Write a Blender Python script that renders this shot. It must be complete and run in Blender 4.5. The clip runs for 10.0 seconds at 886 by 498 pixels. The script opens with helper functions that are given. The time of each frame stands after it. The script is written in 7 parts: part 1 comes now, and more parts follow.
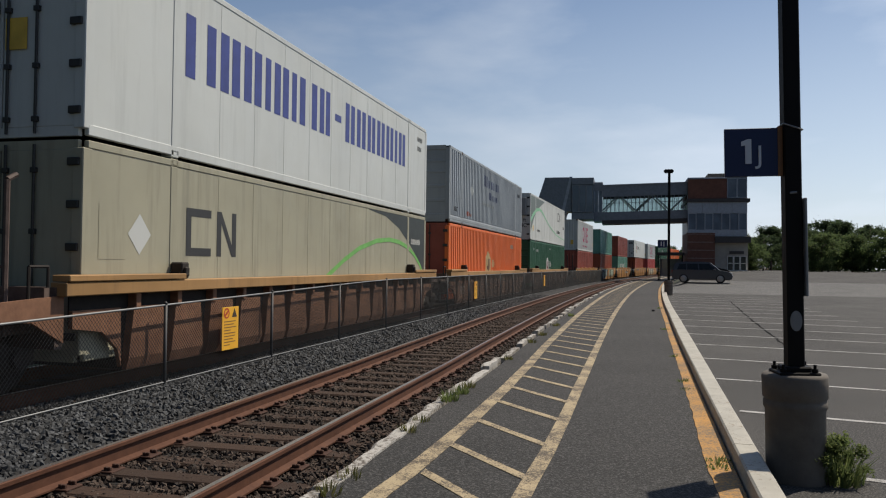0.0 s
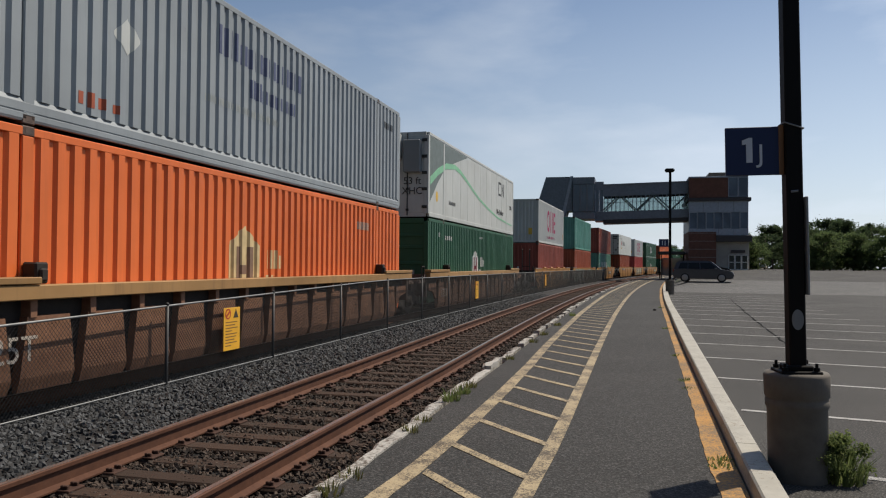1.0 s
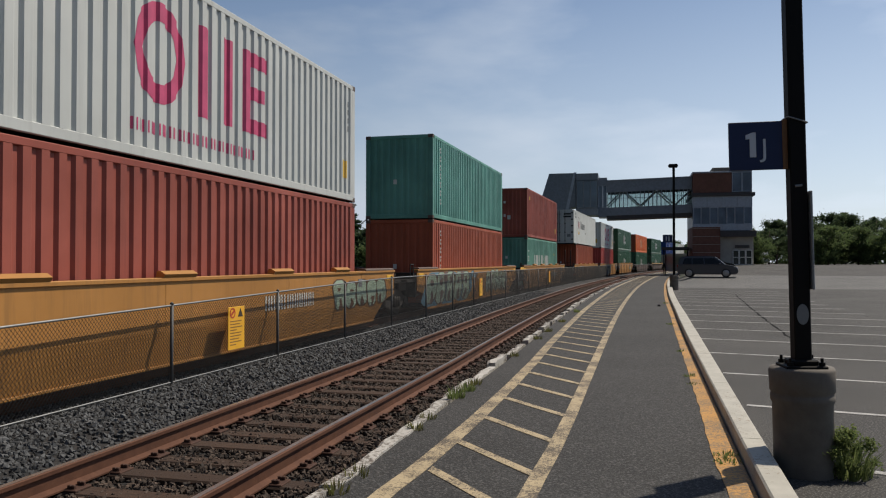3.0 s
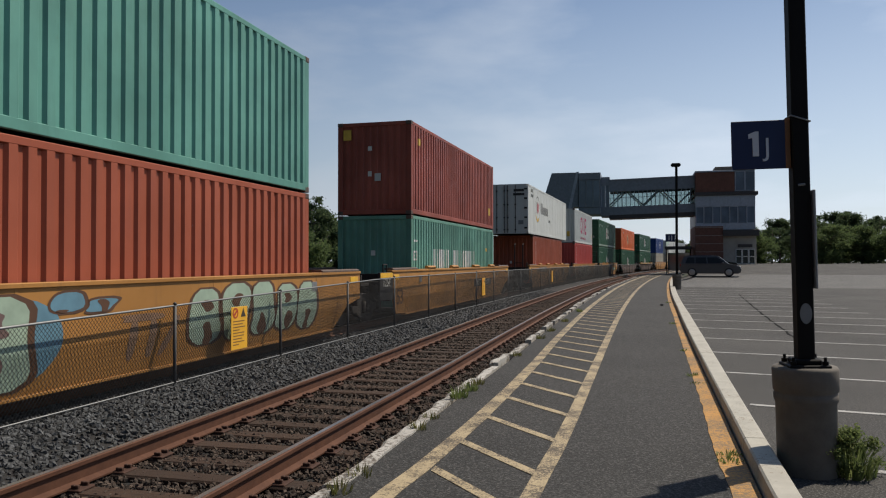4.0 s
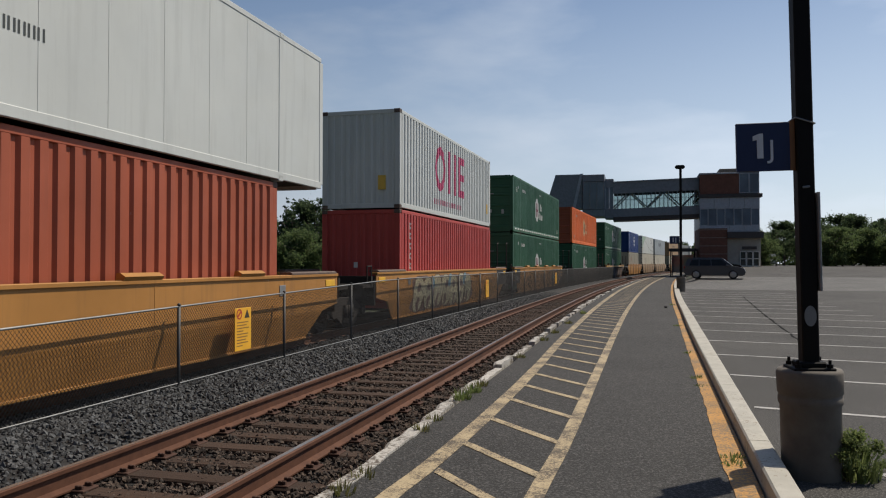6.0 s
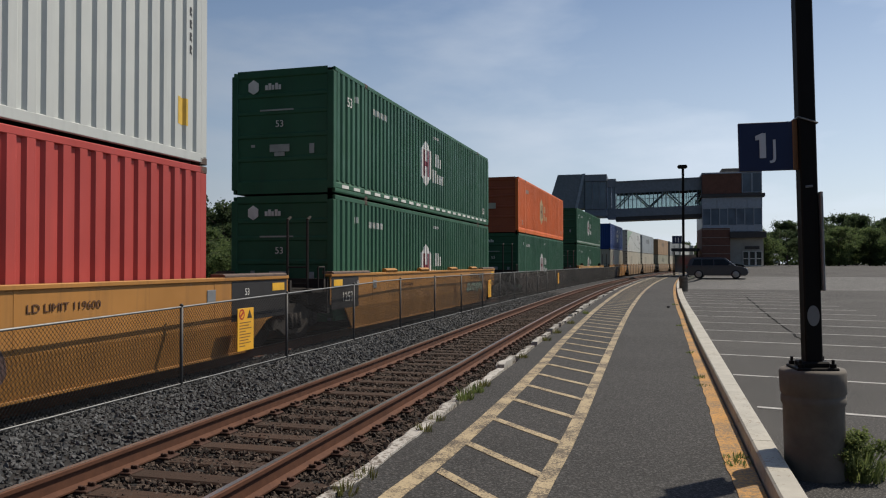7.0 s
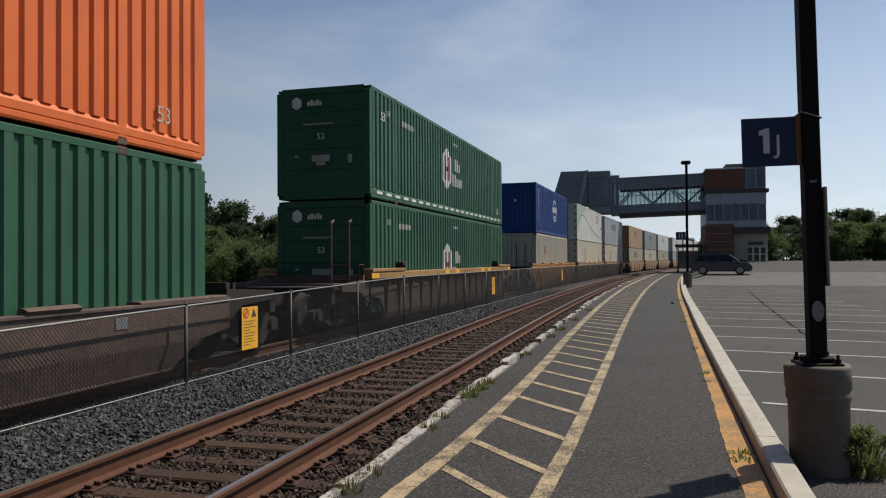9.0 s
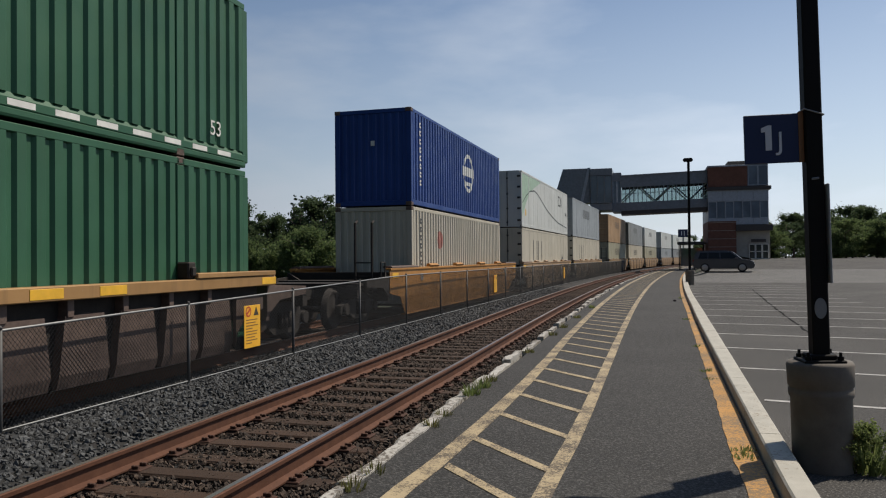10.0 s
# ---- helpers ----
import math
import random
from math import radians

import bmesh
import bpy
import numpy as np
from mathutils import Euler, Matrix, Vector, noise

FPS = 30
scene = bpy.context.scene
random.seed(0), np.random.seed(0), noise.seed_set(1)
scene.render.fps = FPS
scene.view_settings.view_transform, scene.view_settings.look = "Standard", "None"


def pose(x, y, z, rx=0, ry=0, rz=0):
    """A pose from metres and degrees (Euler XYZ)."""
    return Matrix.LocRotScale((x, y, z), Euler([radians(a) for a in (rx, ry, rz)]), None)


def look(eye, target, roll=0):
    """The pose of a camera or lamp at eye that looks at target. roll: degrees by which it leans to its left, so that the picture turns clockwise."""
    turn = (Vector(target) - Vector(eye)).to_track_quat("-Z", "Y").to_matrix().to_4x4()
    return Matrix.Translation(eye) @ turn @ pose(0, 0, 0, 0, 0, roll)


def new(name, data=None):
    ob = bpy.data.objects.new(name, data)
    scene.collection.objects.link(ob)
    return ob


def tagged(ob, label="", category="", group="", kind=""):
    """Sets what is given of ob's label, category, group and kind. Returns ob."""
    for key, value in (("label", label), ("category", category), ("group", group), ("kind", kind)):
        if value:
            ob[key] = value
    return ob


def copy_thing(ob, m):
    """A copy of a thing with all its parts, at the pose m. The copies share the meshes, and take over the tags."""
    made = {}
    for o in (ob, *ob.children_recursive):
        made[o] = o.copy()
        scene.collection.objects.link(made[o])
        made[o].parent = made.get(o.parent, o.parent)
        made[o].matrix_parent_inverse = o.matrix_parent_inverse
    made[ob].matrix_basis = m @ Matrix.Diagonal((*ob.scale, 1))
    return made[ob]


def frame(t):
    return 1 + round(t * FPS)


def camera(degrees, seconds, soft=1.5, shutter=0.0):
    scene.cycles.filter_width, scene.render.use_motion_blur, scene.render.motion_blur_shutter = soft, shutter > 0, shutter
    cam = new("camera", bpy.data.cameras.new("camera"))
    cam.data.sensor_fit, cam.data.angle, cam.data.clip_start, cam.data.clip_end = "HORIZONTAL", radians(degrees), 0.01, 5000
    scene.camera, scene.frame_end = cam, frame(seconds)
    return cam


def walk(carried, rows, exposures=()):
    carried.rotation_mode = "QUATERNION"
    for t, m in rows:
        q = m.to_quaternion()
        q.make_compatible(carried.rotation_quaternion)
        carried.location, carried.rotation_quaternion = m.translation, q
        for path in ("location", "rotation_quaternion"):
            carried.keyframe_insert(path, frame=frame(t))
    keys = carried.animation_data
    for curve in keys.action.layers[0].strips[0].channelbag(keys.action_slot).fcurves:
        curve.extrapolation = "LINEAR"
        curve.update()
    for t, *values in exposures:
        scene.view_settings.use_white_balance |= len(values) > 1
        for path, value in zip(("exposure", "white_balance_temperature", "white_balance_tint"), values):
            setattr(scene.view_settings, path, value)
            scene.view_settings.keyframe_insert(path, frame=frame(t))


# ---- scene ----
FOV = 60.4
EYE = (0.0, 0.0, 1.634)          # z = 0 is the top of the rails
PAN = (
    # seconds, turn to the left, tilt up, lean to the left (degrees)
    (0.0, 13.594, 1.154, 0.682),
    (0.5, 13.633, 1.161, 0.576),
    (1.0, 13.677, 1.151, 0.481),
    (1.5, 13.731, 1.095, 0.347),
    (2.0, 13.769, 1.036, 0.247),
    (2.5, 13.846, 0.984, 0.097),
    (4.0, 14.144, 0.936, -0.085),
    (4.5, 14.214, 0.933, -0.158),
    (5.0, 14.257, 0.990, -0.089),
    (5.5, 14.336, 1.047, -0.006),
    (7.0, 14.598, 1.066, -0.033),
    (7.5, 14.670, 1.003, -0.118),
    (8.0, 14.725, 0.972, -0.234),
    (8.5, 14.797, 0.942, -0.334),
    (9.0, 14.859, 0.886, -0.389),
    (9.5, 14.922, 0.812, -0.529),
    (10.0, 15.013, 0.734, -0.524),
)


def aim(turn, tilt, lean):
    a, b = radians(turn), radians(tilt)
    way = Vector((-math.sin(a) * math.cos(b), math.cos(a) * math.cos(b), math.sin(b)))
    return look(EYE, Vector(EYE) + way * 10, lean)


cam = camera(FOV, 10.0, soft=1.15, shutter=0.0)
walk(cam, [(t, aim(a, b, c)) for t, a, b, c in PAN])

# ---- light: hazy high sun ahead and to the right ----
SUN_AZ, SUN_EL = radians(44), radians(52)
scene.view_settings.exposure = 0.0
world = bpy.data.worlds.new("sky")
scene.world = world
world.use_nodes = True
wn = world.node_tree.nodes
wl = world.node_tree.links
wn.clear()
w_out, w_bg = wn.new("ShaderNodeOutputWorld"), wn.new("ShaderNodeBackground")
w_sky = wn.new("ShaderNodeTexSky")
w_sky.sky_type, w_sky.sun_disc = "NISHITA", False
w_sky.sun_elevation, w_sky.sun_rotation = SUN_EL, SUN_AZ
w_sky.air_density, w_sky.dust_density, w_sky.ozone_density = 1.0, 0.6, 3.0
# thin haze clouds, thicker near the horizon
w_co, w_sep = wn.new("ShaderNodeTexCoord"), wn.new("ShaderNodeSeparateXYZ")
w_map = wn.new("ShaderNodeMapping")
w_map.inputs["Scale"].default_value = (1.0, 1.0, 3.2)
w_no = wn.new("ShaderNodeTexNoise")
w_no.inputs["Scale"].default_value, w_no.inputs["Detail"].default_value = 2.9, 8
w_no.inputs["Roughness"].default_value = 0.52
w_hor = wn.new("ShaderNodeMapRange")
w_hor.inputs[1].default_value, w_hor.inputs[2].default_value = 0.0, 0.40
w_hor.inputs[3].default_value, w_hor.inputs[4].default_value = 0.78, 0.03
w_cl = wn.new("ShaderNodeMapRange")
w_cl.inputs[1].default_value, w_cl.inputs[2].default_value = 0.46, 0.70
w_cl.inputs[3].default_value, w_cl.inputs[4].default_value = -0.06, 0.36
w_mul = wn.new("ShaderNodeMath")
w_mul.operation, w_mul.use_clamp = "ADD", True
w_mix = wn.new("ShaderNodeMix")
w_mix.data_type = "RGBA"
wl.new(w_co.outputs["Generated"], w_sep.inputs[0])
wl.new(w_co.outputs["Generated"], w_map.inputs[0])
wl.new(w_map.outputs[0], w_no.inputs["Vector"])
wl.new(w_sep.outputs["Z"], w_hor.inputs[0])
wl.new(w_no.outputs["Fac"], w_cl.inputs[0])
# the haze is brighter towards the sun
w_dot = wn.new("ShaderNodeVectorMath")
w_dot.operation = "DOT_PRODUCT"
w_dot.inputs[1].default_value = (math.sin(SUN_AZ), math.cos(SUN_AZ), 0.0)
w_side = wn.new("ShaderNodeMapRange")
w_side.inputs[1].default_value, w_side.inputs[2].default_value = -0.4, 1.0
w_side.inputs[3].default_value, w_side.inputs[4].default_value = 0.08, 1.52
w_tone = wn.new("ShaderNodeVectorMath")
w_tone.operation = "SCALE"
w_tone.inputs[0].default_value = (6.75, 7.5, 8.6)
wl.new(w_co.outputs["Generated"], w_dot.inputs[0])
wl.new(w_dot.outputs["Value"], w_side.inputs[0])
wl.new(w_side.outputs[0], w_tone.inputs["Scale"])
wl.new(w_tone.outputs[0], w_mix.inputs[7])
wl.new(w_hor.outputs[0], w_mul.inputs[0])
wl.new(w_cl.outputs[0], w_mul.inputs[1])
wl.new(w_mul.outputs[0], w_mix.inputs[0])
wl.new(w_sky.outputs[0], w_mix.inputs[6])
# away from the sun the whole sky is deeper
w_deep = wn.new("ShaderNodeMapRange")
w_deep.inputs[1].default_value, w_deep.inputs[2].default_value = -1.0, 0.1
w_deep.inputs[3].default_value, w_deep.inputs[4].default_value = 0.42, 1.0
w_all = wn.new("ShaderNodeVectorMath")
w_all.operation = "SCALE"
wl.new(w_dot.outputs["Value"], w_deep.inputs[0])
wl.new(w_mix.outputs[2], w_all.inputs[0])
wl.new(w_deep.outputs[0], w_all.inputs["Scale"])
wl.new(w_all.outputs[0], w_bg.inputs[0])
w_bg.inputs[1].default_value = 0.083
wl.new(w_bg.outputs[0], w_out.inputs[0])
sun = new("sun", bpy.data.lights.new("sun", "SUN"))
sun.data.energy, sun.data.angle, sun.data.color = 4.4, radians(0.8), (1.0, 0.90, 0.76)
SUN_WAY = Vector((math.sin(SUN_AZ) * math.cos(SUN_EL), math.cos(SUN_AZ) * math.cos(SUN_EL), math.sin(SUN_EL)))
sun.matrix_basis = look(SUN_WAY * 50, (0, 0, 0))


# ---- tools ----
def cube(bm, x0, x1, y0, y1, z0, z1, m=None):
    """A box between two corners."""
    vs = [bm.verts.new((x, y, z)) for x in (x0, x1) for y in (y0, y1) for z in (z0, z1)]
    for f in ((0, 1, 3, 2), (4, 6, 7, 5), (0, 4, 5, 1), (2, 3, 7, 6), (0, 2, 6, 4), (1, 5, 7, 3)):
        bm.faces.new([vs[i] for i in f])
    if m is not None:
        bmesh.ops.transform(bm, matrix=m, verts=vs)
    return vs


def soft_cube(bm, x0, x1, y0, y1, z0, z1, r=0.02, seg=1):
    """A box with bevelled edges."""
    b = bmesh.new()
    cube(b, x0, x1, y0, y1, z0, z1)
    bmesh.ops.bevel(b, geom=b.edges[:], offset=r, segments=seg, affect="EDGES")
    join(bm, b)


def join(bm, other, m=None):
    """Moves all of another bmesh into bm."""
    tmp = bpy.data.meshes.new("tmp")
    if m is not None:
        other.transform(m)
    other.to_mesh(tmp)
    other.free()
    bm.from_mesh(tmp)
    bpy.data.meshes.remove(tmp)


def rod(bm, a, b, r0, r1=None, n=8, caps=True):
    """A round bar from a to b."""
    a, b = Vector(a), Vector(b)
    r1 = r0 if r1 is None else r1
    q = (b - a).to_track_quat("Z", "Y").to_matrix()
    ring = []
    for p, r in ((a, r0), (b, r1)):
        ring.append([bm.verts.new(p + q @ Vector((r * math.cos(6.28319 * i / n), r * math.sin(6.28319 * i / n), 0))) for i in range(n)])
    for i in range(n):
        f = bm.faces.new((ring[0][i], ring[0][(i + 1) % n], ring[1][(i + 1) % n], ring[1][i]))
        f.smooth = n > 6
    if caps:
        bm.faces.new(ring[0][::-1])
        bm.faces.new(ring[1])


def lathe(bm, profile, n=32, c=(0, 0)):
    """A turned body from (radius, z) pairs."""
    rings = [[bm.verts.new((c[0] + r * math.cos(6.28319 * i / n), c[1] + r * math.sin(6.28319 * i / n), z)) for i in range(n)] for r, z in profile]
    for a, b in zip(rings, rings[1:]):
        for i in range(n):
            bm.faces.new((a[i], a[(i + 1) % n], b[(i + 1) % n], b[i])).smooth = True
    bm.faces.new(rings[-1])
    bm.faces.new(rings[0][::-1])


def extrude_poly(bm, pts, axis, a, b):
    """A flat outline pulled from a to b along an axis; pts lie in the other two axes."""
    def at(u, v, w):
        return {"x": (w, u, v), "y": (u, w, v), "z": (u, v, w)}[axis]
    lo = [bm.verts.new(at(u, v, a)) for u, v in pts]
    hi = [bm.verts.new(at(u, v, b)) for u, v in pts]
    n = len(pts)
    fs = [bm.faces.new(lo), bm.faces.new(hi[::-1])]
    for i in range(n):
        fs.append(bm.faces.new((lo[i], hi[i], hi[(i + 1) % n], lo[(i + 1) % n])))
    return fs


def mesh_of(name, bm):
    bmesh.ops.recalc_face_normals(bm, faces=bm.faces[:])
    me = bpy.data.meshes.new(name)
    bm.to_mesh(me)
    bm.free()
    return me


def place(name, me, material, parent=None, label="", m=None):
    ob = new(name, me)
    if not me.materials:
        me.materials.append(material)
    elif me.materials[0] != material:
        ob.material_slots[0].link = "OBJECT"
        ob.material_slots[0].material = material
    if parent is not None:
        ob.parent = parent
    if m is not None:
        ob.matrix_basis = m
    if label:
        ob["label"] = label
    return ob


def part(name, bm, material, parent=None, label="", m=None):
    return place(name, mesh_of(name, bm), material, parent, label, m)


def letters(name, text, size, material, parent, m, label="", depth=0.004):
    """Readable words as a thin solid in the built-in font."""
    cu = bpy.data.curves.new("words", "FONT")
    cu.body, cu.size, cu.extrude, cu.align_x, cu.align_y = text, size, depth, "CENTER", "CENTER"
    tmp = new("words", cu)
    bpy.context.view_layer.update()
    me = bpy.data.meshes.new_from_object(tmp.evaluated_get(bpy.context.evaluated_depsgraph_get()))
    bpy.data.objects.remove(tmp)
    bpy.data.curves.remove(cu)
    me.materials.clear()
    return place(name, me, material, parent, label, m)


# the line bends gently to the right, about an arc of this radius
BEND = 1 / 0.00092


def at(d, s, z=0.0):
    """The place s metres along the line and d metres to its right."""
    th = s / BEND
    return Vector((BEND - (BEND - d) * math.cos(th), (BEND - d) * math.sin(th), z))


def on_line(d, s, z=0.0):
    m = Matrix.Rotation(-s / BEND, 4, "Z")
    m.translation = at(d, s, z)
    return m


def steps(a, b, n):
    return [a + (b - a) * i / n for i in range(n + 1)]


# ---- materials ----
class Nodes:
    """Short-hand for building one node material."""

    def __init__(self, name, rough=0.6, metal=0.0):
        self.mat = bpy.data.materials.new(name)
        self.mat.use_nodes = True
        self.n, self.l = self.mat.node_tree.nodes, self.mat.node_tree.links
        self.b = self.n["Principled BSDF"]
        self.b.inputs["Roughness"].default_value, self.b.inputs["Metallic"].default_value = rough, metal
        self.co = self.n.new("ShaderNodeTexCoord")

    def noise(self, scale, detail=4, rough=0.55, stretch=None, space="Object"):
        no = self.n.new("ShaderNodeTexNoise")
        no.inputs["Scale"].default_value, no.inputs["Detail"].default_value, no.inputs["Roughness"].default_value = scale, detail, rough
        src = self.co.outputs[space]
        if stretch:
            mp = self.n.new("ShaderNodeMapping")
            mp.inputs["Scale"].default_value = stretch
            self.l.new(src, mp.inputs[0])
            src = mp.outputs[0]
        self.l.new(src, no.inputs["Vector"])
        return no.outputs["Fac"]

    def ramp(self, fac, lo, hi, a=0.0, b=1.0):
        r = self.n.new("ShaderNodeMapRange")
        r.inputs[1].default_value, r.inputs[2].default_value, r.inputs[3].default_value, r.inputs[4].default_value = lo, hi, a, b
        self.l.new(fac, r.inputs[0])
        return r.outputs[0]

    def mix(self, fac, a, b):
        m = self.n.new("ShaderNodeMix")
        m.data_type = "RGBA"
        for sock, v in ((0, fac), (6, a), (7, b)):
            if isinstance(v, (float, int)):
                m.inputs[sock].default_value = v
            elif isinstance(v, tuple):
                m.inputs[sock].default_value = (*v[:3], 1)
            else:
                self.l.new(v, m.inputs[sock])
        return m.outputs[2]

    def random(self, island=False):
        if island:
            return self.n.new("ShaderNodeNewGeometry").outputs["Random Per Island"]
        return self.n.new("ShaderNodeObjectInfo").outputs["Random"]

    def done(self, colour, bump=None, strength=0.3, dist=0.01, rough=None):
        if isinstance(colour, tuple):
            self.b.inputs["Base Color"].default_value = (*colour[:3], 1)
        else:
            self.l.new(colour, self.b.inputs["Base Color"])
        if bump is not None:
            bp = self.n.new("ShaderNodeBump")
            bp.inputs["Strength"].default_value, bp.inputs["Distance"].default_value = strength, dist
            self.l.new(bump, bp.inputs["Height"])
            self.l.new(bp.outputs[0], self.b.inputs["Normal"])
        if rough is not None:
            self.l.new(rough, self.b.inputs["Roughness"])
        return self.mat


def paint(name, c, rough=0.5, dirt=0.5, rust=0.15, fade=0.12):
    """Weathered paint on steel: faded patches, rain streaks, rust specks."""
    k = Nodes(name, rough)
    k.b.inputs["Specular IOR Level"].default_value = 0.3
    light = tuple(min(1, v * (1 + fade) + fade * 0.05) for v in c)
    dark = tuple(v * (1 - fade) for v in c)
    col = k.mix(k.ramp(k.noise(0.55, 5), 0.3, 0.7), dark, light)
    streak = k.ramp(k.noise(1.0, 6, 0.65, (5.0, 5.0, 0.35)), 0.52, 0.78)
    grime = tuple(v * 0.45 + 0.022 for v in c)
    col = k.mix(k.ramp(streak, 0, 1, 0, dirt), col, grime)
    spots = k.ramp(k.noise(3.2, 8, 0.7), 0.66, 0.75)
    col = k.mix(k.ramp(spots, 0, 1, 0, rust), col, (0.13, 0.05, 0.025))
    chips = k.ramp(k.noise(5.5, 7, 0.75, (1.0, 1.0, 0.6)), 0.70, 0.73)
    col = k.mix(k.ramp(chips, 0, 1, 0, 0.7), col, tuple(min(0.6, v * 0.7 + 0.14) for v in c))
    return k.done(col, k.noise(2.2, 3), 0.12, 0.02, k.ramp(k.noise(1.7, 4), 0.3, 0.7, rough - 0.1, rough + 0.12))


def asphalt(name, c, var=0.35):
    k = Nodes(name, 0.9)
    grit = k.noise(58, 2, 0.6)
    big = k.noise(0.35, 5)
    a = tuple(v * (1 - var) for v in c)
    b = tuple(v * (1 + var) for v in c)
    col = k.mix(k.ramp(big, 0.3, 0.7), a, b)
    col = k.mix(k.ramp(grit, 0.55, 0.63, 0, 0.8), col, tuple(v * 3.4 for v in c))
    col = k.mix(k.ramp(grit, 0.47, 0.40, 0, 0.85), col, tuple(v * 0.35 for v in c))
    col = k.mix(k.ramp(k.noise(2.1, 6, 0.7), 0.6, 0.8, 0, 0.35), col, tuple(v * 0.6 for v in c))
    return k.done(col, grit, 0.8, 0.010)


def worn(name, c, under, amount=0.5, scale=9.0, rough=0.7):
    """Thick paint on a rough ground, chipped and worn through."""
    k = Nodes(name, rough)
    fine = k.noise(scale * 6, 6, 0.75)
    m = k.n.new("ShaderNodeMath")
    m.operation = "ADD"
    k.l.new(fine, m.inputs[0])
    k.l.new(k.ramp(k.noise(scale * 0.3, 5), 0.3, 0.7, -0.12, 0.12), m.inputs[1])
    hole = k.ramp(m.outputs[0], 0.62 - amount * 0.22, 0.72 - amount * 0.22)
    col = k.mix(k.ramp(k.noise(scale, 4), 0.3, 0.7), tuple(v * 0.8 for v in c), c)
    return k.done(k.mix(hole, col, under), fine, 0.4, 0.004)


def stony(name, c, var=0.3, scale=6.0, bump=0.4, rough=0.85, island=False):
    k = Nodes(name, rough)
    col = k.mix(k.ramp(k.noise(scale, 6, 0.65), 0.3, 0.72), tuple(v * (1 - var) for v in c), tuple(min(1, v * (1 + var)) for v in c))
    col = k.mix(k.ramp(k.noise(scale * 0.15, 4), 0.45, 0.75, 0, 0.4), col, tuple(v * 0.55 for v in c))
    if island:
        col = k.mix(k.ramp(k.random(True), 0.1, 0.9, 0, 0.95), col, tuple(v * 0.22 for v in c))
    return k.done(col, k.noise(scale * 9, 4, 0.7), bump, 0.008)


def rusty(name, c, hi, rough=0.8, metal=0.25):
    k = Nodes(name, rough, metal)
    col = k.mix(k.ramp(k.noise(7, 7, 0.7), 0.3, 0.7), c, hi)
    col = k.mix(k.ramp(k.noise(0.8, 5), 0.5, 0.75, 0, 0.5), col, tuple(v * 0.45 for v in c))
    return k.done(col, k.noise(45, 4), 0.35, 0.004)


def timber(name, c):
    k = Nodes(name, 0.92)
    grain = k.noise(5, 6, 0.7, (1.2, 14, 14))
    col = k.mix(k.ramp(grain, 0.3, 0.7), tuple(v * 0.55 for v in c), tuple(v * 1.5 for v in c))
    col = k.mix(k.ramp(k.random(), 0, 1, 0, 0.55), col, tuple(v * 0.6 for v in c))
    return k.done(col, grain, 0.7, 0.012)


def leaf(name, c, hi):
    k = Nodes(name, 0.7)
    col = k.mix(k.random(True), c, hi)
    col = k.mix(k.ramp(k.noise(0.3, 3), 0.35, 0.65, 0, 0.5), col, tuple(v * 0.5 for v in c))
    k.b.inputs["Specular IOR Level"].default_value = 0.25
    k.done(col)
    # light shines through the blades
    tr, mx = k.n.new("ShaderNodeBsdfTranslucent"), k.n.new("ShaderNodeMixShader")
    mx.inputs[0].default_value = 0.55
    k.l.new(col, tr.inputs[0])
    k.l.new(k.b.outputs[0], mx.inputs[1])
    k.l.new(tr.outputs[0], mx.inputs[2])
    k.l.new(mx.outputs[0], k.n["Material Output"].inputs[0])
    return k.mat


def plain(name, c, rough=0.5, metal=0.0, var=0.15):
    k = Nodes(name, rough, metal)
    col = k.mix(k.ramp(k.noise(4, 5), 0.3, 0.7), tuple(v * (1 - var) for v in c), tuple(min(1, v * (1 + var)) for v in c))
    return k.done(col, k.noise(30, 3), 0.05, 0.003)


def window_glass(name, tint, rough=0.06):
    k = Nodes(name, rough)
    k.b.inputs["Metallic"].default_value = 0.0
    k.b.inputs["Specular IOR Level"].default_value = 0.9
    k.b.inputs["Coat Weight"].default_value = 0.6
    return k.done(k.mix(k.ramp(k.noise(0.6, 3), 0.35, 0.65), tint, tuple(v * 1.5 for v in tint)))


def clear_glass(name, tint=(0.75, 0.85, 0.85)):
    k = Nodes(name, 0.02)
    k.b.inputs["Transmission Weight"].default_value, k.b.inputs["IOR"].default_value = 1.0, 1.05
    return k.done(tint)


ASPHALT = asphalt("platform asphalt", (0.0292, 0.0284, 0.0274))
LOT = asphalt("faded car park asphalt", (0.041, 0.039, 0.0365), 0.5)
LINE_YELLOW = worn("worn yellow line", (0.46, 0.365, 0.22), (0.085, 0.066, 0.045), 0.72)
LINE_ORANGE = worn("worn orange edge paint", (0.52, 0.26, 0.05), (0.20, 0.13, 0.06), 0.8, 5.0)
LINE_WHITE = worn("worn white stall line", (0.42, 0.41, 0.39), (0.09, 0.088, 0.085), 0.45)
KERB = worn("whitewashed kerb concrete", (0.46, 0.44, 0.38), (0.24, 0.20, 0.15), 0.34, 5.0)
EDGE = worn("chipped white platform edge", (0.50, 0.48, 0.44), (0.12, 0.10, 0.08), 0.62, 4.0)
CONCRETE = stony("grey concrete", (0.145, 0.128, 0.108), 0.22, 5.0, 0.25)
STONES = stony("crushed grey ballast", (0.086, 0.090, 0.094), 0.5, 9.0, 0.5, 0.8, True)
# bed colour near black: stands in for the shade between loose stones
BED = stony("ballast bed with gap shade", (0.016, 0.015, 0.015), 0.5, 14.0, 0.9)
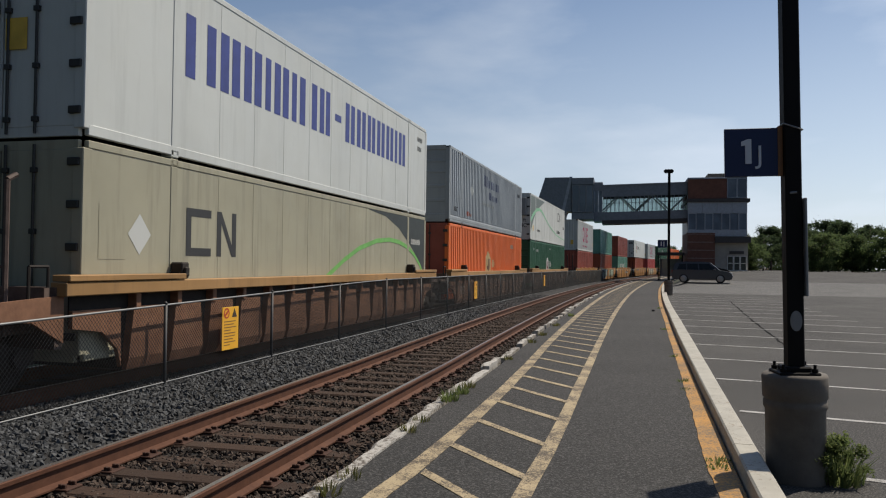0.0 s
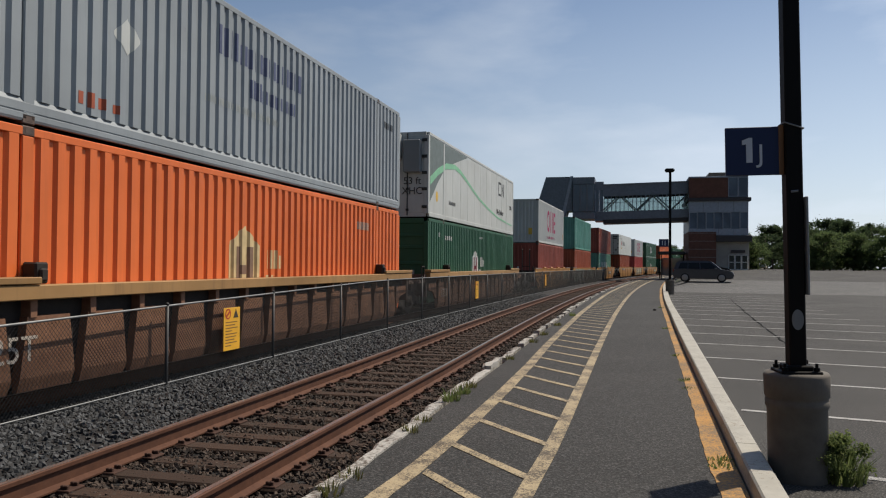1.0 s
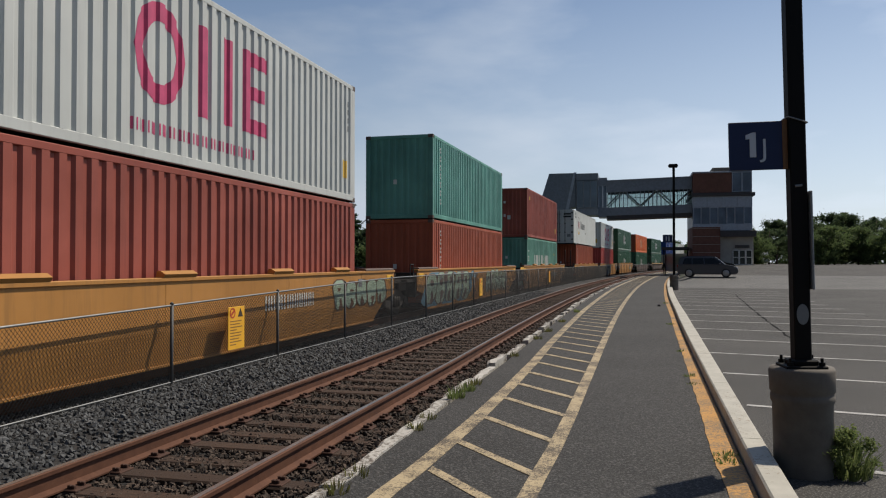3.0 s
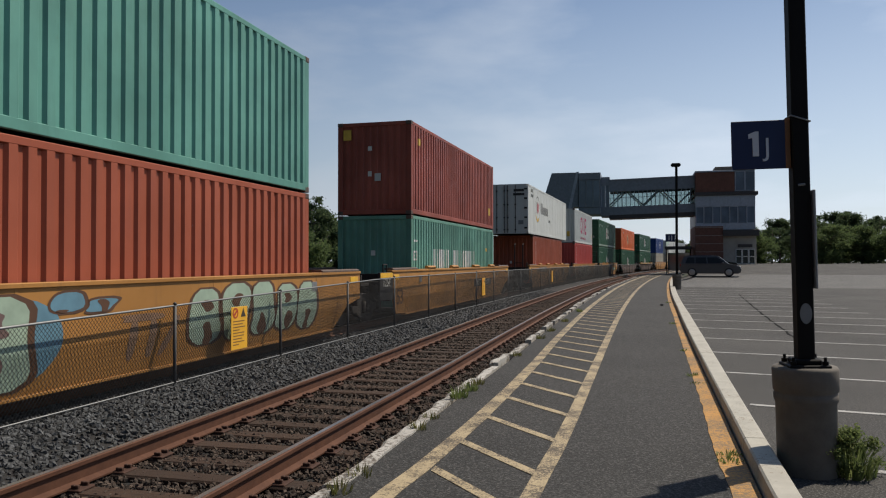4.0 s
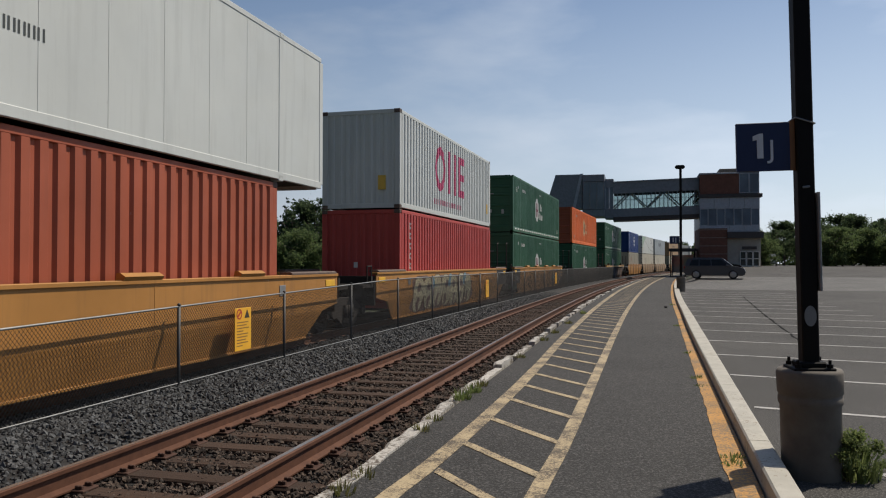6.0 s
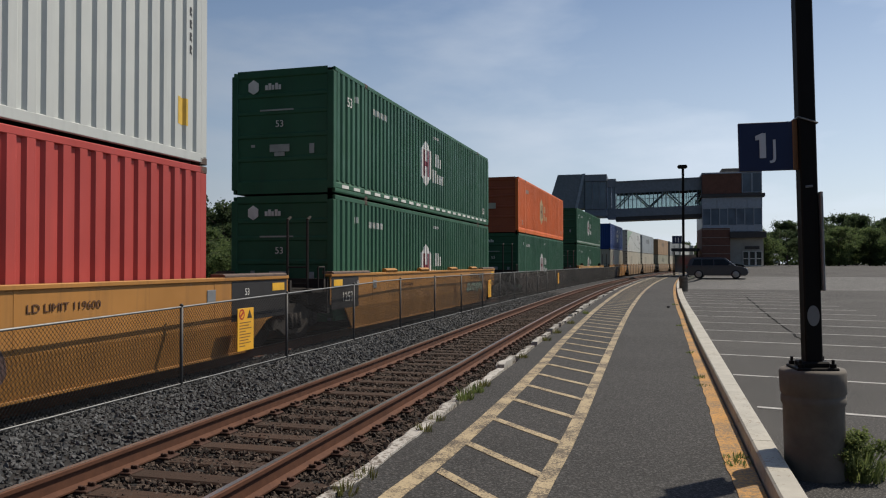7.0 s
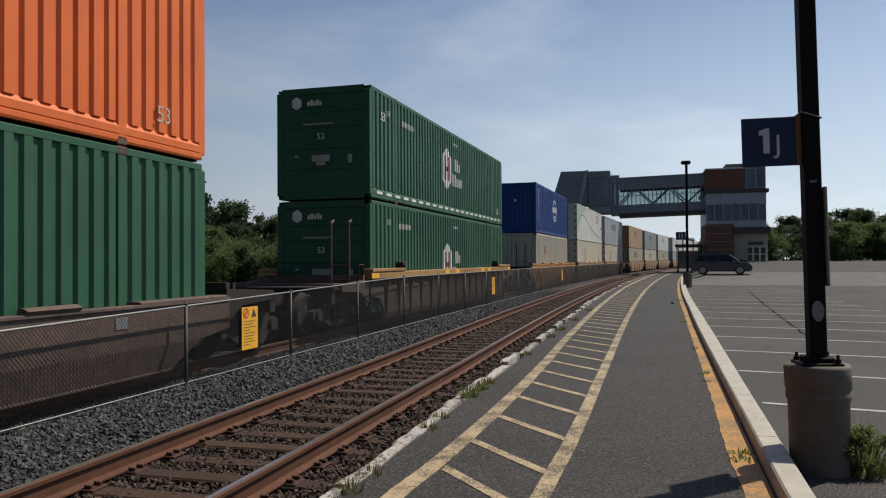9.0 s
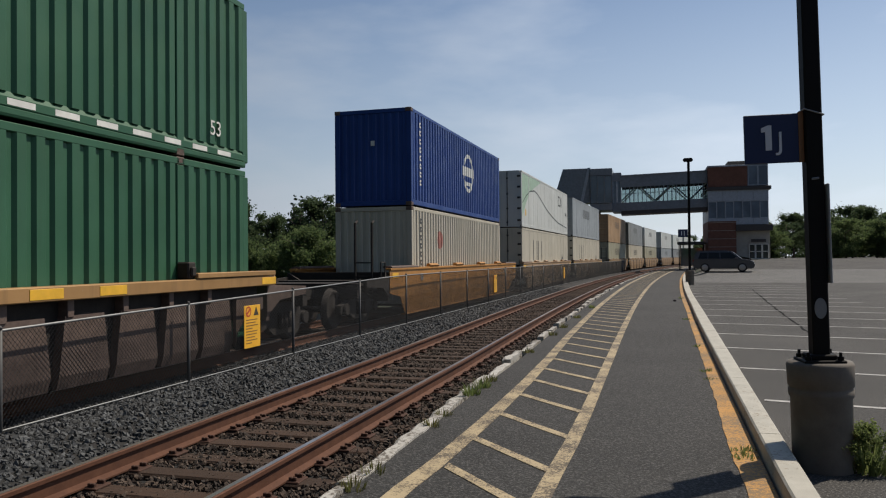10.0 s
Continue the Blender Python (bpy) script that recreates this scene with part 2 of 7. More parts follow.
RUSTBED = stony("rusty ballast", (0.092, 0.064, 0.047), 0.5, 9.0, 0.5, 0.9, True)
GRASS = stony("rough grass ground", (0.05, 0.065, 0.03), 0.4, 1.5, 0.5)
RAIL = rusty("rusted rail", (0.075, 0.028, 0.014), (0.125, 0.052, 0.027))
RAILTOP = plain("polished rail head", (0.42, 0.40, 0.38), 0.32, 0.85)
PLATE = rusty("rusted tie plate", (0.05, 0.022, 0.014), (0.10, 0.045, 0.027), 0.85, 0.1)
TIE = timber("creosoted tie timber", (0.046, 0.024, 0.0135))
GALV = plain("galvanised steel", (0.22, 0.225, 0.225), 0.5, 0.6)
WIRE = plain("dull fence wire", (0.075, 0.075, 0.075), 0.6, 0.3)
POLE = plain("black painted steel", (0.008, 0.0075, 0.0075), 0.6)
POLE.node_tree.nodes["Principled BSDF"].inputs["Specular IOR Level"].default_value = 0.15
NAVY = plain("navy sign face", (0.010, 0.022, 0.085), 0.45, 0.0, 0.08)
SIGNWHITE = plain("white sign print", (0.62, 0.66, 0.72), 0.5, 0.0, 0.05)
SIGNEDGE = plain("brown sign edge", (0.22, 0.11, 0.05), 0.6)
AMBER = plain("amber sign face", (0.80, 0.42, 0.03), 0.5, 0.0, 0.06)
BROWNPRINT = plain("brown print", (0.22, 0.11, 0.03), 0.6)
DARKPRINT = plain("dark print", (0.05, 0.035, 0.02), 0.6)
GREYSTEEL = plain("grey sheet steel", (0.22, 0.23, 0.24), 0.5, 0.3)


# ---- ground, tracks, platform ----
DECK = 0.06             # platform surface
FENCE = -6.47


def between(s, table):
    """Straight lines through (s, value) pairs."""
    for (a, u), (b, v) in zip(table, table[1:]):
        if s <= b:
            return u + (v - u) * max(0.0, s - a) / (b - a)
    return table[-1][1]


def kerb_in(s):
    """Foot of the kerb; it leaves the line of the track a little and comes back to it."""
    return between(s, ((-50, 0.785), (5, 0.79), (8, 0.836), (12, 0.88), (16, 0.915), (25, 0.985), (45, 0.98), (80, 0.82), (900, 0.80)))


def kerb_out(s):
    return between(s, ((-50, 0.975), (5, 0.985), (8, 1.045), (12, 1.12), (16, 1.18), (22, 1.24), (48, 1.28), (80, 1.05), (900, 1.0)))


def strip_in(s):
    """Inner side of the orange strip."""
    return between(s, ((-50, 0.60), (6.7, 0.608), (8.7, 0.662), (11.7, 0.715), (15.2, 0.757), (23, 0.828), (45, 0.815), (80, 0.66), (900, 0.65)))


def drift(s):
    """The near track and the platform side towards it swing a little wider far off."""
    return between(s, ((-50, 0.0), (12, 0.0), (25, -0.20), (46, -0.42), (80, -0.5), (900, -0.5)))


def ring_sweep(bm, rows):
    """Skins closed rings of points and caps both ends."""
    rows = [[bm.verts.new(v) for v in row] for row in rows]
    n = len(rows[0])
    for a, b in zip(rows, rows[1:]):
        for i in range(n):
            bm.faces.new((a[i], a[(i + 1) % n], b[(i + 1) % n], b[i]))
    bm.faces.new(rows[0][::-1])
    bm.faces.new(rows[-1])


def rise(d, s):
    """The car park climbs towards the station building."""
    k = min(1.0, max(0.0, (s - 50) / 48.0)) * min(1.0, max(0.0, (d - 1.3) / 1.5))
    return 1.25 * k * k * (3 - 2 * k)


def build_ground():
    bm = bmesh.new()
    ds = [-1500, -500, -150, -60, -30, -16, -12.6, -11, -2.3, -2.1, 0.8, 1.3, 2.8, 8, 20, 40, 80, 200, 500, 1500]
    ss = [-300, -60, -20, -5, 5, 20, 40, 50, 56, 62, 68, 74, 80, 86, 92, 98, 110, 150, 250, 400, 700, 1100]
    grid = []
    for s in ss:
        row = []
        for d in ds:
            z = -0.62 if -12 < d < -2.2 else (-0.28 if d <= -12 else -0.14)
            if d > 0:
                z += rise(d, s)
            row.append(bm.verts.new(at(d, s, z) if abs(d) < 300 and s < 500 else (d, s * 1.0, z)))
        grid.append(row)
    for a, b in zip(grid, grid[1:]):
        for i in range(len(ds) - 1):
            bm.faces.new((a[i], a[i + 1], b[i + 1], b[i]))
    tagged(part("ground", bm, GRASS), "rough grass and bare soil ground", "ground", kind="structure")


def build_platform():
    bm = bmesh.new()
    ss = steps(-14, 30, 44) + steps(33, 180, 50)
    ring_sweep(bm, [[at(d, s, z) for d, z in ((-2.0 + drift(s), -0.5), (-2.0 + drift(s), DECK), (kerb_in(s), DECK), (kerb_in(s), -0.5))] for s in ss])
    tagged(part("platform", bm, ASPHALT), "dark grey asphalt station platform", "platform", kind="structure")
    # yellow safety ladder: two long lines and slanting rungs
    line = tagged(new("safety_marking"), "worn yellow ladder-shaped safety marking on the platform", "road marking", kind="structure")
    lines = (((-10, -1.75), (4.9, -1.655), (5.6, -1.60), (7.3, -1.55), (9.5, -1.54), (15, -1.60), (170, -1.62)), ((-10, -0.72), (5.2, -0.70), (6.5, -0.66), (8, -0.645), (170, -0.645)))
    for table, wide in zip(lines, (0.075, 0.064)):
        bm = bmesh.new()
        rows = []
        for s in steps(-10, 30, 80) + steps(32, 170, 60):
            c = between(s, table) + (drift(s) if wide > 0.07 else drift(s) * 0.25)
            w = wide * (1.0 + 0.006 * max(0.0, s - 15))
            rows.append([at(c - w, s, DECK + 0.001), at(c - w, s, DECK + 0.005), at(c + w, s, DECK + 0.005), at(c + w, s, DECK + 0.001)])
        ring_sweep(bm, rows)
        part("long_line", bm, LINE_YELLOW, line)
    bm = bmesh.new()
    vs = [bm.verts.new(v) for v in ((-0.41, -0.01, 0.001), (0.41, -0.94, 0.001), (0.41, -0.80, 0.001), (-0.41, 0.13, 0.001))]
    bmesh.ops.extrude_face_region(bm, geom=[bm.faces.new(vs)])
    bm.verts.ensure_lookup_table()
    for v in bm.verts[4:]:
        v.co.z = 0.0055
    rung = mesh_of("rung", bm)
    # the first rungs were set out by hand, a little unevenly
    uneven = {0: 5.55, 1: 6.47, 2: 7.58, 3: 8.72, 4: 9.77, 5: 10.80, 6: 11.87}
    for k in range(-9, 106):
        s = uneven.get(k, 5.45 + 1.07 * k)
        q = drift(s)
        m = on_line(-1.10 + q * 0.62, s, DECK) @ Matrix.Diagonal((1 - q * 0.45, 1, 1, 1))
        place("rung", rung, LINE_YELLOW, line, m=m)
    # chipped white concrete edge in pieces, and the orange painted strip along the kerb
    rnd = random.Random(4)
    edge = tagged(new("platform_edge"), "chipped white concrete platform edge strip", "platform edge", kind="structure")
    s = -6.0
    while s < 120:
        n = rnd.uniform(1.6, 3.0) if s < 8 else rnd.uniform(0.5, 1.9)
        bm = bmesh.new()
        cnt = max(3, int(n / 0.22))
        z = DECK + (rnd.uniform(-0.02, 0.02) if s < 8 else rnd.uniform(-0.055, 0.015))
        o = rnd.uniform(-0.02, 0.02)
        rows = []
        for k in range(cnt + 1):
            q = s + n * k / cnt
            g = drift(q) - between(q, ((-20, 0.0), (7.5, 0.0), (9, 0.08), (16, 0.10), (200, 0.10)))
            l, r = -2.15 + g + o + rnd.uniform(-0.035, 0.025), -2.015 + g + o + rnd.uniform(-0.012, 0.012)
            t = z + rnd.uniform(-0.012, 0.012)
            rows.append([bm.verts.new(at(*p)) for p in ((l, q, -0.3), (l - 0.01, q, t - 0.03), (l + 0.03, q, t), (r, q, t + 0.004), (r, q, -0.3))])
        for a, b in zip(rows, rows[1:]):
            for i in range(4):
                bm.faces.new((a[i], a[i + 1], b[i + 1], b[i]))
        bm.faces.new(rows[0][::-1])
        bm.faces.new(rows[-1])
        part("edge_stone", bm, EDGE, edge)
        s += n + (rnd.uniform(0.01, 0.06) if s < 8 else rnd.uniform(0.1, 0.55))
    bm = bmesh.new()
    rows = []
    for s in steps(-10, 40, 250) + steps(41, 150, 60):
        l, r = strip_in(s) + rnd.uniform(-0.008, 0.008), kerb_in(s) - 0.002
        rows.append([bm.verts.new(at(*p)) for p in ((l, s, DECK + 0.001), (l, s, DECK + 0.006), (r, s, DECK + 0.007), (r, s, DECK + 0.001))])
    for a, b in zip(rows, rows[1:]):
        for i in range(4):
            bm.faces.new((a[i], a[(i + 1) % 4], b[(i + 1) % 4], b[i]))
    tagged(part("edge_strip", bm, LINE_ORANGE), "worn orange painted strip along the kerb", "road marking", kind="structure")
    # kerb in cast lengths
    kerb = tagged(new("kerb"), "whitewashed concrete kerb in cast lengths", "kerb", kind="structure")
    s = -8.3
    while s < 150:
        bm = bmesh.new()
        w = 3.0
        rows = []
        for q in steps(s + 0.006, s + w - 0.006, 4):
            a, b = kerb_in(q), kerb_out(q)
            rows.append([at(d, q, z) for d, z in ((a, -0.3), (a + 0.024, DECK + 0.112), (a + 0.038, DECK + 0.126), (b - 0.02, DECK + 0.126), (b, DECK + 0.105), (b + 0.015, -0.3))])
        ring_sweep(bm, rows)
        part("kerb_stone", bm, KERB, kerb)
        s += w


def build_lot():
    bm = bmesh.new()
    ds = [0.95, 1.3, 1.7, 2.2, 2.8, 6, 10, 20, 35, 60, 90]
    ss = steps(-20, 48, 17) + steps(50, 100, 25) + steps(105, 240, 12)
    rows = [[bm.verts.new(at(d, s, rise(d, s) + 0.0)) for d in ds] for s in ss]
    for a, b in zip(rows, rows[1:]):
        for i in range(len(ds) - 1):
            bm.faces.new((a[i], a[i + 1], b[i + 1], b[i])).smooth = True
    low = [[bm.verts.new(v.co - Vector((0, 0, 0.09))) for v in row] for row in (rows[0], rows[-1])]
    for top, bot in ((rows[0], low[0]), (rows[-1], low[1])):
        for i in range(len(ds) - 1):
            bm.faces.new((top[i], top[i + 1], bot[i + 1], bot[i]))
    lot = tagged(part("car_park", bm, LOT), "faded grey asphalt car park", "car park", kind="structure")
    marks = tagged(new("stall_lines"), "worn white parking stall lines", "road marking", kind="structure")
    bm = bmesh.new()
    cube(bm, 0, 5.6, -0.05, 0.05, 0.001, 0.005)
    line = mesh_of("stall_line", bm)
    for k in range(16):
        s = 6.68 + 2.60 * k
        for d in (1.22, 12.6):
            place("stall_line", line, LINE_WHITE, marks, m=on_line(d, s - (d - 1.22) * 0.19, 0.0) @ Matrix.Rotation(radians(-11), 4, "Z"))
    # paler lane across the far side, and a tarred crack
    bm = bmesh.new()
    rows = [[bm.verts.new(at(d, s, rise(d, s) + 0.005)) for d in (1.7, 2.2, 2.8, 6, 10, 20, 35, 60)] for s in steps(50, 70, 10)]
    for a, b in zip(rows, rows[1:]):
        for i in range(7):
            bm.faces.new((a[i], a[i + 1], b[i + 1], b[i])).smooth = True
    tagged(part("access_lane", bm, asphalt("pale worn lane asphalt", (0.088, 0.087, 0.084), 0.25)), "pale worn access lane across the car park", "road", kind="structure")
    bm = bmesh.new()
    rnd = random.Random(3)
    pts = []
    for k in range(40):
        f = k / 39
        pts.append((3.28 + 1.7 * f ** 1.4 + rnd.uniform(-0.028, 0.028), 17.3 + 23.0 * f ** 1.25, 0.020 + 0.016 * rnd.random()))
    rows = [[bm.verts.new(v) for v in ((a - w, b, 0.0015), (a - w, b, 0.004), (a + w, b, 0.004), (a + w, b, 0.0015))] for a, b, w in pts]
    for a, b in zip(rows, rows[1:]):
        for i in range(4):
            bm.faces.new((a[i], a[(i + 1) % 4], b[(i + 1) % 4], b[i]))
    tar = plain("black tar", (0.012, 0.012, 0.012), 0.95)
    tar.node_tree.nodes["Principled BSDF"].inputs["Specular IOR Level"].default_value = 0.08
    tagged(part("tarred_crack", bm, tar), "tarred crack wandering across the asphalt", "crack", kind="structure")
    return lot


def rail_profile(d):
    h = [(0.0685, -0.185), (0.0685, -0.172), (0.012, -0.150), (0.009, -0.05), (0.036, -0.038), (0.0365, -0.008), (0.028, 0.0)]
    return [(d + a, z) for a, z in h] + [(d - a, z) for a, z in reversed(h)]


def build_track(name, mid, label, near, last):
    root = tagged(new(name), label, "railway track", kind="structure")
    for sx in (-1, 1):
        d = mid + sx * 0.753
        bm = bmesh.new()
        g = drift if near else (lambda s: 0.0)
        ss = steps(-16, 60, 38) + steps(65, last, 40)
        ring_sweep(bm, [[at(q + g(s), s, z) for q, z in rail_profile(d)] for s in ss])
        r = part("rail", bm, RAIL, root)
        bm = bmesh.new()
        ring_sweep(bm, [[at(q + g(s), s, z) for q, z in ((d - 0.022, 0.0005), (d - 0.022, 0.002), (d + 0.022, 0.002), (d + 0.022, 0.0005))] for s in ss])
        part("running_surface", bm, RAILTOP, r, "polished running surface")
    bm = bmesh.new()
    soft_cube(bm, -1.28, 1.28, -0.115, 0.115, -0.37, -0.195, 0.018)
    tie = mesh_of("tie", bm)
    bm = bmesh.new()
    soft_cube(bm, -0.18, 0.18, -0.095, 0.095, -0.197, -0.176, 0.006)
    for x in (-0.13, -0.095, 0.095, 0.13):
        for y in (-0.055, 0.055):
            soft_cube(bm, x - 0.016, x + 0.016, y - 0.016, y + 0.016, -0.178, -0.145, 0.005)
    plate = mesh_of("tie_plate", bm)
    rnd = random.Random(7)
    s, n = -6.0, 0
    far = bmesh.new()
    while s < last:
        if near and n < 145:
            m = on_line(mid + drift(s) + rnd.uniform(-0.04, 0.04), s, rnd.uniform(-0.012, 0.006)) @ Matrix.Rotation(rnd.uniform(-0.02, 0.02), 4, "Z")
            place("tie", tie, TIE, root, m=m)
            for sx in (-1, 1):
                place("tie_plate", plate, PLATE, root, m=on_line(mid + sx * 0.753 + drift(s), s, 0.0))
        else:
            cube(far, -1.28, 1.28, -0.115, 0.115, -0.37, -0.195, on_line(mid + (drift(s) if near else 0.0), s))
        s += 0.535
        n += 1
    tagged(part("far_ties", far, TIE, root), kind="stuff")
    return root


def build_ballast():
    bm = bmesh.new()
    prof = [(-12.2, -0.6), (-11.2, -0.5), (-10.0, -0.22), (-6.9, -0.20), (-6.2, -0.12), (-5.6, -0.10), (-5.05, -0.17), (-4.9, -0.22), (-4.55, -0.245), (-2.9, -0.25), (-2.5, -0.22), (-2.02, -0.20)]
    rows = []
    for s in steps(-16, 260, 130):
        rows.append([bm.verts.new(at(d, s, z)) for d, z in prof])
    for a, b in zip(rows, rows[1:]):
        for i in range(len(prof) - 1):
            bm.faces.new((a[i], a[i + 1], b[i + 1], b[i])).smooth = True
    tagged(part("ballast_bed", bm, BED), "crushed stone track bed, near black as shade between the stones", "ballast", kind="structure")

    def scatter(name, mat, label, d0, d1, s0, s1, count, size, seed, thin=1.0, lift=0.0):
        rnd = np.random.default_rng(seed)
        base = np.array([(1, 0, 0), (-1, 0, 0), (0, 1, 0), (0, -1, 0), (0, 0, 1), (0, 0, -1), (0.62, 0.62, 0.45), (-0.62, 0.6, -0.4)])
        tri = np.array([(6, 4, 0), (6, 2, 4), (6, 0, 2), (0, 4, 3), (4, 2, 1), (4, 1, 3), (5, 2, 0), (5, 0, 3), (5, 3, 1), (7, 1, 2), (7, 2, 5), (7, 5, 1)])
        s = s0 + (s1 - s0) * rnd.random(count) ** thin
        d = rnd.uniform(d0, d1, count)
        r = size * rnd.uniform(0.55, 1.35, count) * (1 + 0.012 * (s - s0))
        shape = base[None] * rnd.uniform(0.6, 1.15, (count, 8, 3)) * r[:, None, None] * np.array([1.15, 0.85, 0.85])
        # a random turn for each stone
        q = rnd.normal(size=(count, 4))
        q /= np.linalg.norm(q, axis=1)[:, None]
        w, x, y, z = q.T
        turn = np.array([[1 - 2 * (y * y + z * z), 2 * (x * y - z * w), 2 * (x * z + y * w)], [2 * (x * y + z * w), 1 - 2 * (x * x + z * z), 2 * (y * z - x * w)], [2 * (x * z - y * w), 2 * (y * z + x * w), 1 - 2 * (x * x + y * y)]]).transpose(2, 0, 1)
        th = s / BEND
        zz = np.interp(d, [p[0] for p in prof], [p[1] for p in prof]) + r * 0.25 + lift
        mid = np.stack([BEND - (BEND - d) * np.cos(th), (BEND - d) * np.sin(th), zz], 1)
        vs = np.einsum("kij,kvj->kvi", turn, shape) + mid[:, None]
        fs = tri[None] + 8 * np.arange(count)[:, None, None]
        me = bpy.data.meshes.new(name)
        me.from_pydata(vs.reshape(-1, 3).tolist(), [], fs.reshape(-1, 3).tolist())
        ob = place(name, me, mat)
        tagged(ob, label, "ballast", kind="stuff")

    scatter("ballast_stones", STONES, "loose grey crushed stone ballast", -7.6, -4.75, 2.5, 44, 40000, 0.031, 21, 1.8)
    scatter("rusty_stones", RUSTBED, "rust-stained stones between the ties", -4.8, -2.05, 2.5, 36, 34000, 0.026, 22, 1.7, 0.024)


def build_fence():
    root = tagged(new("chain_link_fence"), "low galvanised chain-link fence between the tracks", "fence", kind="structure")

    def top(s):
        return 0.80 + 0.021 * s if s < 19 else 1.20

    s = 9.64 - 3.28 * 4
    while s < 160:
        b = bmesh.new()
        rod(b, at(FENCE, s, -0.5), at(FENCE, s, top(s) + 0.02), 0.025, n=10)
        rod(b, at(FENCE, s, top(s) + 0.02), at(FENCE, s, top(s) + 0.05), 0.034, 0.012, n=10)
        part("post", b, WIRE, root)
        s += 3.28
    for name, z, r in (("top_rail", None, 0.016), ("bottom_wire", -0.10, 0.011)):
        b = bmesh.new()
        ss = steps(-4, 160, 82)
        for a, c in zip(ss, ss[1:]):
            rod(b, at(FENCE, a, top(a) if z is None else z), at(FENCE, c, top(c) if z is None else z), r, n=8, caps=False)
        part(name, b, GALV, root)
    # diamond mesh of crossing wires
    vs, fs = [], []

    def wire(a, b, r):
        k = len(vs)
        for p in (a, b):
            for ox, oz in ((r, 0), (-0.5 * r, 0.87 * r), (-0.5 * r, -0.87 * r)):
                vs.append((p[0] + ox, p[1], p[2] + oz))
        for i in range(3):
            j = (i + 1) % 3
            fs.append((k + i, k + j, k + 3 + j, k + 3 + i))

    s = -4.0
    while s < 90:
        lo, hi = -0.11, top(s) - 0.01
        gap, r = (0.058, 0.0034) if s < 30 else (0.10, 0.0060)
        for sg in (-1, 1):
            wire(at(FENCE - sg * 0.002, s, lo), at(FENCE - sg * 0.002, s + sg * (hi - lo) * 0.9, hi), r)
        s += gap
    me = bpy.data.meshes.new("wire_mesh")
    me.from_pydata(vs, [], fs)
    place("wire_mesh", me, WIRE, root)
    # yellow warning notice
    notice = tagged(new("warning_notice"), "amber warning notice wired to the fence", "sign")
    b = bmesh.new()
    soft_cube(b, 0.02, 0.03, -0.26, 0.26, 0.0, 0.70, 0.003)
    board = part("board", b, AMBER, notice)
    b = bmesh.new()
    rings = [[b.verts.new((0.0335, -0.13 + r * math.cos(6.28319 * i / 20), 0.60 + r * math.sin(6.28319 * i / 20))) for i in range(20)] for r in (0.088, 0.062)]
    for i in range(20):
        b.faces.new((rings[0][i], rings[0][(i + 1) % 20], rings[1][(i + 1) % 20], rings[1][i]))
    b.faces.new((rings[1][1], rings[1][3], rings[1][11], rings[1][13]))
    part("symbol", b, plain("red symbol print", (0.45, 0.05, 0.02), 0.5), notice)
    b = bmesh.new()
    extrude_poly(b, [(0.04, 0.53), (0.20, 0.53), (0.12, 0.67)], "x", 0.0305, 0.034)
    part("triangle", b, DARKPRINT, notice)
    for k, w in enumerate((0.36, 0.30, 0.38, 0.2, 0.36, 0.34, 0.28, 0.36, 0.18)):
        b = bmesh.new()
        cube(b, 0.0305, 0.0325, -0.2, -0.2 + w, 0.455 - k * 0.048, 0.470 - k * 0.048)
        part("printed_line", b, BROWNPRINT, notice)
    notice.matrix_basis = on_line(FENCE + 0.02, 11.36, 0.19)
    m = on_line(FENCE + 0.02, 30.4, 0.25)
    copy_thing(notice, m)
    copy_thing(notice, on_line(FENCE + 0.02, 50.0, 0.3))


build_ground()
build_platform()
build_lot()


# ---- the freight train ----
SPEED = 22.0            # metres a second, towards the camera
TRACK = -8.06           # middle of the far track
FLOOR = 0.30            # underside of the lower containers
STACK = 2.916           # one container with its lock gap
TALL = 2.896
P_WHITE = paint("aged white paint", (0.53, 0.555, 0.535), 0.45, 0.30, 0.10, 0.06)
P_CREAM = paint("grimy cream paint", (0.335, 0.32, 0.235), 0.5, 0.65, 0.12, 0.10)
P_PALEGREY = paint("pale grey paint", (0.50, 0.52, 0.50), 0.5, 0.30, 0.10, 0.08)
P_GREY = paint("weathered blue grey paint", (0.27, 0.30, 0.32), 0.5, 0.30, 0.25, 0.12)
P_DARKGREY = paint("dull grey paint", (0.20, 0.215, 0.22), 0.55, 0.35, 0.2, 0.12)
P_ORANGE = paint("faded orange paint", (0.70, 0.155, 0.035), 0.5, 0.30, 0.12, 0.12)
P_GREEN = paint("dark green paint", (0.024, 0.098, 0.050), 0.5, 0.35, 0.05, 0.16)
P_TEAL = paint("teal paint", (0.10, 0.28, 0.23), 0.5, 0.38, 0.15, 0.25)
P_PALETEAL = paint("faded sea green paint", (0.115, 0.275, 0.21), 0.55, 0.6, 0.35, 0.3)
P_RED = paint("oxide red paint", (0.33, 0.078, 0.036), 0.55, 0.35, 0.18, 0.15)
P_MAROON = paint("brown red paint", (0.27, 0.064, 0.042), 0.55, 0.55, 0.25, 0.28)
P_BRIGHTRED = paint("rose red paint", (0.42, 0.06, 0.05), 0.5, 0.3, 0.12, 0.12)
P_BLUE = paint("deep blue paint", (0.009, 0.043, 0.20), 0.45, 0.2, 0.06, 0.12)
P_BEIGE = paint("stained beige paint", (0.45, 0.42, 0.34), 0.55, 0.4, 0.15, 0.1)
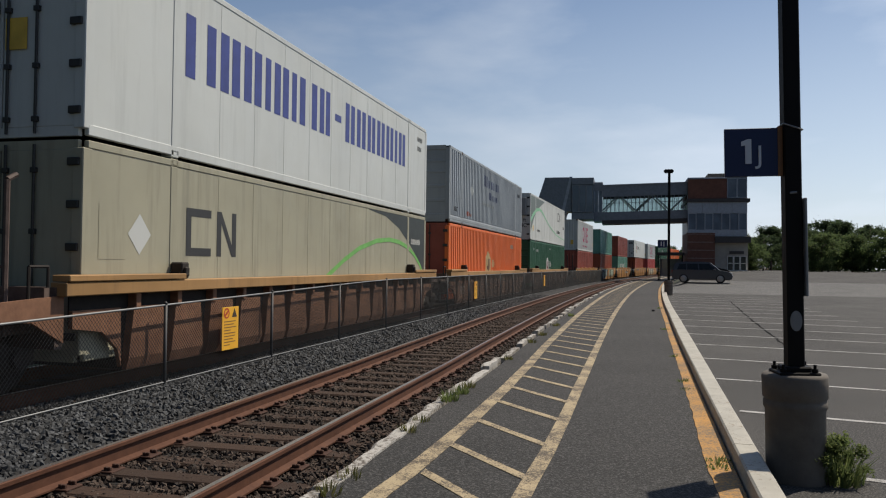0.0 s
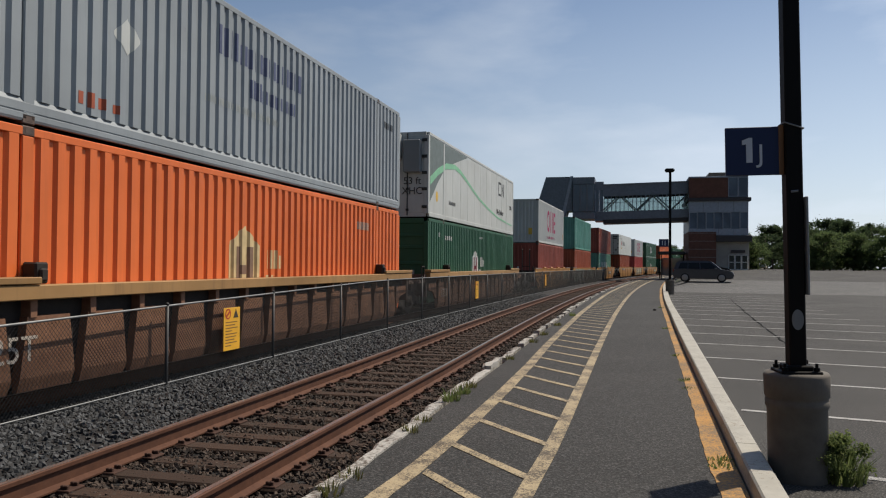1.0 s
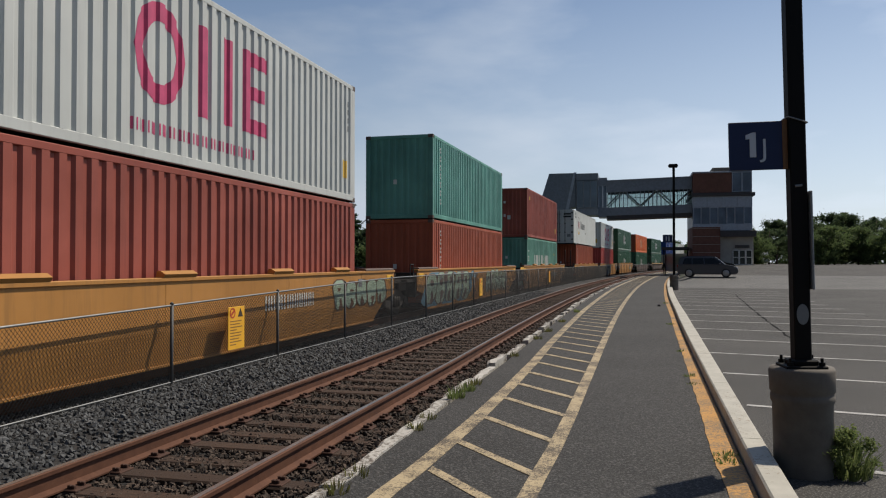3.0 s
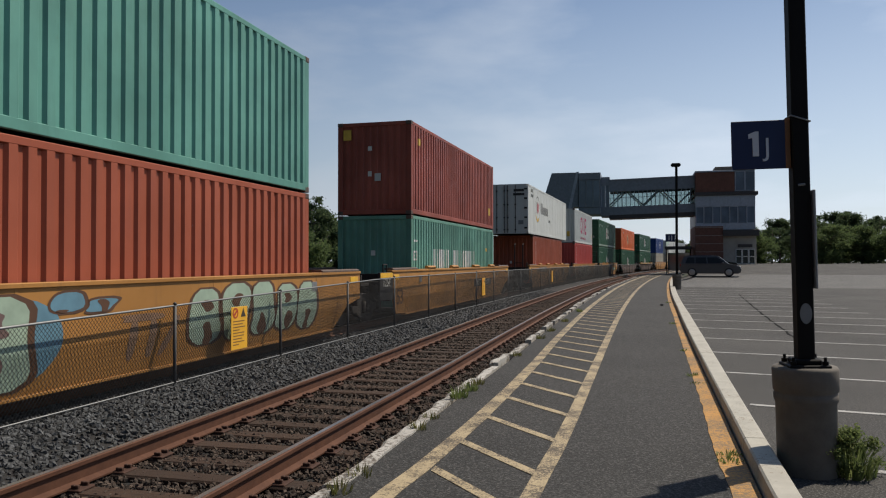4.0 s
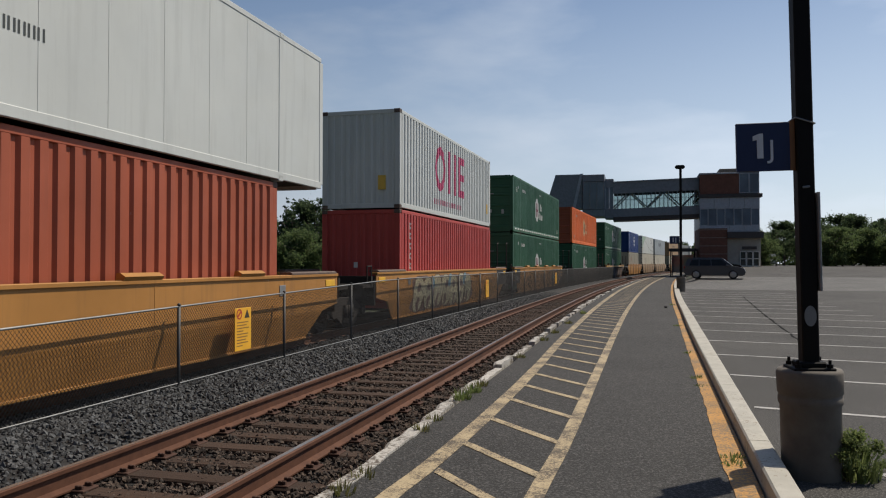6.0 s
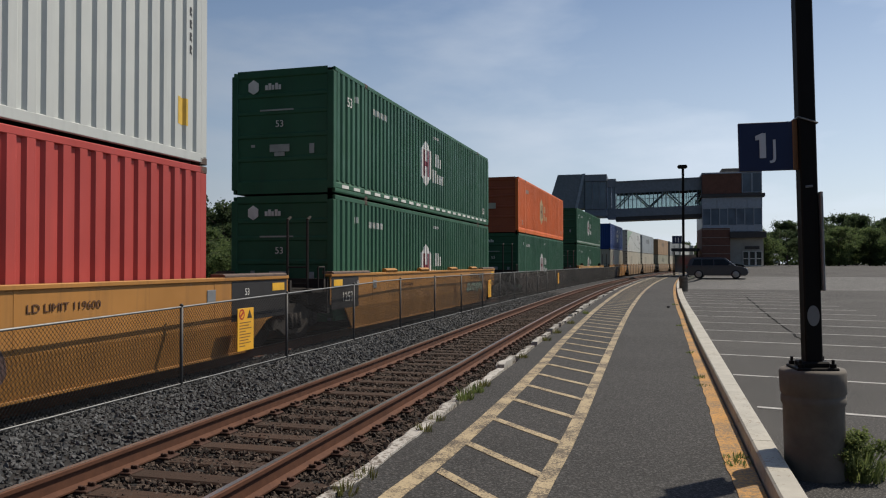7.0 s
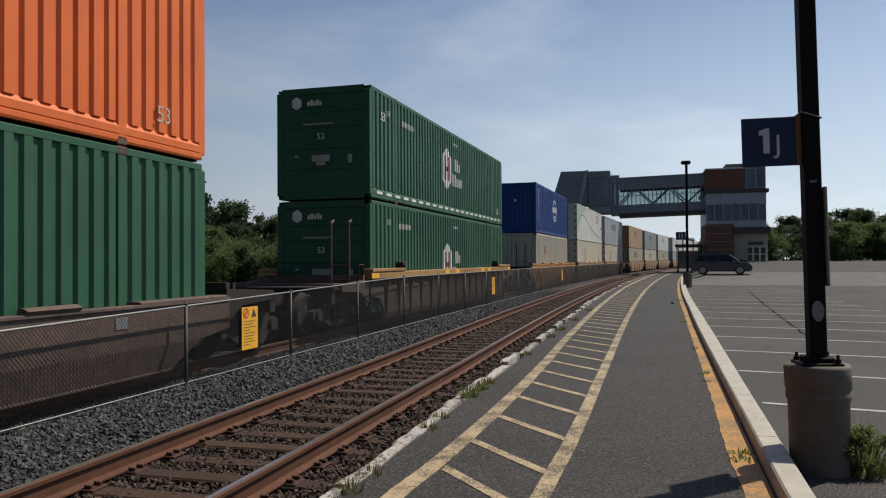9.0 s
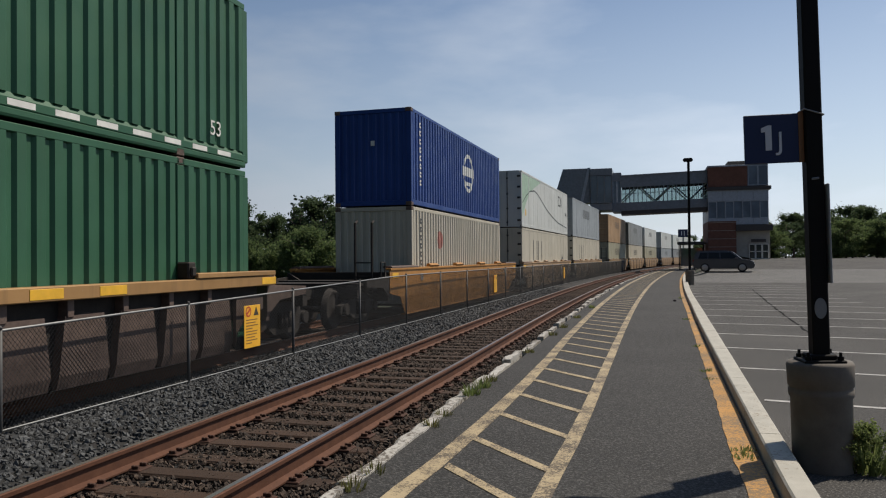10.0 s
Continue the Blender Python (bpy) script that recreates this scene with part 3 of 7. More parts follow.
P_TAN = paint("dusty ochre brown paint", (0.33, 0.215, 0.12), 0.6, 0.5, 0.2, 0.2)
W_RUST = rusty("rust brown car side", (0.16, 0.074, 0.040), (0.27, 0.135, 0.075), 0.75, 0.1)
W_SILL = paint("ochre sill paint", (0.31, 0.175, 0.065), 0.6, 0.6, 0.6, 0.25)
W_YELLOW = paint("dusty golden car paint", (0.385, 0.180, 0.043), 0.55, 0.6, 0.35, 0.18)
W_BROWN = rusty("dark brown car side", (0.072, 0.048, 0.040), (0.15, 0.105, 0.085), 0.75, 0.1)
UNDER = rusty("grimy black underframe and gap shade", (0.014, 0.0115, 0.010), (0.034, 0.026, 0.021), 0.85, 0.1)
GUARD = plain("yellow placard paint", (0.75, 0.42, 0.03), 0.5)
BLACKPANEL = paint("black stencil panel paint", (0.022, 0.021, 0.022), 0.55, 0.2, 0.1, 0.2)
M_DULLBLUE = plain("faded navy print", (0.07, 0.085, 0.16), 0.55)
M_BLUE = plain("dark blue print", (0.035, 0.05, 0.22), 0.5)
M_BLACK = plain("black print", (0.03, 0.03, 0.03), 0.55)
M_WHITE = plain("white print", (0.66, 0.66, 0.62), 0.55)
M_RED = plain("red print", (0.45, 0.05, 0.07), 0.55)
M_PALEPRINT = plain("weathered pale print", (0.34, 0.36, 0.34), 0.55)
M_CREAM = plain("cream print", (0.62, 0.47, 0.24), 0.55)
M_BROWN = plain("faded brown print", (0.22, 0.13, 0.08), 0.55)
M_GREYGREEN = plain("grey green print", (0.13, 0.16, 0.15), 0.55)
M_MINT = plain("mint green print", (0.22, 0.50, 0.30), 0.55)
M_FADEDRED = plain("faded red print", (0.42, 0.17, 0.13), 0.55)
M_DULLRED = plain("dull crimson print", (0.20, 0.035, 0.05), 0.55)
M_PINK = plain("magenta print", (0.50, 0.06, 0.15), 0.55)
M_GREENLINE = plain("fresh green swoosh print", (0.16, 0.42, 0.10), 0.55)
M_DARKSWOOSH = plain("charcoal print", (0.030, 0.037, 0.034), 0.55)
M_PALESWOOSH = plain("pale green print", (0.30, 0.42, 0.32), 0.55)
M_YELLOW = plain("yellow print", (0.65, 0.42, 0.06), 0.55)
M_GRAF = plain("pale green spray paint", (0.33, 0.43, 0.33), 0.6)
M_GRAF2 = plain("dull white spray paint", (0.42, 0.38, 0.33), 0.6)
M_GRAF4 = plain("blue spray paint", (0.12, 0.25, 0.33), 0.6)
M_GRAF5 = plain("mauve brown spray paint", (0.16, 0.10, 0.09), 0.6)
M_GRAF6 = plain("cream spray paint", (0.46, 0.42, 0.28), 0.6)
M_GRAF3 = plain("brown spray paint", (0.10, 0.045, 0.022), 0.6)
HARDWARE = plain("dark door hardware", (0.035, 0.034, 0.032), 0.5, 0.3)

POST40 = 6.096
cache = {}


def spans(length):
    """The stretches of wall between the posts."""
    h = length / 2
    if length > 13.5:
        return [(-h + 0.10, -POST40 - 0.09), (-POST40 + 0.09, POST40 - 0.09), (POST40 + 0.09, h - 0.10)]
    return [(-h + 0.12, h - 0.12)]


def folds(length, style):
    """Corners of the folded side sheet: (y, how far it lies back)."""
    out = []
    for a, b in spans(length):
        if style == "corr":
            n = max(2, round((b - a) / 0.282))
            p = (b - a) / n
            for i in range(n):
                y = a + i * p
                out += [(y, 0.044), (y + p * 0.22, 0.044), (y + p * 0.38, 0.003), (y + p * 0.84, 0.003)]
            out += [(b, 0.044)]
        else:
            out += [(a, 0.012), (b, 0.012)]
    return out


def wall_mesh(length, style, side, a, b):
    """One stretch of a long side: the folded sheet between two posts."""
    bm = bmesh.new()
    w = side / 2
    lo, hi = (0.30 if style == "corr" and length > 13.5 else 0.17), TALL - 0.11
    fo = [(y, k) for y, k in folds(length, style) if a - 1e-6 <= y <= b + 1e-6]
    rows = [[bm.verts.new(v) for v in ((w - k, y, lo), (w - k, y, hi), (w - 0.075, y, hi), (w - 0.075, y, lo))] for y, k in fo]
    for p, q in zip(rows, rows[1:]):
        for i in range(4):
            bm.faces.new((p[i], p[(i + 1) % 4], q[(i + 1) % 4], q[i]))
    return bm


def frame_meshes(length, side, style):
    """Rails, posts and castings, shared by all boxes of that size."""
    key = ("frame", length, side, style)
    if key in cache:
        return cache[key]
    w, h = side / 2, length / 2
    out = {}
    bm = bmesh.new()
    if length > 13.5 and style == "corr":
        # deep rail with a sloping shoulder and a groove
        prof = [(w - 0.07, 0.03), (w - 0.012, 0.03), (w, 0.06), (w, 0.12), (w - 0.012, 0.13), (w, 0.145), (w, 0.24), (w - 0.045, 0.31), (w - 0.07, 0.31)]
        extrude_poly(bm, prof, "y", -h + 0.09, h - 0.09)
    else:
        soft_cube(bm, w - 0.07, w, -h + 0.09, h - 0.09, 0.03, 0.175, 0.01)
    out["bottom_rail"] = mesh_of("bottom_rail", bm)
    bm = bmesh.new()
    soft_cube(bm, w - 0.07, w, -h + 0.09, h - 0.09, TALL - 0.115, TALL - 0.012, 0.01)
    out["top_rail"] = mesh_of("top_rail", bm)
    bm = bmesh.new()
    soft_cube(bm, -0.08, 0.08, -0.09, 0.09, 0.115, TALL - 0.115, 0.012)
    out["corner_post"] = mesh_of("corner_post", bm)
    bm = bmesh.new()
    soft_cube(bm, -0.09, 0.09, -0.10, 0.10, 0.0, 0.118, 0.012)
    for sx in (-1, 1):
        cube(bm, sx * 0.088, sx * 0.0915, -0.045, 0.045, 0.03, 0.09)
    out["corner_casting"] = mesh_of("corner_casting", bm)
    bm = bmesh.new()
    rows = []
    for i, y in enumerate(steps(-h + 0.1, h - 0.1, 80)):
        z = TALL - (0.025 if i % 4 < 2 else 0.045)
        rows.append([bm.verts.new(v) for v in ((-w + 0.05, y, z), (w - 0.05, y, z), (w - 0.05, y, TALL - 0.09), (-w + 0.05, y, TALL - 0.09))])
    for p, q in zip(rows, rows[1:]):
        for i in range(4):
            bm.faces.new((p[i], p[(i + 1) % 4], q[(i + 1) % 4], q[i]))
    out["roof"] = mesh_of("roof", bm)
    bm = bmesh.new()
    cube(bm, -w + 0.06, w - 0.06, -h + 0.1, h - 0.1, 0.10, 0.17)
    out["floor"] = mesh_of("floor", bm)
    # plain pressed end
    bm = bmesh.new()
    fo = []
    a, b = -w + 0.15, w - 0.15
    if length > 13.5:
        # cross ribs from post to post
        zs = [(0.02, 0.005), (0.30, 0.005), (0.33, 0.035)]
        for z in (0.82, 1.36, 1.90, 2.30):
            zs += [(z - 0.06, 0.035), (z - 0.035, 0.012), (z + 0.035, 0.012), (z + 0.06, 0.035)]
        zs += [(TALL - 0.20, 0.035), (TALL - 0.17, 0.005), (TALL - 0.01, 0.005)]
        cols = [[bm.verts.new((x, -h + k, z)) for z, k in zs] for x in (a, b)]
    else:
        n = 9
        for i in range(n):
            x, p = a + (b - a) * i / n, (b - a) / n
            fo += [(x, 0.05), (x + p * 0.4, 0.05), (x + p * 0.5, 0.025), (x + p * 0.9, 0.025)]
        fo.append((b, 0.05))
        cols = [[bm.verts.new(v) for v in ((x, -h + 0.005, 0.02), (x, -h + 0.005, 0.15), (x, -h + k, 0.16), (x, -h + k, TALL - 0.13), (x, -h + 0.005, TALL - 0.12), (x, -h + 0.005, TALL - 0.01))] for x, k in fo]
    for p, q in zip(cols, cols[1:]):
        for i in range(len(p) - 1):
            bm.faces.new((p[i], q[i], q[i + 1], p[i + 1]))
    out["end_wall"] = mesh_of("end_wall", bm)
    # one leaf of the rear doors, hinged at its outer edge
    bm = bmesh.new()
    soft_cube(bm, 0.012, w - 0.10, -h + 0.015, -h + 0.06, 0.15, TALL - 0.13, 0.008)
    out["door"] = mesh_of("door", bm)
    bm = bmesh.new()
    rod(bm, (0, 0, 0.06), (0, 0, TALL - 0.06), 0.02, n=6)
    for z in (0.25, 0.95, 1.7, 2.5):
        soft_cube(bm, -0.045, 0.045, -0.025, 0.03, z - 0.035, z + 0.035, 0.006)
    out["lock_rod"] = mesh_of("lock_rod", bm)
    bm = bmesh.new()
    soft_cube(bm, -0.09, 0.09, -0.03, 0.03, -0.05, 0.05, 0.008)
    out["hinge"] = mesh_of("hinge", bm)
    bm = bmesh.new()
    cube(bm, -w + 0.1, w - 0.1, -h + 0.02, -h + 0.09, 0.02, 0.15)
    out["door_sill"] = mesh_of("door_sill", bm)
    bm = bmesh.new()
    cube(bm, -w + 0.1, w - 0.1, -h + 0.02, -h + 0.09, TALL - 0.13, TALL - 0.01)
    out["door_header"] = mesh_of("door_header", bm)
    bm = bmesh.new()
    cube(bm, -0.035, 0.035, -0.012, 0.012, 0.2, TALL - 0.16)
    out["post_strip"] = mesh_of("post_strip", bm)
    cache[key] = out
    return out


def container(label, length, style, body, end="plain", end_paint=None, rail_paint=None):
    """A freight container; its origin is the middle of its underside."""
    side = 2.59 if length > 13.5 else 2.438
    w, h = side / 2, length / 2
    root = tagged(new("freight_container"), label, "container", "containers on the train")
    fm = frame_meshes(length, side, style)
    end_paint, rail_paint = end_paint or body, rail_paint or body
    key = ("wall", length, style)
    if key not in cache:
        cache[key] = [mesh_of("side_wall", wall_mesh(length, style, side, a, b)) for a, b in spans(length)]
        bm = bmesh.new()
        cube(bm, w - 0.0115, w - 0.0085, -0.014, 0.014, 0.17, TALL - 0.11)
        cache["seam", side] = mesh_of("seam", bm)
    flip = Matrix.Rotation(math.pi, 4, "Z")
    for m in (None, flip):
        for (a, b), me in zip(spans(length), cache[key]):
            sheet = place("side_wall", me, body, root, m=m)
            if style == "flat":
                n = max(1, round((b - a) / 1.22))
                for i in range(1, n):
                    place("seam", cache["seam", side], body, sheet, m=Matrix.Translation((0, a + (b - a) * i / n, 0)))
        place("bottom_rail", fm["bottom_rail"], rail_paint, root, m=m)
        place("top_rail", fm["top_rail"], rail_paint, root, m=m)
    place("roof", fm["roof"], body, root)
    place("floor", fm["floor"], UNDER, root)
    ends = (-h, h) if length < 13.5 else (-h, -POST40, POST40, h)
    for y in ends:
        yy = y - math.copysign(0.09, y) if abs(y) > POST40 + 0.5 or length < 13.5 else y
        for sx in (-1, 1):
            place("corner_post", fm["corner_post"], rail_paint, root, m=Matrix.Translation((sx * (w - 0.082), yy, 0)))
            if length < 13.5 or abs(y) < h - 0.1:
                for z in (0.0, TALL - 0.118):
                    place("corner_casting", fm["corner_casting"], W_BROWN if style == "corr" else rail_paint, root, m=Matrix.Translation((sx * (w - 0.090), yy, z)))
    place("end_wall", fm["end_wall"], end_paint, root, m=flip)
    if end == "plain":
        place("end_wall", fm["end_wall"], end_paint, root)
    else:
        place("door_header", fm["door_header"], end_paint, root)
        place("door_sill", fm["door_sill"], end_paint, root)
        for sx in (1, -1):
            d = place("door", fm["door"], end_paint, root, m=None if sx > 0 else Matrix.Diagonal((-1, 1, 1, 1)))
            for x in (0.10, 0.55 if end == "doors" else 0.8):
                place("lock_rod", fm["lock_rod"], HARDWARE, d, m=Matrix.Translation((x, -h - 0.012, 0)))
            for z in (0.35, 0.95, 1.5, 2.05, 2.6):
                place("hinge", fm["hinge"], HARDWARE, d, m=Matrix.Translation((w - 0.14, -h + 0.0, z)))
    root["size"] = (length, side)
    root["style"] = style
    return root


def back_of(length, style, y):
    fo = folds(length, style)
    for (y0, b0), (y1, b1) in zip(fo, fo[1:]):
        if y0 <= y <= y1:
            return b0 + (b1 - b0) * (y - y0) / max(1e-6, y1 - y0)
    return 0.0


def mark(root, name, strips, material, label="", lift=0.004, on_rail=False):
    """Print on the side sheet that follows its folds. Strips: (y0, y1, low0, high0, low1, high1)."""
    length, side = root["size"]
    style = root["style"]
    cuts = [y for y, _ in folds(length, style)]
    single = name in ("lettering", "wordmark", "number_mark", "reflector", "logo_bar", "crest_bar")
    last = None
    for group in ([[s] for s in strips] if single else [strips]):
        bm = bmesh.new()
        for y0, y1, l0, h0, l1, h1 in group:
            ys = [y0] + [c for c in cuts if y0 + 1e-4 < c < y1 - 1e-4] + [y1]
            for a, b in zip(ys, ys[1:]):
                if b - a < 1e-5:
                    continue
                fa, fb = (a - y0) / (y1 - y0), (b - y0) / (y1 - y0)
                e = 1e-5
                xa = side / 2 - back_of(length, style, a + e) + lift
                xb = side / 2 - back_of(length, style, b - e) + lift
                if on_rail:
                    xa = xb = side / 2 + 0.003
                q = ((xa, a, l0 + (l1 - l0) * fa), (xb, b, l0 + (l1 - l0) * fb), (xb, b, h0 + (h1 - h0) * fb), (xa, a, h0 + (h1 - h0) * fa))
                if abs(q[3][2] - q[0][2]) < 1e-4:
                    q = q[:3]
                elif abs(q[2][2] - q[1][2]) < 1e-4:
                    q = (q[0], q[1], q[3])
                bm.faces.new([bm.verts.new(v) for v in q])
        bmesh.ops.remove_doubles(bm, verts=bm.verts[:], dist=0.0004)
        last = part(name, bm, material, root, label)
    return last


def word(y, z, size, widths, gap=0.22, fat=0.27, mixed=False):
    """A word of plain upright bars: two for a wide character, one for a narrow one."""
    out = []
    for k, w in enumerate(widths):
        a, b = y, y + w * size
        t = min(fat * size * 0.72, w * size * 0.42)
        top = z + size * (1.0 if not mixed or k in (0, 1) else 0.72)
        if w > 0.4:
            out += [(a, a + t, z, top, z, top), (b - t, b, z, top, z, top)]
        elif w > 0.0:
            out.append((a, b, z, top, z, top))
        y = b + gap * size
    return out


def disc(y, z, ry, rz, n=10, inner=0.0):
    """An oval, or a ring, in upright strips."""
    out = []
    for i in range(n):
        u0, u1 = -1 + 2 * i / n, -1 + 2 * (i + 1) / n
        a0, a1 = math.sqrt(max(0, 1 - u0 * u0)), math.sqrt(max(0, 1 - u1 * u1))
        if inner:
            b0, b1 = (math.sqrt(max(0, inner * inner - u * u)) for u in (u0, u1))
            out.append((y + u0 * ry, y + u1 * ry, z + b0 * rz, z + a0 * rz, z + b1 * rz, z + a1 * rz))
            out.append((y + u0 * ry, y + u1 * ry, z - a0 * rz, z - b0 * rz, z - a1 * rz, z - b1 * rz))
        else:
            out.append((y + u0 * ry, y + u1 * ry, z - a0 * rz, z + a0 * rz, z - a1 * rz, z + a1 * rz))
    return out


def hexagon(y, z, r, tall):
    return [(y - r, y, z - tall * 0.55, z + tall * 0.55, z - tall, z + tall), (y, y + r, z - tall, z + tall, z - tall * 0.55, z + tall * 0.55)]


def swoosh(pts, thick):
    """A band through (y, z) points."""
    return [(a[0], b[0], a[1] - thick / 2, a[1] + thick / 2, b[1] - thick / 2, b[1] + thick / 2) for a, b in zip(pts, pts[1:])]


def rect(y, z, w, h):
    return [(y, y + w, z, z + h, z, z + h)]


SIDE = Matrix(((0, 0, 1, 0), (1, 0, 0, 0), (0, 1, 0, 0), (0, 0, 0, 1)))
END = Matrix(((1, 0, 0, 0), (0, 0, -1, 0), (0, 1, 0, 0), (0, 0, 0, 1)))


def words_side(root, text, y, z, size, material, x=None):
    length, side = root["size"] if "size" in root.keys() else (0, 0)
    m = SIDE.copy()
    m.translation = ((side / 2 + 0.002) if x is None else x, y, z)
    return letters("stencil", text, size, material, root, m)


def words_end(root, text, x, z, size, material):
    m = END.copy()
    m.translation = (x, -root["size"][0] / 2 - 0.004, z)
    return letters("stencil", text, size, material, root, m)


def end_plate(root, x, z, w, h, material, name="end_placard"):
    y = -root["size"][0] / 2
    bm = bmesh.new()
    cube(bm, x, x + w, y - 0.006, y + 0.002, z, z + h)
    part(name, bm, material, root)


def end_hexagon(root, x, z, r, material):
    y = -root["size"][0] / 2
    bm = bmesh.new()
    extrude_poly(bm, [(x + r * math.sin(k * math.pi / 3) * 0.9, z + r * math.cos(k * math.pi / 3)) for k in range(6)], "y", y - 0.006, y + 0.002)
    part("end_crest", bm, material, root)


# -- what each container carries on its sides
def hub_marks(c, low):
    """The two-part crest of the green and orange boxes as plain shapes."""
    z = 1.22 if low else 1.55
    tall = 0.74
    o = -1.0
    mark(c, "crest", hexagon(o, z, 0.52, tall), M_WHITE)
    mark(c, "crest_bar", rect(o - 0.32, z - 0.40, 0.19, 0.82) + rect(o + 0.13, z - 0.40, 0.19, 0.82) + rect(o - 0.129, z - 0.09, 0.257, 0.16), M_DULLRED, lift=0.008)
    mark(c, "wordmark", word(o + 0.85, z + 0.02, 0.42, (0.6, 0.5, 0.5), 0.14, mixed=True) + word(o + 0.70, z - 0.52, 0.42, (0.6, 0.4, 0.5, 0.5, 0.5), 0.14, mixed=True), M_WHITE)


def reflectors(c, z=0.155):
    mark(c, "reflector", [r for k in range(22) for r in rect(-7.6 + k * 0.7, z, 0.40, 0.075)], M_WHITE, on_rail=True)


def numbers(c, y, z, size=0.22, n=7, mat=None):
    mark(c, "number_mark", word(y, z, size, (0.55,) * n, 0.16), mat or M_WHITE)


def upright_numbers(c, y, z, size=0.2, n=8, mat=None):
    out = []
    for k in range(n):
        zz = z - k * size * 1.25
        out += rect(y, zz, size * 0.75, size * 0.28) + rect(y, zz + size * 0.55, size * 0.75, size * 0.25) + rect(y, zz, size * 0.22, size * 0.8)
    mark(c, "number_mark", out, mat or M_WHITE)


def box_maritime():
    c = container("long white container with large blue lettering", 16.15, "flat", P_WHITE, "doors")
    mark(c, "lettering", word(-5.85, 1.32, 1.0, (0.88, 0.65, 0.65, 0.22, 0.62, 0.22, 0.88, 0.58), 0.15, 0.38) + rect(0.2, 1.75, 0.38, 0.16)
         + word(0.85, 1.36, 0.95, (0.65, 0.66, 0.62, 0.66, 0.65, 0.24, 0.65), 0.16, 0.38), M_BLUE)
    words_side(c, "53 ft", -7.05, 2.52, 0.26, M_BLACK)
    mark(c, "small_print", word(7.0, 2.35, 0.14, (0.6,) * 5, 0.2) + word(7.0, 2.05, 0.14, (0.6,) * 4, 0.2), M_DARKSWOOSH)
    end_plate(c, -0.95, 2.0, 0.95, 0.62, M_BLUE)
    end_plate(c, -0.70, 2.18, 0.42, 0.30, P_DARKGREY)
    end_plate(c, -1.0, 1.70, 0.95, 0.13, M_BLACK)
    end_plate(c, 0.05, 1.18, 0.34, 0.42, M_YELLOW, "warning_placard")
    return c


def box_cream():
    c = container("grimy cream long container with a green swoosh", 16.15, "flat", P_CREAM, "doors")
    mark(c, "logo_frame", rect(-5.75, 1.42, 0.72, 0.13) + rect(-5.75, 2.05, 0.72, 0.13) + rect(-5.75, 1.55, 0.14, 0.50), M_BLACK)
    mark(c, "logo_bar", rect(-4.85, 1.42, 0.14, 0.76) + [(-4.71, -4.36, 1.98, 2.18, 1.42, 1.62)] + rect(-4.36, 1.42, 0.14, 0.76), M_BLACK)
    mark(c, "swoosh", swoosh([(-1.2, 0.5), (-0.1, 1.05), (0.9, 1.42), (1.9, 1.72), (3.2, 1.95), (4.3, 2.02), (5.2, 1.98), (6.1, 1.84), (6.8, 1.62), (7.4, 1.32), (7.9, 0.95)], 0.12), M_GREENLINE, lift=0.008)
    mark(c, "dark_swoosh", [(2.6, 4.0, 2.76, 2.78, 2.66, 2.78), (4.0, 5.2, 2.66, 2.78, 2.38, 2.78), (5.2, 6.0, 2.38, 2.78, 2.05, 2.78), (6.19, 7.0, 1.98, 2.78, 1.6, 2.78), (7.0, 7.95, 1.6, 2.78, 1.0, 2.78)], M_DARKSWOOSH)
    mark(c, "small_print", word(6.4, 1.95, 0.16, (0.6,) * 8, 0.2), M_WHITE, lift=0.008)
    mark(c, "dark_patch", [(6.5, 7.1, 0.25, 0.9, 0.25, 0.3)], M_DARKSWOOSH)
    mark(c, "placard", [(-7.15, -6.9, 1.70, 1.72, 1.42, 2.0), (-6.9, -6.65, 1.42, 2.0, 1.70, 1.72)], P_PALEGREY)
    mark(c, "patch", rect(-7.75, 1.35, 0.55, 0.75), P_CREAM)
    return c


def box_grey():
    c = container("weathered blue grey corrugated long container", 16.15, "corr", P_GREY)
    mark(c, "lettering", word(-2.0, 1.95, 0.5, (0.6, 0.45, 0.45, 0.2, 0.55, 0.5, 0.5, 0.6, 0.5, 0.3), 0.2, 0.24, True) + word(-0.9, 1.42, 0.34, (0.5,) * 8, 0.2, mixed=True), M_DULLBLUE)
    words_side(c, "XHC", -7.1, 0.55, 0.26, M_BLACK)
    mark(c, "small_print", word(-2.4, 1.08, 0.12, (0.6,) * 26, 0.25), M_PALEPRINT)
    numbers(c, 6.6, 2.2, 0.18, 6, M_BLACK)
    mark(c, "placard", [(-4.6, -4.35, 1.5, 1.55, 1.25, 1.8), (-4.35, -4.1, 1.25, 1.8, 1.5, 1.55)], P_PALEGREY)
    mark(c, "rust_patch", rect(-5.3, 0.42, 0.12, 0.16) + rect(-5.1, 0.40, 0.10, 0.2) + rect(-4.9, 0.42, 0.12, 0.15) + rect(-4.6, 0.42, 0.10, 0.12), P_RED)
    return c


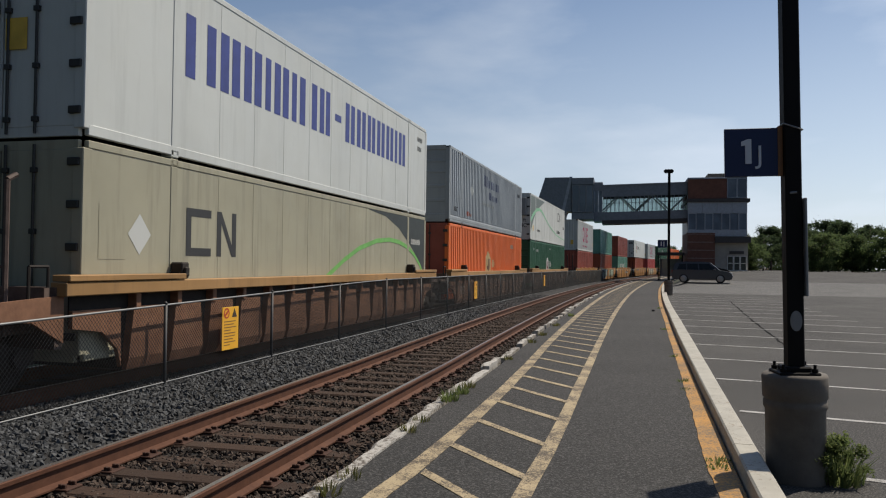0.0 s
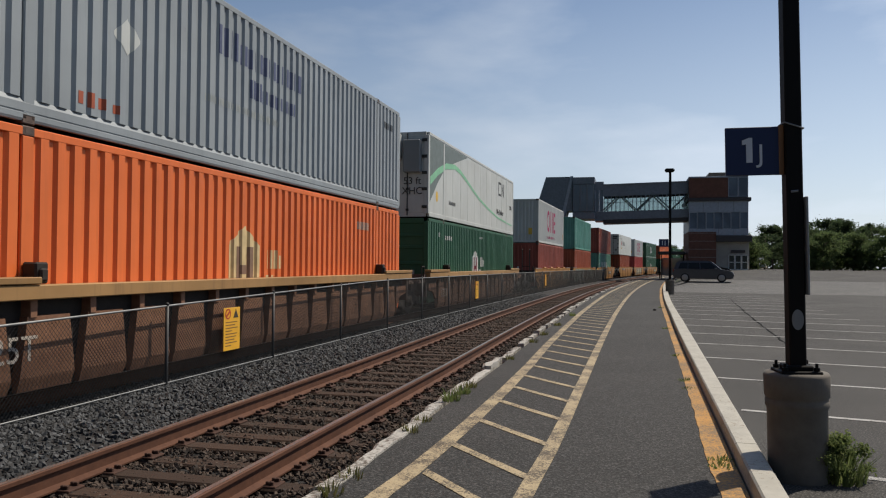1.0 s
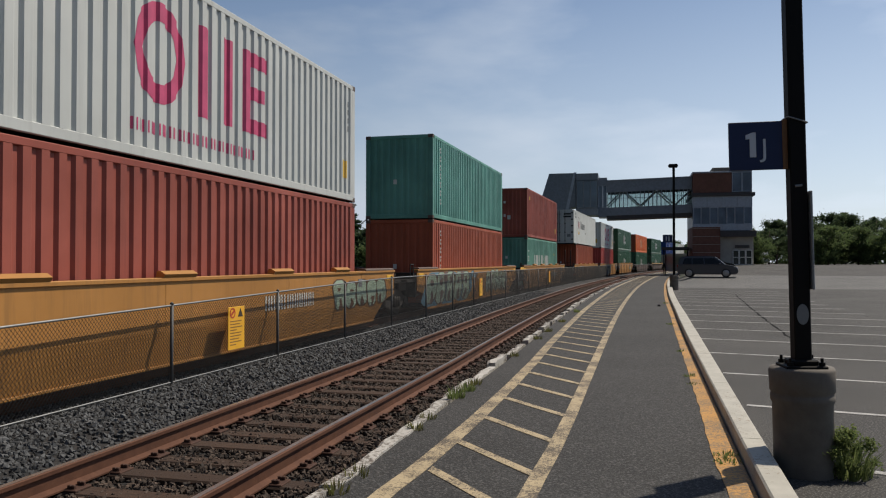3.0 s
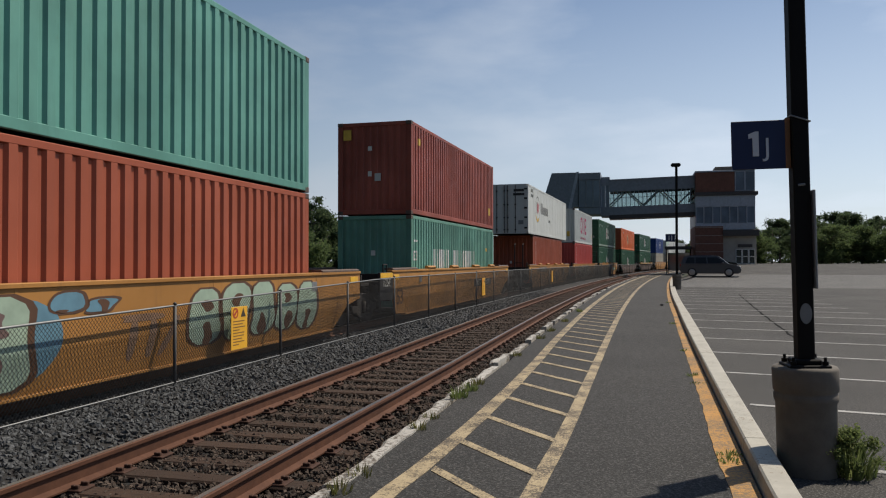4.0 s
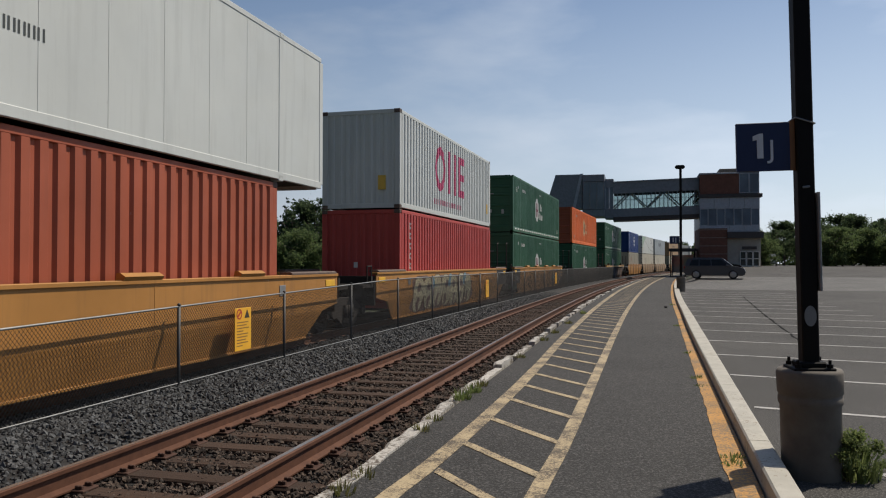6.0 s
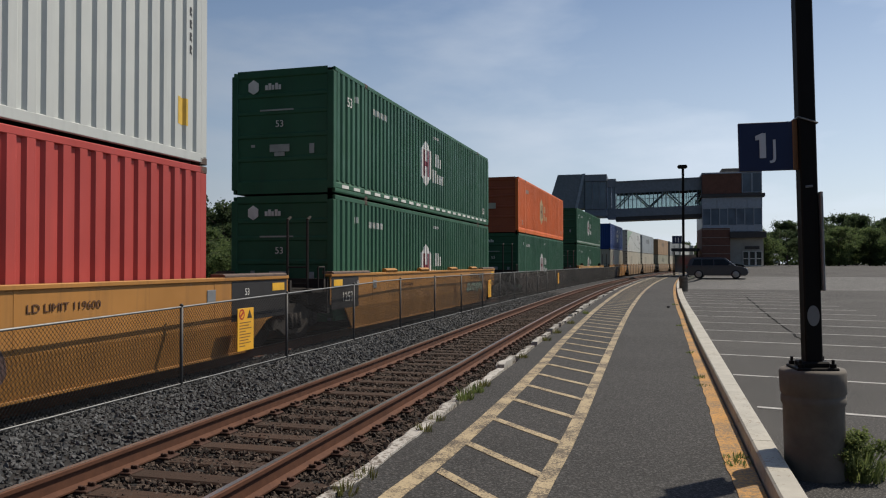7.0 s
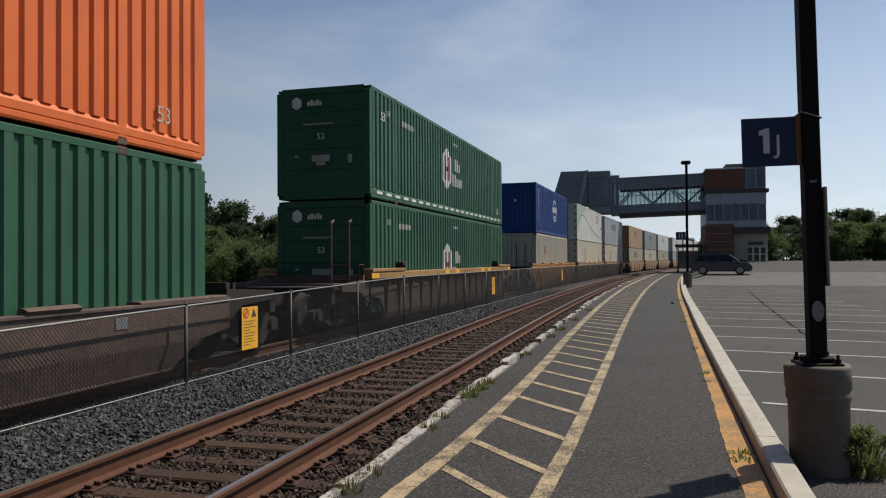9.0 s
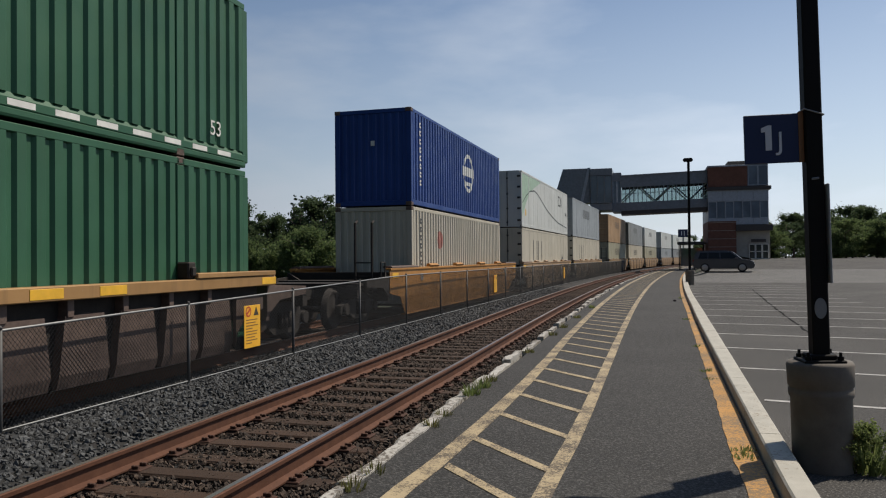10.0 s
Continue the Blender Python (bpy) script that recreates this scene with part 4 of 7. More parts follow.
def box_orange(low):
    c = container("faded orange corrugated long container" + (" with a pale crest" if low else ""), 16.15, "corr", P_ORANGE, "doors" if low else "plain", P_MAROON if low else P_RED)
    z = 1.22 if low else 1.5
    o = -1.05
    mark(c, "crest", hexagon(o, z, 0.55, 0.78), M_CREAM)
    mark(c, "crest_bar", rect(o - 0.3, z - 0.4, 0.17, 0.8) + rect(o + 0.13, z - 0.4, 0.17, 0.8) + rect(o - 0.129, z - 0.09, 0.257, 0.16), M_BROWN, lift=0.008)
    mark(c, "wordmark", word(o + 0.85, z + 0.0, 0.36, (0.6, 0.5, 0.5), 0.12, mixed=True) + word(o + 0.8, z - 0.48, 0.36, (0.5,) * 5, 0.12, mixed=True), M_CREAM)
    numbers(c, 4.6 if low else -6.0, 2.2, 0.2, 6, P_BEIGE)
    words_side(c, "53", -7.0, 0.55, 0.34, P_BEIGE)
    words_side(c, "53", 7.0, 0.55, 0.34, P_BEIGE)
    end_plate(c, -0.75, 2.3, 0.3, 0.26, P_BEIGE, "end_crest")
    end_plate(c, -0.4, 1.25, 0.5, 0.3, P_BEIGE)
    return c


def box_green(low):
    c = container("dark green corrugated long container with a white crest", 16.15, "corr", P_GREEN)
    hub_marks(c, low)
    if not low:
        reflectors(c)
    numbers(c, -5.9 if low else -5.6, 2.22, 0.155, 10)
    numbers(c, -6.8, 2.3, 0.15, 2)
    numbers(c, -0.2, 2.45, 0.09, 9)
    words_side(c, "53", -7.15, 0.62 if low else 2.2, 0.32, M_WHITE)
    words_side(c, "53", 7.05, 0.55, 0.34, M_WHITE)
    end_hexagon(c, -0.72, 2.50, 0.17, M_WHITE)
    for k, wide in enumerate((0.07, 0.07, 0.06, 0.07, 0.06)):
        end_plate(c, -0.42 + k * 0.085, 2.42, wide, 0.15 if k % 2 else 0.11, M_WHITE, "end_wordmark")
    words_end(c, "53", -0.05, 1.62, 0.22, M_WHITE)
    end_plate(c, -0.30, 0.98, 0.50, 0.17, M_PALEPRINT)
    end_plate(c, -0.18, 0.88, 0.26, 0.09, M_PALEPRINT)
    end_plate(c, -0.78, 1.10, 0.10, 0.06, M_PALEPRINT)
    end_plate(c, 0.70, 0.92, 0.12, 0.22, M_PALEPRINT)
    end_plate(c, -0.55, 1.93, 0.85, 0.035, M_PALEPRINT)
    return c


def box_swoosh(grey=False):
    c = container("pale grey smooth-sided long container with a long swoosh", 16.15, "flat", P_PALEGREY, "doors")
    arc = [(-7.85, 1.24), (-6.9, 1.66), (-5.8, 1.99), (-4.5, 2.12), (-3.6, 2.02), (-2.65, 1.81), (-1.5, 1.53), (-0.33, 1.27), (1.5, 0.98), (3.8, 0.70), (7.6, 0.5)]
    mark(c, "swoosh", swoosh(arc, 0.06) if grey else [(a[0], b[0], a[1] - t, a[1] + t, b[1] - u, b[1] + u) for a, b, t, u in zip(arc, arc[1:], (0.14, 0.13, 0.11, 0.09, 0.08, 0.07, 0.06, 0.05, 0.045, 0.04), (0.13, 0.11, 0.09, 0.08, 0.07, 0.06, 0.05, 0.045, 0.04, 0.03))], M_DARKSWOOSH if grey else M_MINT, lift=0.008)
    mark(c, "dark_swoosh", [(-7.9, -6.9, 0.5, 2.76, 1.28, 2.76), (-6.9, -6.19, 1.28, 2.76, 1.72, 2.76), (-6.0, -5.8, 1.84, 2.76, 1.95, 2.76), (-5.8, -4.5, 1.95, 2.76, 2.28, 2.76), (-4.5, -2.6, 2.28, 2.76, 2.72, 2.76)], M_PALESWOOSH if grey else M_GREYGREEN)
    mark(c, "logo_frame", rect(3.95, 1.80, 0.66, 0.11) + rect(3.95, 2.36, 0.66, 0.11) + rect(3.95, 1.91, 0.12, 0.45), M_BLACK)
    mark(c, "logo_bar", rect(4.78, 1.80, 0.12, 0.67) + [(4.90, 5.22, 2.28, 2.47, 1.80, 1.98)] + rect(5.22, 1.80, 0.12, 0.67), M_BLACK)
    if not grey:
        words_side(c, "We Deliver", 4.35, 0.98, 0.36, M_BLACK)
        mark(c, "small_print", word(-5.4, 0.62, 0.14, (0.6,) * 9, 0.2), M_BLACK)
        words_end(c, "53 ft", 0.72, 1.22, 0.34, M_BLACK)
        words_end(c, "XHC", 0.72, 0.88, 0.34, M_BLACK)
    mark(c, "warning_mark", disc(-7.0, 0.78, 0.16, 0.19), M_YELLOW)
    words_side(c, "53 ft", 7.2, 1.4, 0.3, M_BLACK)
    if not grey:
        # cooling unit on the nose
        y = -16.15 / 2
        bm = bmesh.new()
        soft_cube(bm, -0.95, 0.35, y - 0.32, y + 0.02, 1.95, 2.82, 0.04, 2)
        u = part("cooling_unit", bm, P_PALEGREY, c, "pale grey cooling unit on the container's end")
        for k in range(6):
            bm = bmesh.new()
            cube(bm, -0.85, -0.15, y - 0.33, y - 0.32, 2.05 + k * 0.1, 2.11 + k * 0.1)
            part("louvre", bm, HARDWARE, u)
        bm = bmesh.new()
        soft_cube(bm, 0.45, 1.05, y - 0.22, y + 0.02, 1.5, 2.6, 0.03)
        part("control_box", bm, P_DARKGREY, c)
        bm = bmesh.new()
        cube(bm, -0.8, 0.2, y - 0.2, y + 0.02, 1.2, 1.85)
        part("motor_housing", bm, P_DARKGREY, c)
    return c


def box_one(paint_):
    c = container("pale corrugated container with magenta lettering", 12.19, "corr", paint_)
    mark(c, "emblem_ring", disc(-1.85, 1.63, 0.62, 0.76, 16, 0.62), M_PINK)
    mark(c, "lettering", rect(-0.80, 0.88, 0.28, 1.5) + rect(-0.08, 0.88, 0.28, 1.5) + rect(0.62, 0.88, 0.28, 1.5) + rect(0.902, 0.88, 0.6, 0.27) + rect(0.902, 1.50, 0.5, 0.25) + rect(0.902, 2.11, 0.6, 0.27), M_PINK)
    mark(c, "small_print", word(-2.5, 0.40, 0.18, (0.7,) * 20, 0.28), M_PINK)
    mark(c, "placard", rect(5.3, 0.55, 0.26, 0.42), M_YELLOW)
    end_plate(c, 0.55, 0.55, 0.24, 0.42, M_YELLOW, "warning_placard")
    upright_numbers(c, 5.6, 2.3, 0.16, 4, M_BLACK)
    return c


def box_iso(label, body, upright=True, low=False, end_paint=None):
    c = container(label, 12.19, "corr", body, "plain", end_paint)
    if upright:
        upright_numbers(c, -5.2, 2.35, 0.24, 7)
    end_plate(c, -0.2, 1.2, 0.12, 0.16, M_WHITE)
    return c


def box_china():
    c = container("faded sea green corrugated container with white lettering", 12.19, "corr", P_PALETEAL)
    mark(c, "lettering", word(-3.67, 1.22, 0.66, (0.52, 0.52, 0.2, 0.52, 0.52), 0.16, 0.26) + word(-1.05, 1.22, 0.66, (0.52, 0.52, 0.2, 0.52, 0.52, 0.2, 0.52, 0.52), 0.22, 0.26), M_WHITE)
    mark(c, "stencil_mark", rect(-5.85, 2.08, 0.36, 0.06) + rect(-5.70, 2.0, 0.08, 0.24) + rect(-5.88, 1.5, 0.36, 0.06) + rect(-5.88, 1.74, 0.36, 0.06) + rect(-5.88, 1.562, 0.06, 0.176) + rect(-5.58, 1.562, 0.06, 0.176) + rect(-5.78, 1.62, 0.16, 0.06), M_WHITE)
    mark(c, "placard", rect(4.4, 1.9, 0.3, 0.14), M_YELLOW)
    end_plate(c, -0.1, 1.65, 0.14, 0.16, M_WHITE)
    return c


def box_maroon():
    c = box_iso("brown red corrugated container", P_MAROON, False)
    mark(c, "placard", rect(-5.43, 2.22, 0.3, 0.22), M_YELLOW)
    mark(c, "placard", rect(5.02, 0.6, 0.38, 0.32), M_YELLOW)
    end_plate(c, -1.02, 2.35, 0.26, 0.32, M_YELLOW, "warning_placard")
    end_plate(c, -0.2, 2.0, 0.13, 0.14, M_WHITE)
    end_plate(c, 0.02, 1.05, 0.2, 0.24, P_PALEGREY)
    return c


def box_kleysen():
    c = container("long white container with a round red and yellow emblem", 16.15, "flat", P_WHITE, "doors")
    mark(c, "emblem_ring", disc(-4.85, 1.60, 0.72, 0.80, 18, 0.93), M_DARKSWOOSH)
    mark(c, "emblem_sweep", swoosh([(-5.5, 1.2), (-5.1, 0.95), (-4.7, 0.92), (-4.3, 1.1)], 0.16), M_YELLOW)
    mark(c, "emblem_stroke", rect(-5.15, 1.35, 0.17, 0.7), M_BLACK)
    mark(c, "emblem_patch", [(-4.92, -4.7, 1.5, 1.9, 1.3, 2.05), (-4.7, -4.48, 1.3, 2.05, 1.5, 1.9)], M_RED)
    mark(c, "lettering", word(-3.68, 1.38, 0.70, (0.55, 0.22, 0.45, 0.45, 0.42, 0.45, 0.45), 0.18, 0.24, True), M_BLACK)
    mark(c, "small_print", word(-0.6, 1.0, 0.16, (0.7,) * 5, 0.2) + word(-7.1, 2.5, 0.2, (0.6,) * 4, 0.2) + word(-7.1, 2.2, 0.2, (0.6,) * 5, 0.2), M_DARKSWOOSH)
    end_plate(c, 0.45, 2.45, 0.6, 0.14, M_BLACK)
    end_plate(c, 0.42, 2.22, 0.66, 0.14, M_BLACK)
    end_plate(c, 0.72, 0.55, 0.3, 0.24, P_DARKGREY)
    return c


def box_blue():
    c = container("deep blue corrugated container with a round white emblem", 12.19, "corr", P_BLUE)
    mark(c, "emblem", disc(0.6, 1.62, 0.75, 0.72, 12, 0.8) + rect(-0.2, 1.5, 1.6, 0.34) + rect(0.0, 1.15, 1.2, 0.14), M_WHITE)
    upright_numbers(c, -5.3, 2.4, 0.2, 8)
    end_plate(c, -0.05, 1.8, 0.12, 0.15, M_WHITE)
    return c


def box_beige():
    c = container("stained beige corrugated container", 12.19, "corr", P_BEIGE)
    mark(c, "faded_disc", disc(-3.2, 1.95, 0.32, 0.30), M_FADEDRED)
    upright_numbers(c, -5.3, 2.4, 0.2, 6, M_BLACK)
    return c


def box_logo_grey():
    c = container("pale grey smooth-sided long container with dark bars", 16.15, "flat", P_BEIGE, "doors")
    mark(c, "logo_bar", word(-5.0, 1.2, 1.1, (1.1, 1.1), 0.25, 0.2), M_BLACK)
    mark(c, "dark_swoosh", [(4.5, 5.4, 0.3, 0.4, 0.3, 1.6), (5.4, 6.6, 0.3, 1.6, 0.3, 0.5)], M_DARKSWOOSH)
    return c


def box_far(label, body, style="flat", mat=None):
    c = container(label, 16.15, style, body)
    mark(c, "lettering", word(-2.5, 1.6, 0.7, (0.7,) * 6, 0.2), mat or M_BLACK)
    return c


# ---- the well cars ----
def wheel_set(parent, y):
    """One axle with its two wheels."""
    bm = bmesh.new()
    rod(bm, (-0.95, 0, 0), (0.95, 0, 0), 0.08, n=10)
    ax = part("axle", bm, UNDER, parent, m=Matrix.Translation((0, y, 0.46)))
    for sx in (-1, 1):
        if "wheel" not in cache:
            b = bmesh.new()
            lathe(b, [(0.10, -0.09), (0.14, -0.07), (0.36, -0.03), (0.40, -0.06), (0.455, -0.055), (0.46, 0.05), (0.50, 0.055), (0.50, 0.08), (0.36, 0.07), (0.15, 0.09), (0.1, 0.1)], 28)
            cache["wheel"] = mesh_of("wheel", b)
        place("wheel", cache["wheel"], UNDER, ax, m=Matrix.Translation((sx * 0.76, 0, 0)) @ Matrix.Rotation(-sx * math.pi / 2, 4, "Y"))


def bogie(root, y):
    if "bogie" not in cache:
        bm = bmesh.new()
        for sx in (-1, 1):
            extrude_poly(bm, [(-1.15, 0.55), (-0.75, 0.62), (-0.35, 0.80), (0.35, 0.80), (0.75, 0.62), (1.15, 0.55), (1.15, 0.36), (0.62, 0.34), (0.36, 0.20), (-0.36, 0.20), (-0.62, 0.34), (-1.15, 0.36)], "x", sx * 1.02 - 0.07, sx * 1.02 + 0.07)
            for k in (-0.18, 0, 0.18):
                rod(bm, (sx * 1.12, k, 0.30), (sx * 1.12, k, 0.62), 0.065, n=8)
            for k in (-0.9, 0.9):
                rod(bm, (sx * 0.98, k, 0.46), (sx * 1.16, k, 0.46), 0.13, n=12)
        cube(bm, -1.0, 1.0, -0.25, 0.25, 0.42, 0.72)
        cache["bogie"] = mesh_of("bogie_frame", bm)
    b = place("bogie_frame", cache["bogie"], UNDER, root, m=Matrix.Translation((0, y, 0)))
    for k in (-0.9, 0.9):
        wheel_set(b, k)


def smooth_side():
    """Deep flat side sill with sloping ends."""
    bm = bmesh.new()
    x = 1.44
    up = [(-8.55, 1.34), (-8.55, 0.74), (-7.75, 0.62), (7.75, 0.62), (8.55, 0.74), (8.55, 1.34)]
    extrude_poly(bm, up, "x", x - 0.03, x)
    a = [bm.verts.new(v) for v in ((x, -7.75, 0.62), (x, 7.75, 0.62), (x - 0.09, 7.1, 0.12), (x - 0.09, -7.1, 0.12))]
    b = [bm.verts.new(v.co - Vector((0.03, 0, 0))) for v in a]
    bm.faces.new(a)
    bm.faces.new(b[::-1])
    for i in range(4):
        bm.faces.new((a[i], b[i], b[(i + 1) % 4], a[(i + 1) % 4]))
    soft_cube(bm, x - 0.16, x + 0.03, -8.55, 8.55, 1.34, 1.40, 0.008)
    soft_cube(bm, x - 0.22, x - 0.07, -7.1, 7.1, 0.085, 0.125, 0.006)
    for k in range(-6, 7, 4):
        cube(bm, x, x + 0.004, k - 0.02, k + 0.02, 0.64, 1.33)
    return bm


def ribbed_side():
    """Set-back sheet behind the plates, coloured black as shade in the gaps."""
    bm = bmesh.new()
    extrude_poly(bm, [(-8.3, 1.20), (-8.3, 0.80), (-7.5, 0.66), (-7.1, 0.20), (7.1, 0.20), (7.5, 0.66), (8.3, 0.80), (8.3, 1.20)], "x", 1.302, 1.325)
    return bm


def rib():
    """One outer plate with slanting edges, folded back at its foot."""
    bm = bmesh.new()
    fr = [(-0.33, 1.0), (0.33, 1.0), (0.43, 0.30), (0.42, 0.14), (-0.42, 0.14), (-0.43, 0.30)]
    a = [bm.verts.new((1.44 - (0.05 if z < 0.2 else 0.0), y, z)) for y, z in fr]
    b = [bm.verts.new((1.328, y, z)) for y, z in fr]
    bm.faces.new((a[0], a[1], a[2], a[5]))
    bm.faces.new((a[5], a[2], a[3], a[4]))
    bm.faces.new(b[::-1])
    for i in range(6):
        bm.faces.new((a[i], b[i], b[(i + 1) % 6], a[(i + 1) % 6]))
    return bm


def well_car(style, body, sill, label, near_end, far_end, posts=False, tank=False, squat=1.0, tabs=True):
    """One well with its ends and bogies; the origin lies on the rails below its middle."""
    root = tagged(new("well_car"), label, "rail car", "well cars of the train")
    flip = Matrix.Rotation(math.pi, 4, "Z")
    for key, fn in (("smooth", smooth_side), ("ribbed", ribbed_side)):
        if key == style and key not in cache:
            cache[key] = mesh_of("side_sill", fn())
    for m in (Matrix.Diagonal((1, 1, squat, 1)), flip @ Matrix.Diagonal((1, 1, squat, 1))):
        # ribbed sheet is near black: shade between the plates, put into its colour
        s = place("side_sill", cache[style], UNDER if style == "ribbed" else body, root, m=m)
        if style == "ribbed":
            if "rib" not in cache:
                cache["rib"] = mesh_of("rib", rib())
                bm = bmesh.new()
                soft_cube(bm, 1.30, 1.54, -8.6, 8.6, 1.19, 1.36, 0.012)
                cache["chord"] = mesh_of("top_chord", bm)
                bm = bmesh.new()
                soft_cube(bm, 1.30, 1.56, -1.22, 1.22, 1.37, 1.45, 0.01)
                cache["ledge"] = mesh_of("guide_ledge", bm)
                bm = bmesh.new()
                soft_cube(bm, 1.30, 1.50, -0.10, 0.10, 1.37, 1.62, 0.02)
                soft_cube(bm, 1.36, 1.54, -0.06, 0.06, 1.40, 1.55, 0.02)
                cache["guide"] = mesh_of("corner_guide", bm)
                bm = bmesh.new()
                soft_cube(bm, 1.30, 1.46, -0.055, 0.055, 0.98, 1.20, 0.008)
                cache["strut"] = mesh_of("strut", bm)
            place("top_chord", cache["chord"], sill, s)
            for y in (-7.35, 7.35):
                place("guide_ledge", cache["ledge"], sill, s, m=Matrix.Translation((0, y, 0)))
                place("corner_guide", cache["guide"], UNDER, s, m=Matrix.Translation((0, y * 0.826, 0)))
            for k in range(15):
                place("side_plate", cache["rib"], body, s, m=Matrix.Translation((0, -6.86 + 0.98 * k, 0)))
                place("strut", cache["strut"], body, s, m=Matrix.Translation((0, -7.12 + 0.98 * k, 0)))
            for y in (-1, 1):
                bm = bmesh.new()
                extrude_poly(bm, [(y * 7.45, 1.0), (y * 8.35, 1.0), (y * 8.35, 0.78), (y * 7.8, 0.70), (y * 7.5, 0.45), (y * 7.42, 0.2)], "x", 1.36, 1.42)
                part("end_gusset", bm, body, s)
        else:
            if "tab" not in cache:
                bm = bmesh.new()
                extrude_poly(bm, [(1.34, 1.40), (1.47, 1.40), (1.50, 1.45), (1.42, 1.50), (1.36, 1.50)], "y", -0.42, 0.42)
                cache["tab"] = mesh_of("guide_tab", bm)
                bm = bmesh.new()
                soft_cube(bm, 1.442, 1.452, -0.12, 0.12, 0.95, 1.15, 0.003)
                cache["plate"] = mesh_of("side_plate", bm)
                bm = bmesh.new()
                extrude_poly(bm, [(1.20, 1.40), (1.47, 1.40), (1.47, 1.43), (1.42, 1.455), (1.20, 1.455)], "y", -1.1, 1.1)
                cache["longtab"] = mesh_of("guide_ledge", bm)
            for y in (-4.7, -1.7, 1.7, 4.7) if tabs else ():
                place("guide_tab", cache["tab"], sill, s, m=Matrix.Translation((0, y, 0)))
            for y in (-7.35, 7.35):
                place("guide_ledge", cache["longtab"], W_BROWN, s, m=Matrix.Translation((0, y, 0)))
                place("service_plate", cache["plate"], GREYSTEEL, s, m=Matrix.Translation((0, y * 0.8, 0.06)))
    # floor of the well, end bulkheads and end decks
    if "deck" not in cache:
        bm = bmesh.new()
        cube(bm, -1.35, 1.35, -0.25, 0.25, 0.13, 0.26)
        cache["floor"] = mesh_of("cross_bearer", bm)
        bm = bmesh.new()
        cube(bm, -1.4, 1.4, -8.62, -8.50, 0.55, 1.30)
        cube(bm, -1.38, 1.38, -9.35, -8.60, 1.02, 1.10)
        cube(bm, -0.45, 0.45, -9.6, -8.6, 0.62, 1.02)
        for sx in (-1, 1):
            cube(bm, sx * 1.05 - 0.05, sx * 1.05 + 0.05, -9.3, -8.6, 0.75, 1.02)
            extrude_poly(bm, [(sx * 1.40, 1.30), (sx * 1.40, 1.02), (sx * 0.9, 1.02)], "y", -8.8, -8.72)
        cache["deck"] = mesh_of("end_deck", bm)
        bm = bmesh.new()
        for x in (0.72, 1.18):
            rod(bm, (x, -9.15, 0.75), (x, -9.15, 2.55), 0.032, n=6)
            rod(bm, (x, -9.15, 2.55), (x, -9.02, 2.62), 0.032, n=6)
        for z in (0.85, 1.2, 1.55):
            rod(bm, (0.72, -9.15, z), (1.18, -9.15, z), 0.02, n=6)
        cache["ladder"] = mesh_of("ladder", bm)
        bm = bmesh.new()
        cube(bm, -0.16, 0.16, -11.2, -9.5, 0.68, 0.92)
        soft_cube(bm, -0.24, 0.24, -11.55, -11.15, 0.6, 1.0, 0.05)
        cube(bm, -1.3, 1.3, -10.4, -10.2, 0.7, 1.0)
        cube(bm, -1.35, 1.35, -10.4, -9.3, 1.0, 1.06)
        cache["coupler"] = mesh_of("coupler", bm)
        bm = bmesh.new()
        extrude_poly(bm, [(-8.5, 1.20), (-10.1, 1.12), (-10.1, 0.96), (-9.0, 0.90), (-8.5, 0.62)], "x", 1.36, 1.42)
        cube(bm, 1.05, 1.36, -10.1, -10.0, 0.96, 1.12)
        cache["endsill"] = mesh_of("end_sill", bm)
        bm = bmesh.new()
        ring = 18
        for i in range(ring):
            a, b = 6.28319 * i / ring, 6.28319 * (i + 1) / ring
            rod(bm, (0.27 * math.cos(a), 0, 0.27 * math.sin(a)), (0.27 * math.cos(b), 0, 0.27 * math.sin(b)), 0.018, n=5, caps=False)
        for i in range(5):
            a = 6.28319 * i / 5
            rod(bm, (0, 0, 0), (0.27 * math.cos(a), 0.02, 0.27 * math.sin(a)), 0.014, n=5)
        cache["brakewheel"] = mesh_of("brake_wheel", bm)
        bm = bmesh.new()
        lathe(bm, [(0.12, -0.55), (0.24, -0.5), (0.27, -0.4), (0.27, 0.4), (0.24, 0.5), (0.12, 0.55)], 18)
        cache["tank"] = mesh_of("air_tank", bm)
        bm = bmesh.new()
        for y in (-9.0, -8.7):
            rod(bm, (1.36, y, 1.0), (1.36, y, 1.55), 0.02, n=6)
        rod(bm, (1.36, -9.0, 1.55), (1.36, -8.7, 1.55), 0.02, n=6)
        cache["grab"] = mesh_of("grab_iron", bm)
    for y in (-6.9, -4, 0, 4, 6.9):
        place("cross_bearer", cache["floor"], UNDER, root, m=Matrix.Translation((0, y, 0)))
    for m, far in ((None, False), (flip, True)):
        e = place("end_deck", cache["deck"], UNDER if style == "smooth" else W_BROWN, root, m=m)
        place("grab_iron", cache["grab"], UNDER, e)
        if (far and far_end) or (not far and near_end):
            place("coupler", cache["coupler"], UNDER, e)
            for sx in (-1, 1):
                place("end_sill", cache["endsill"], UNDER if style == "smooth" else body, e, m=None if sx > 0 else Matrix.Diagonal((-1, 1, 1, 1)))
            if tank and far:
                place("brake_wheel", cache["brakewheel"], UNDER, e, m=Matrix.Translation((-0.25, -9.35, 1.78)))
                place("air_tank", cache["tank"], UNDER, e, m=Matrix.Translation((0.45, -8.95, 1.62)) @ Matrix.Rotation(math.pi / 2, 4, "X"))
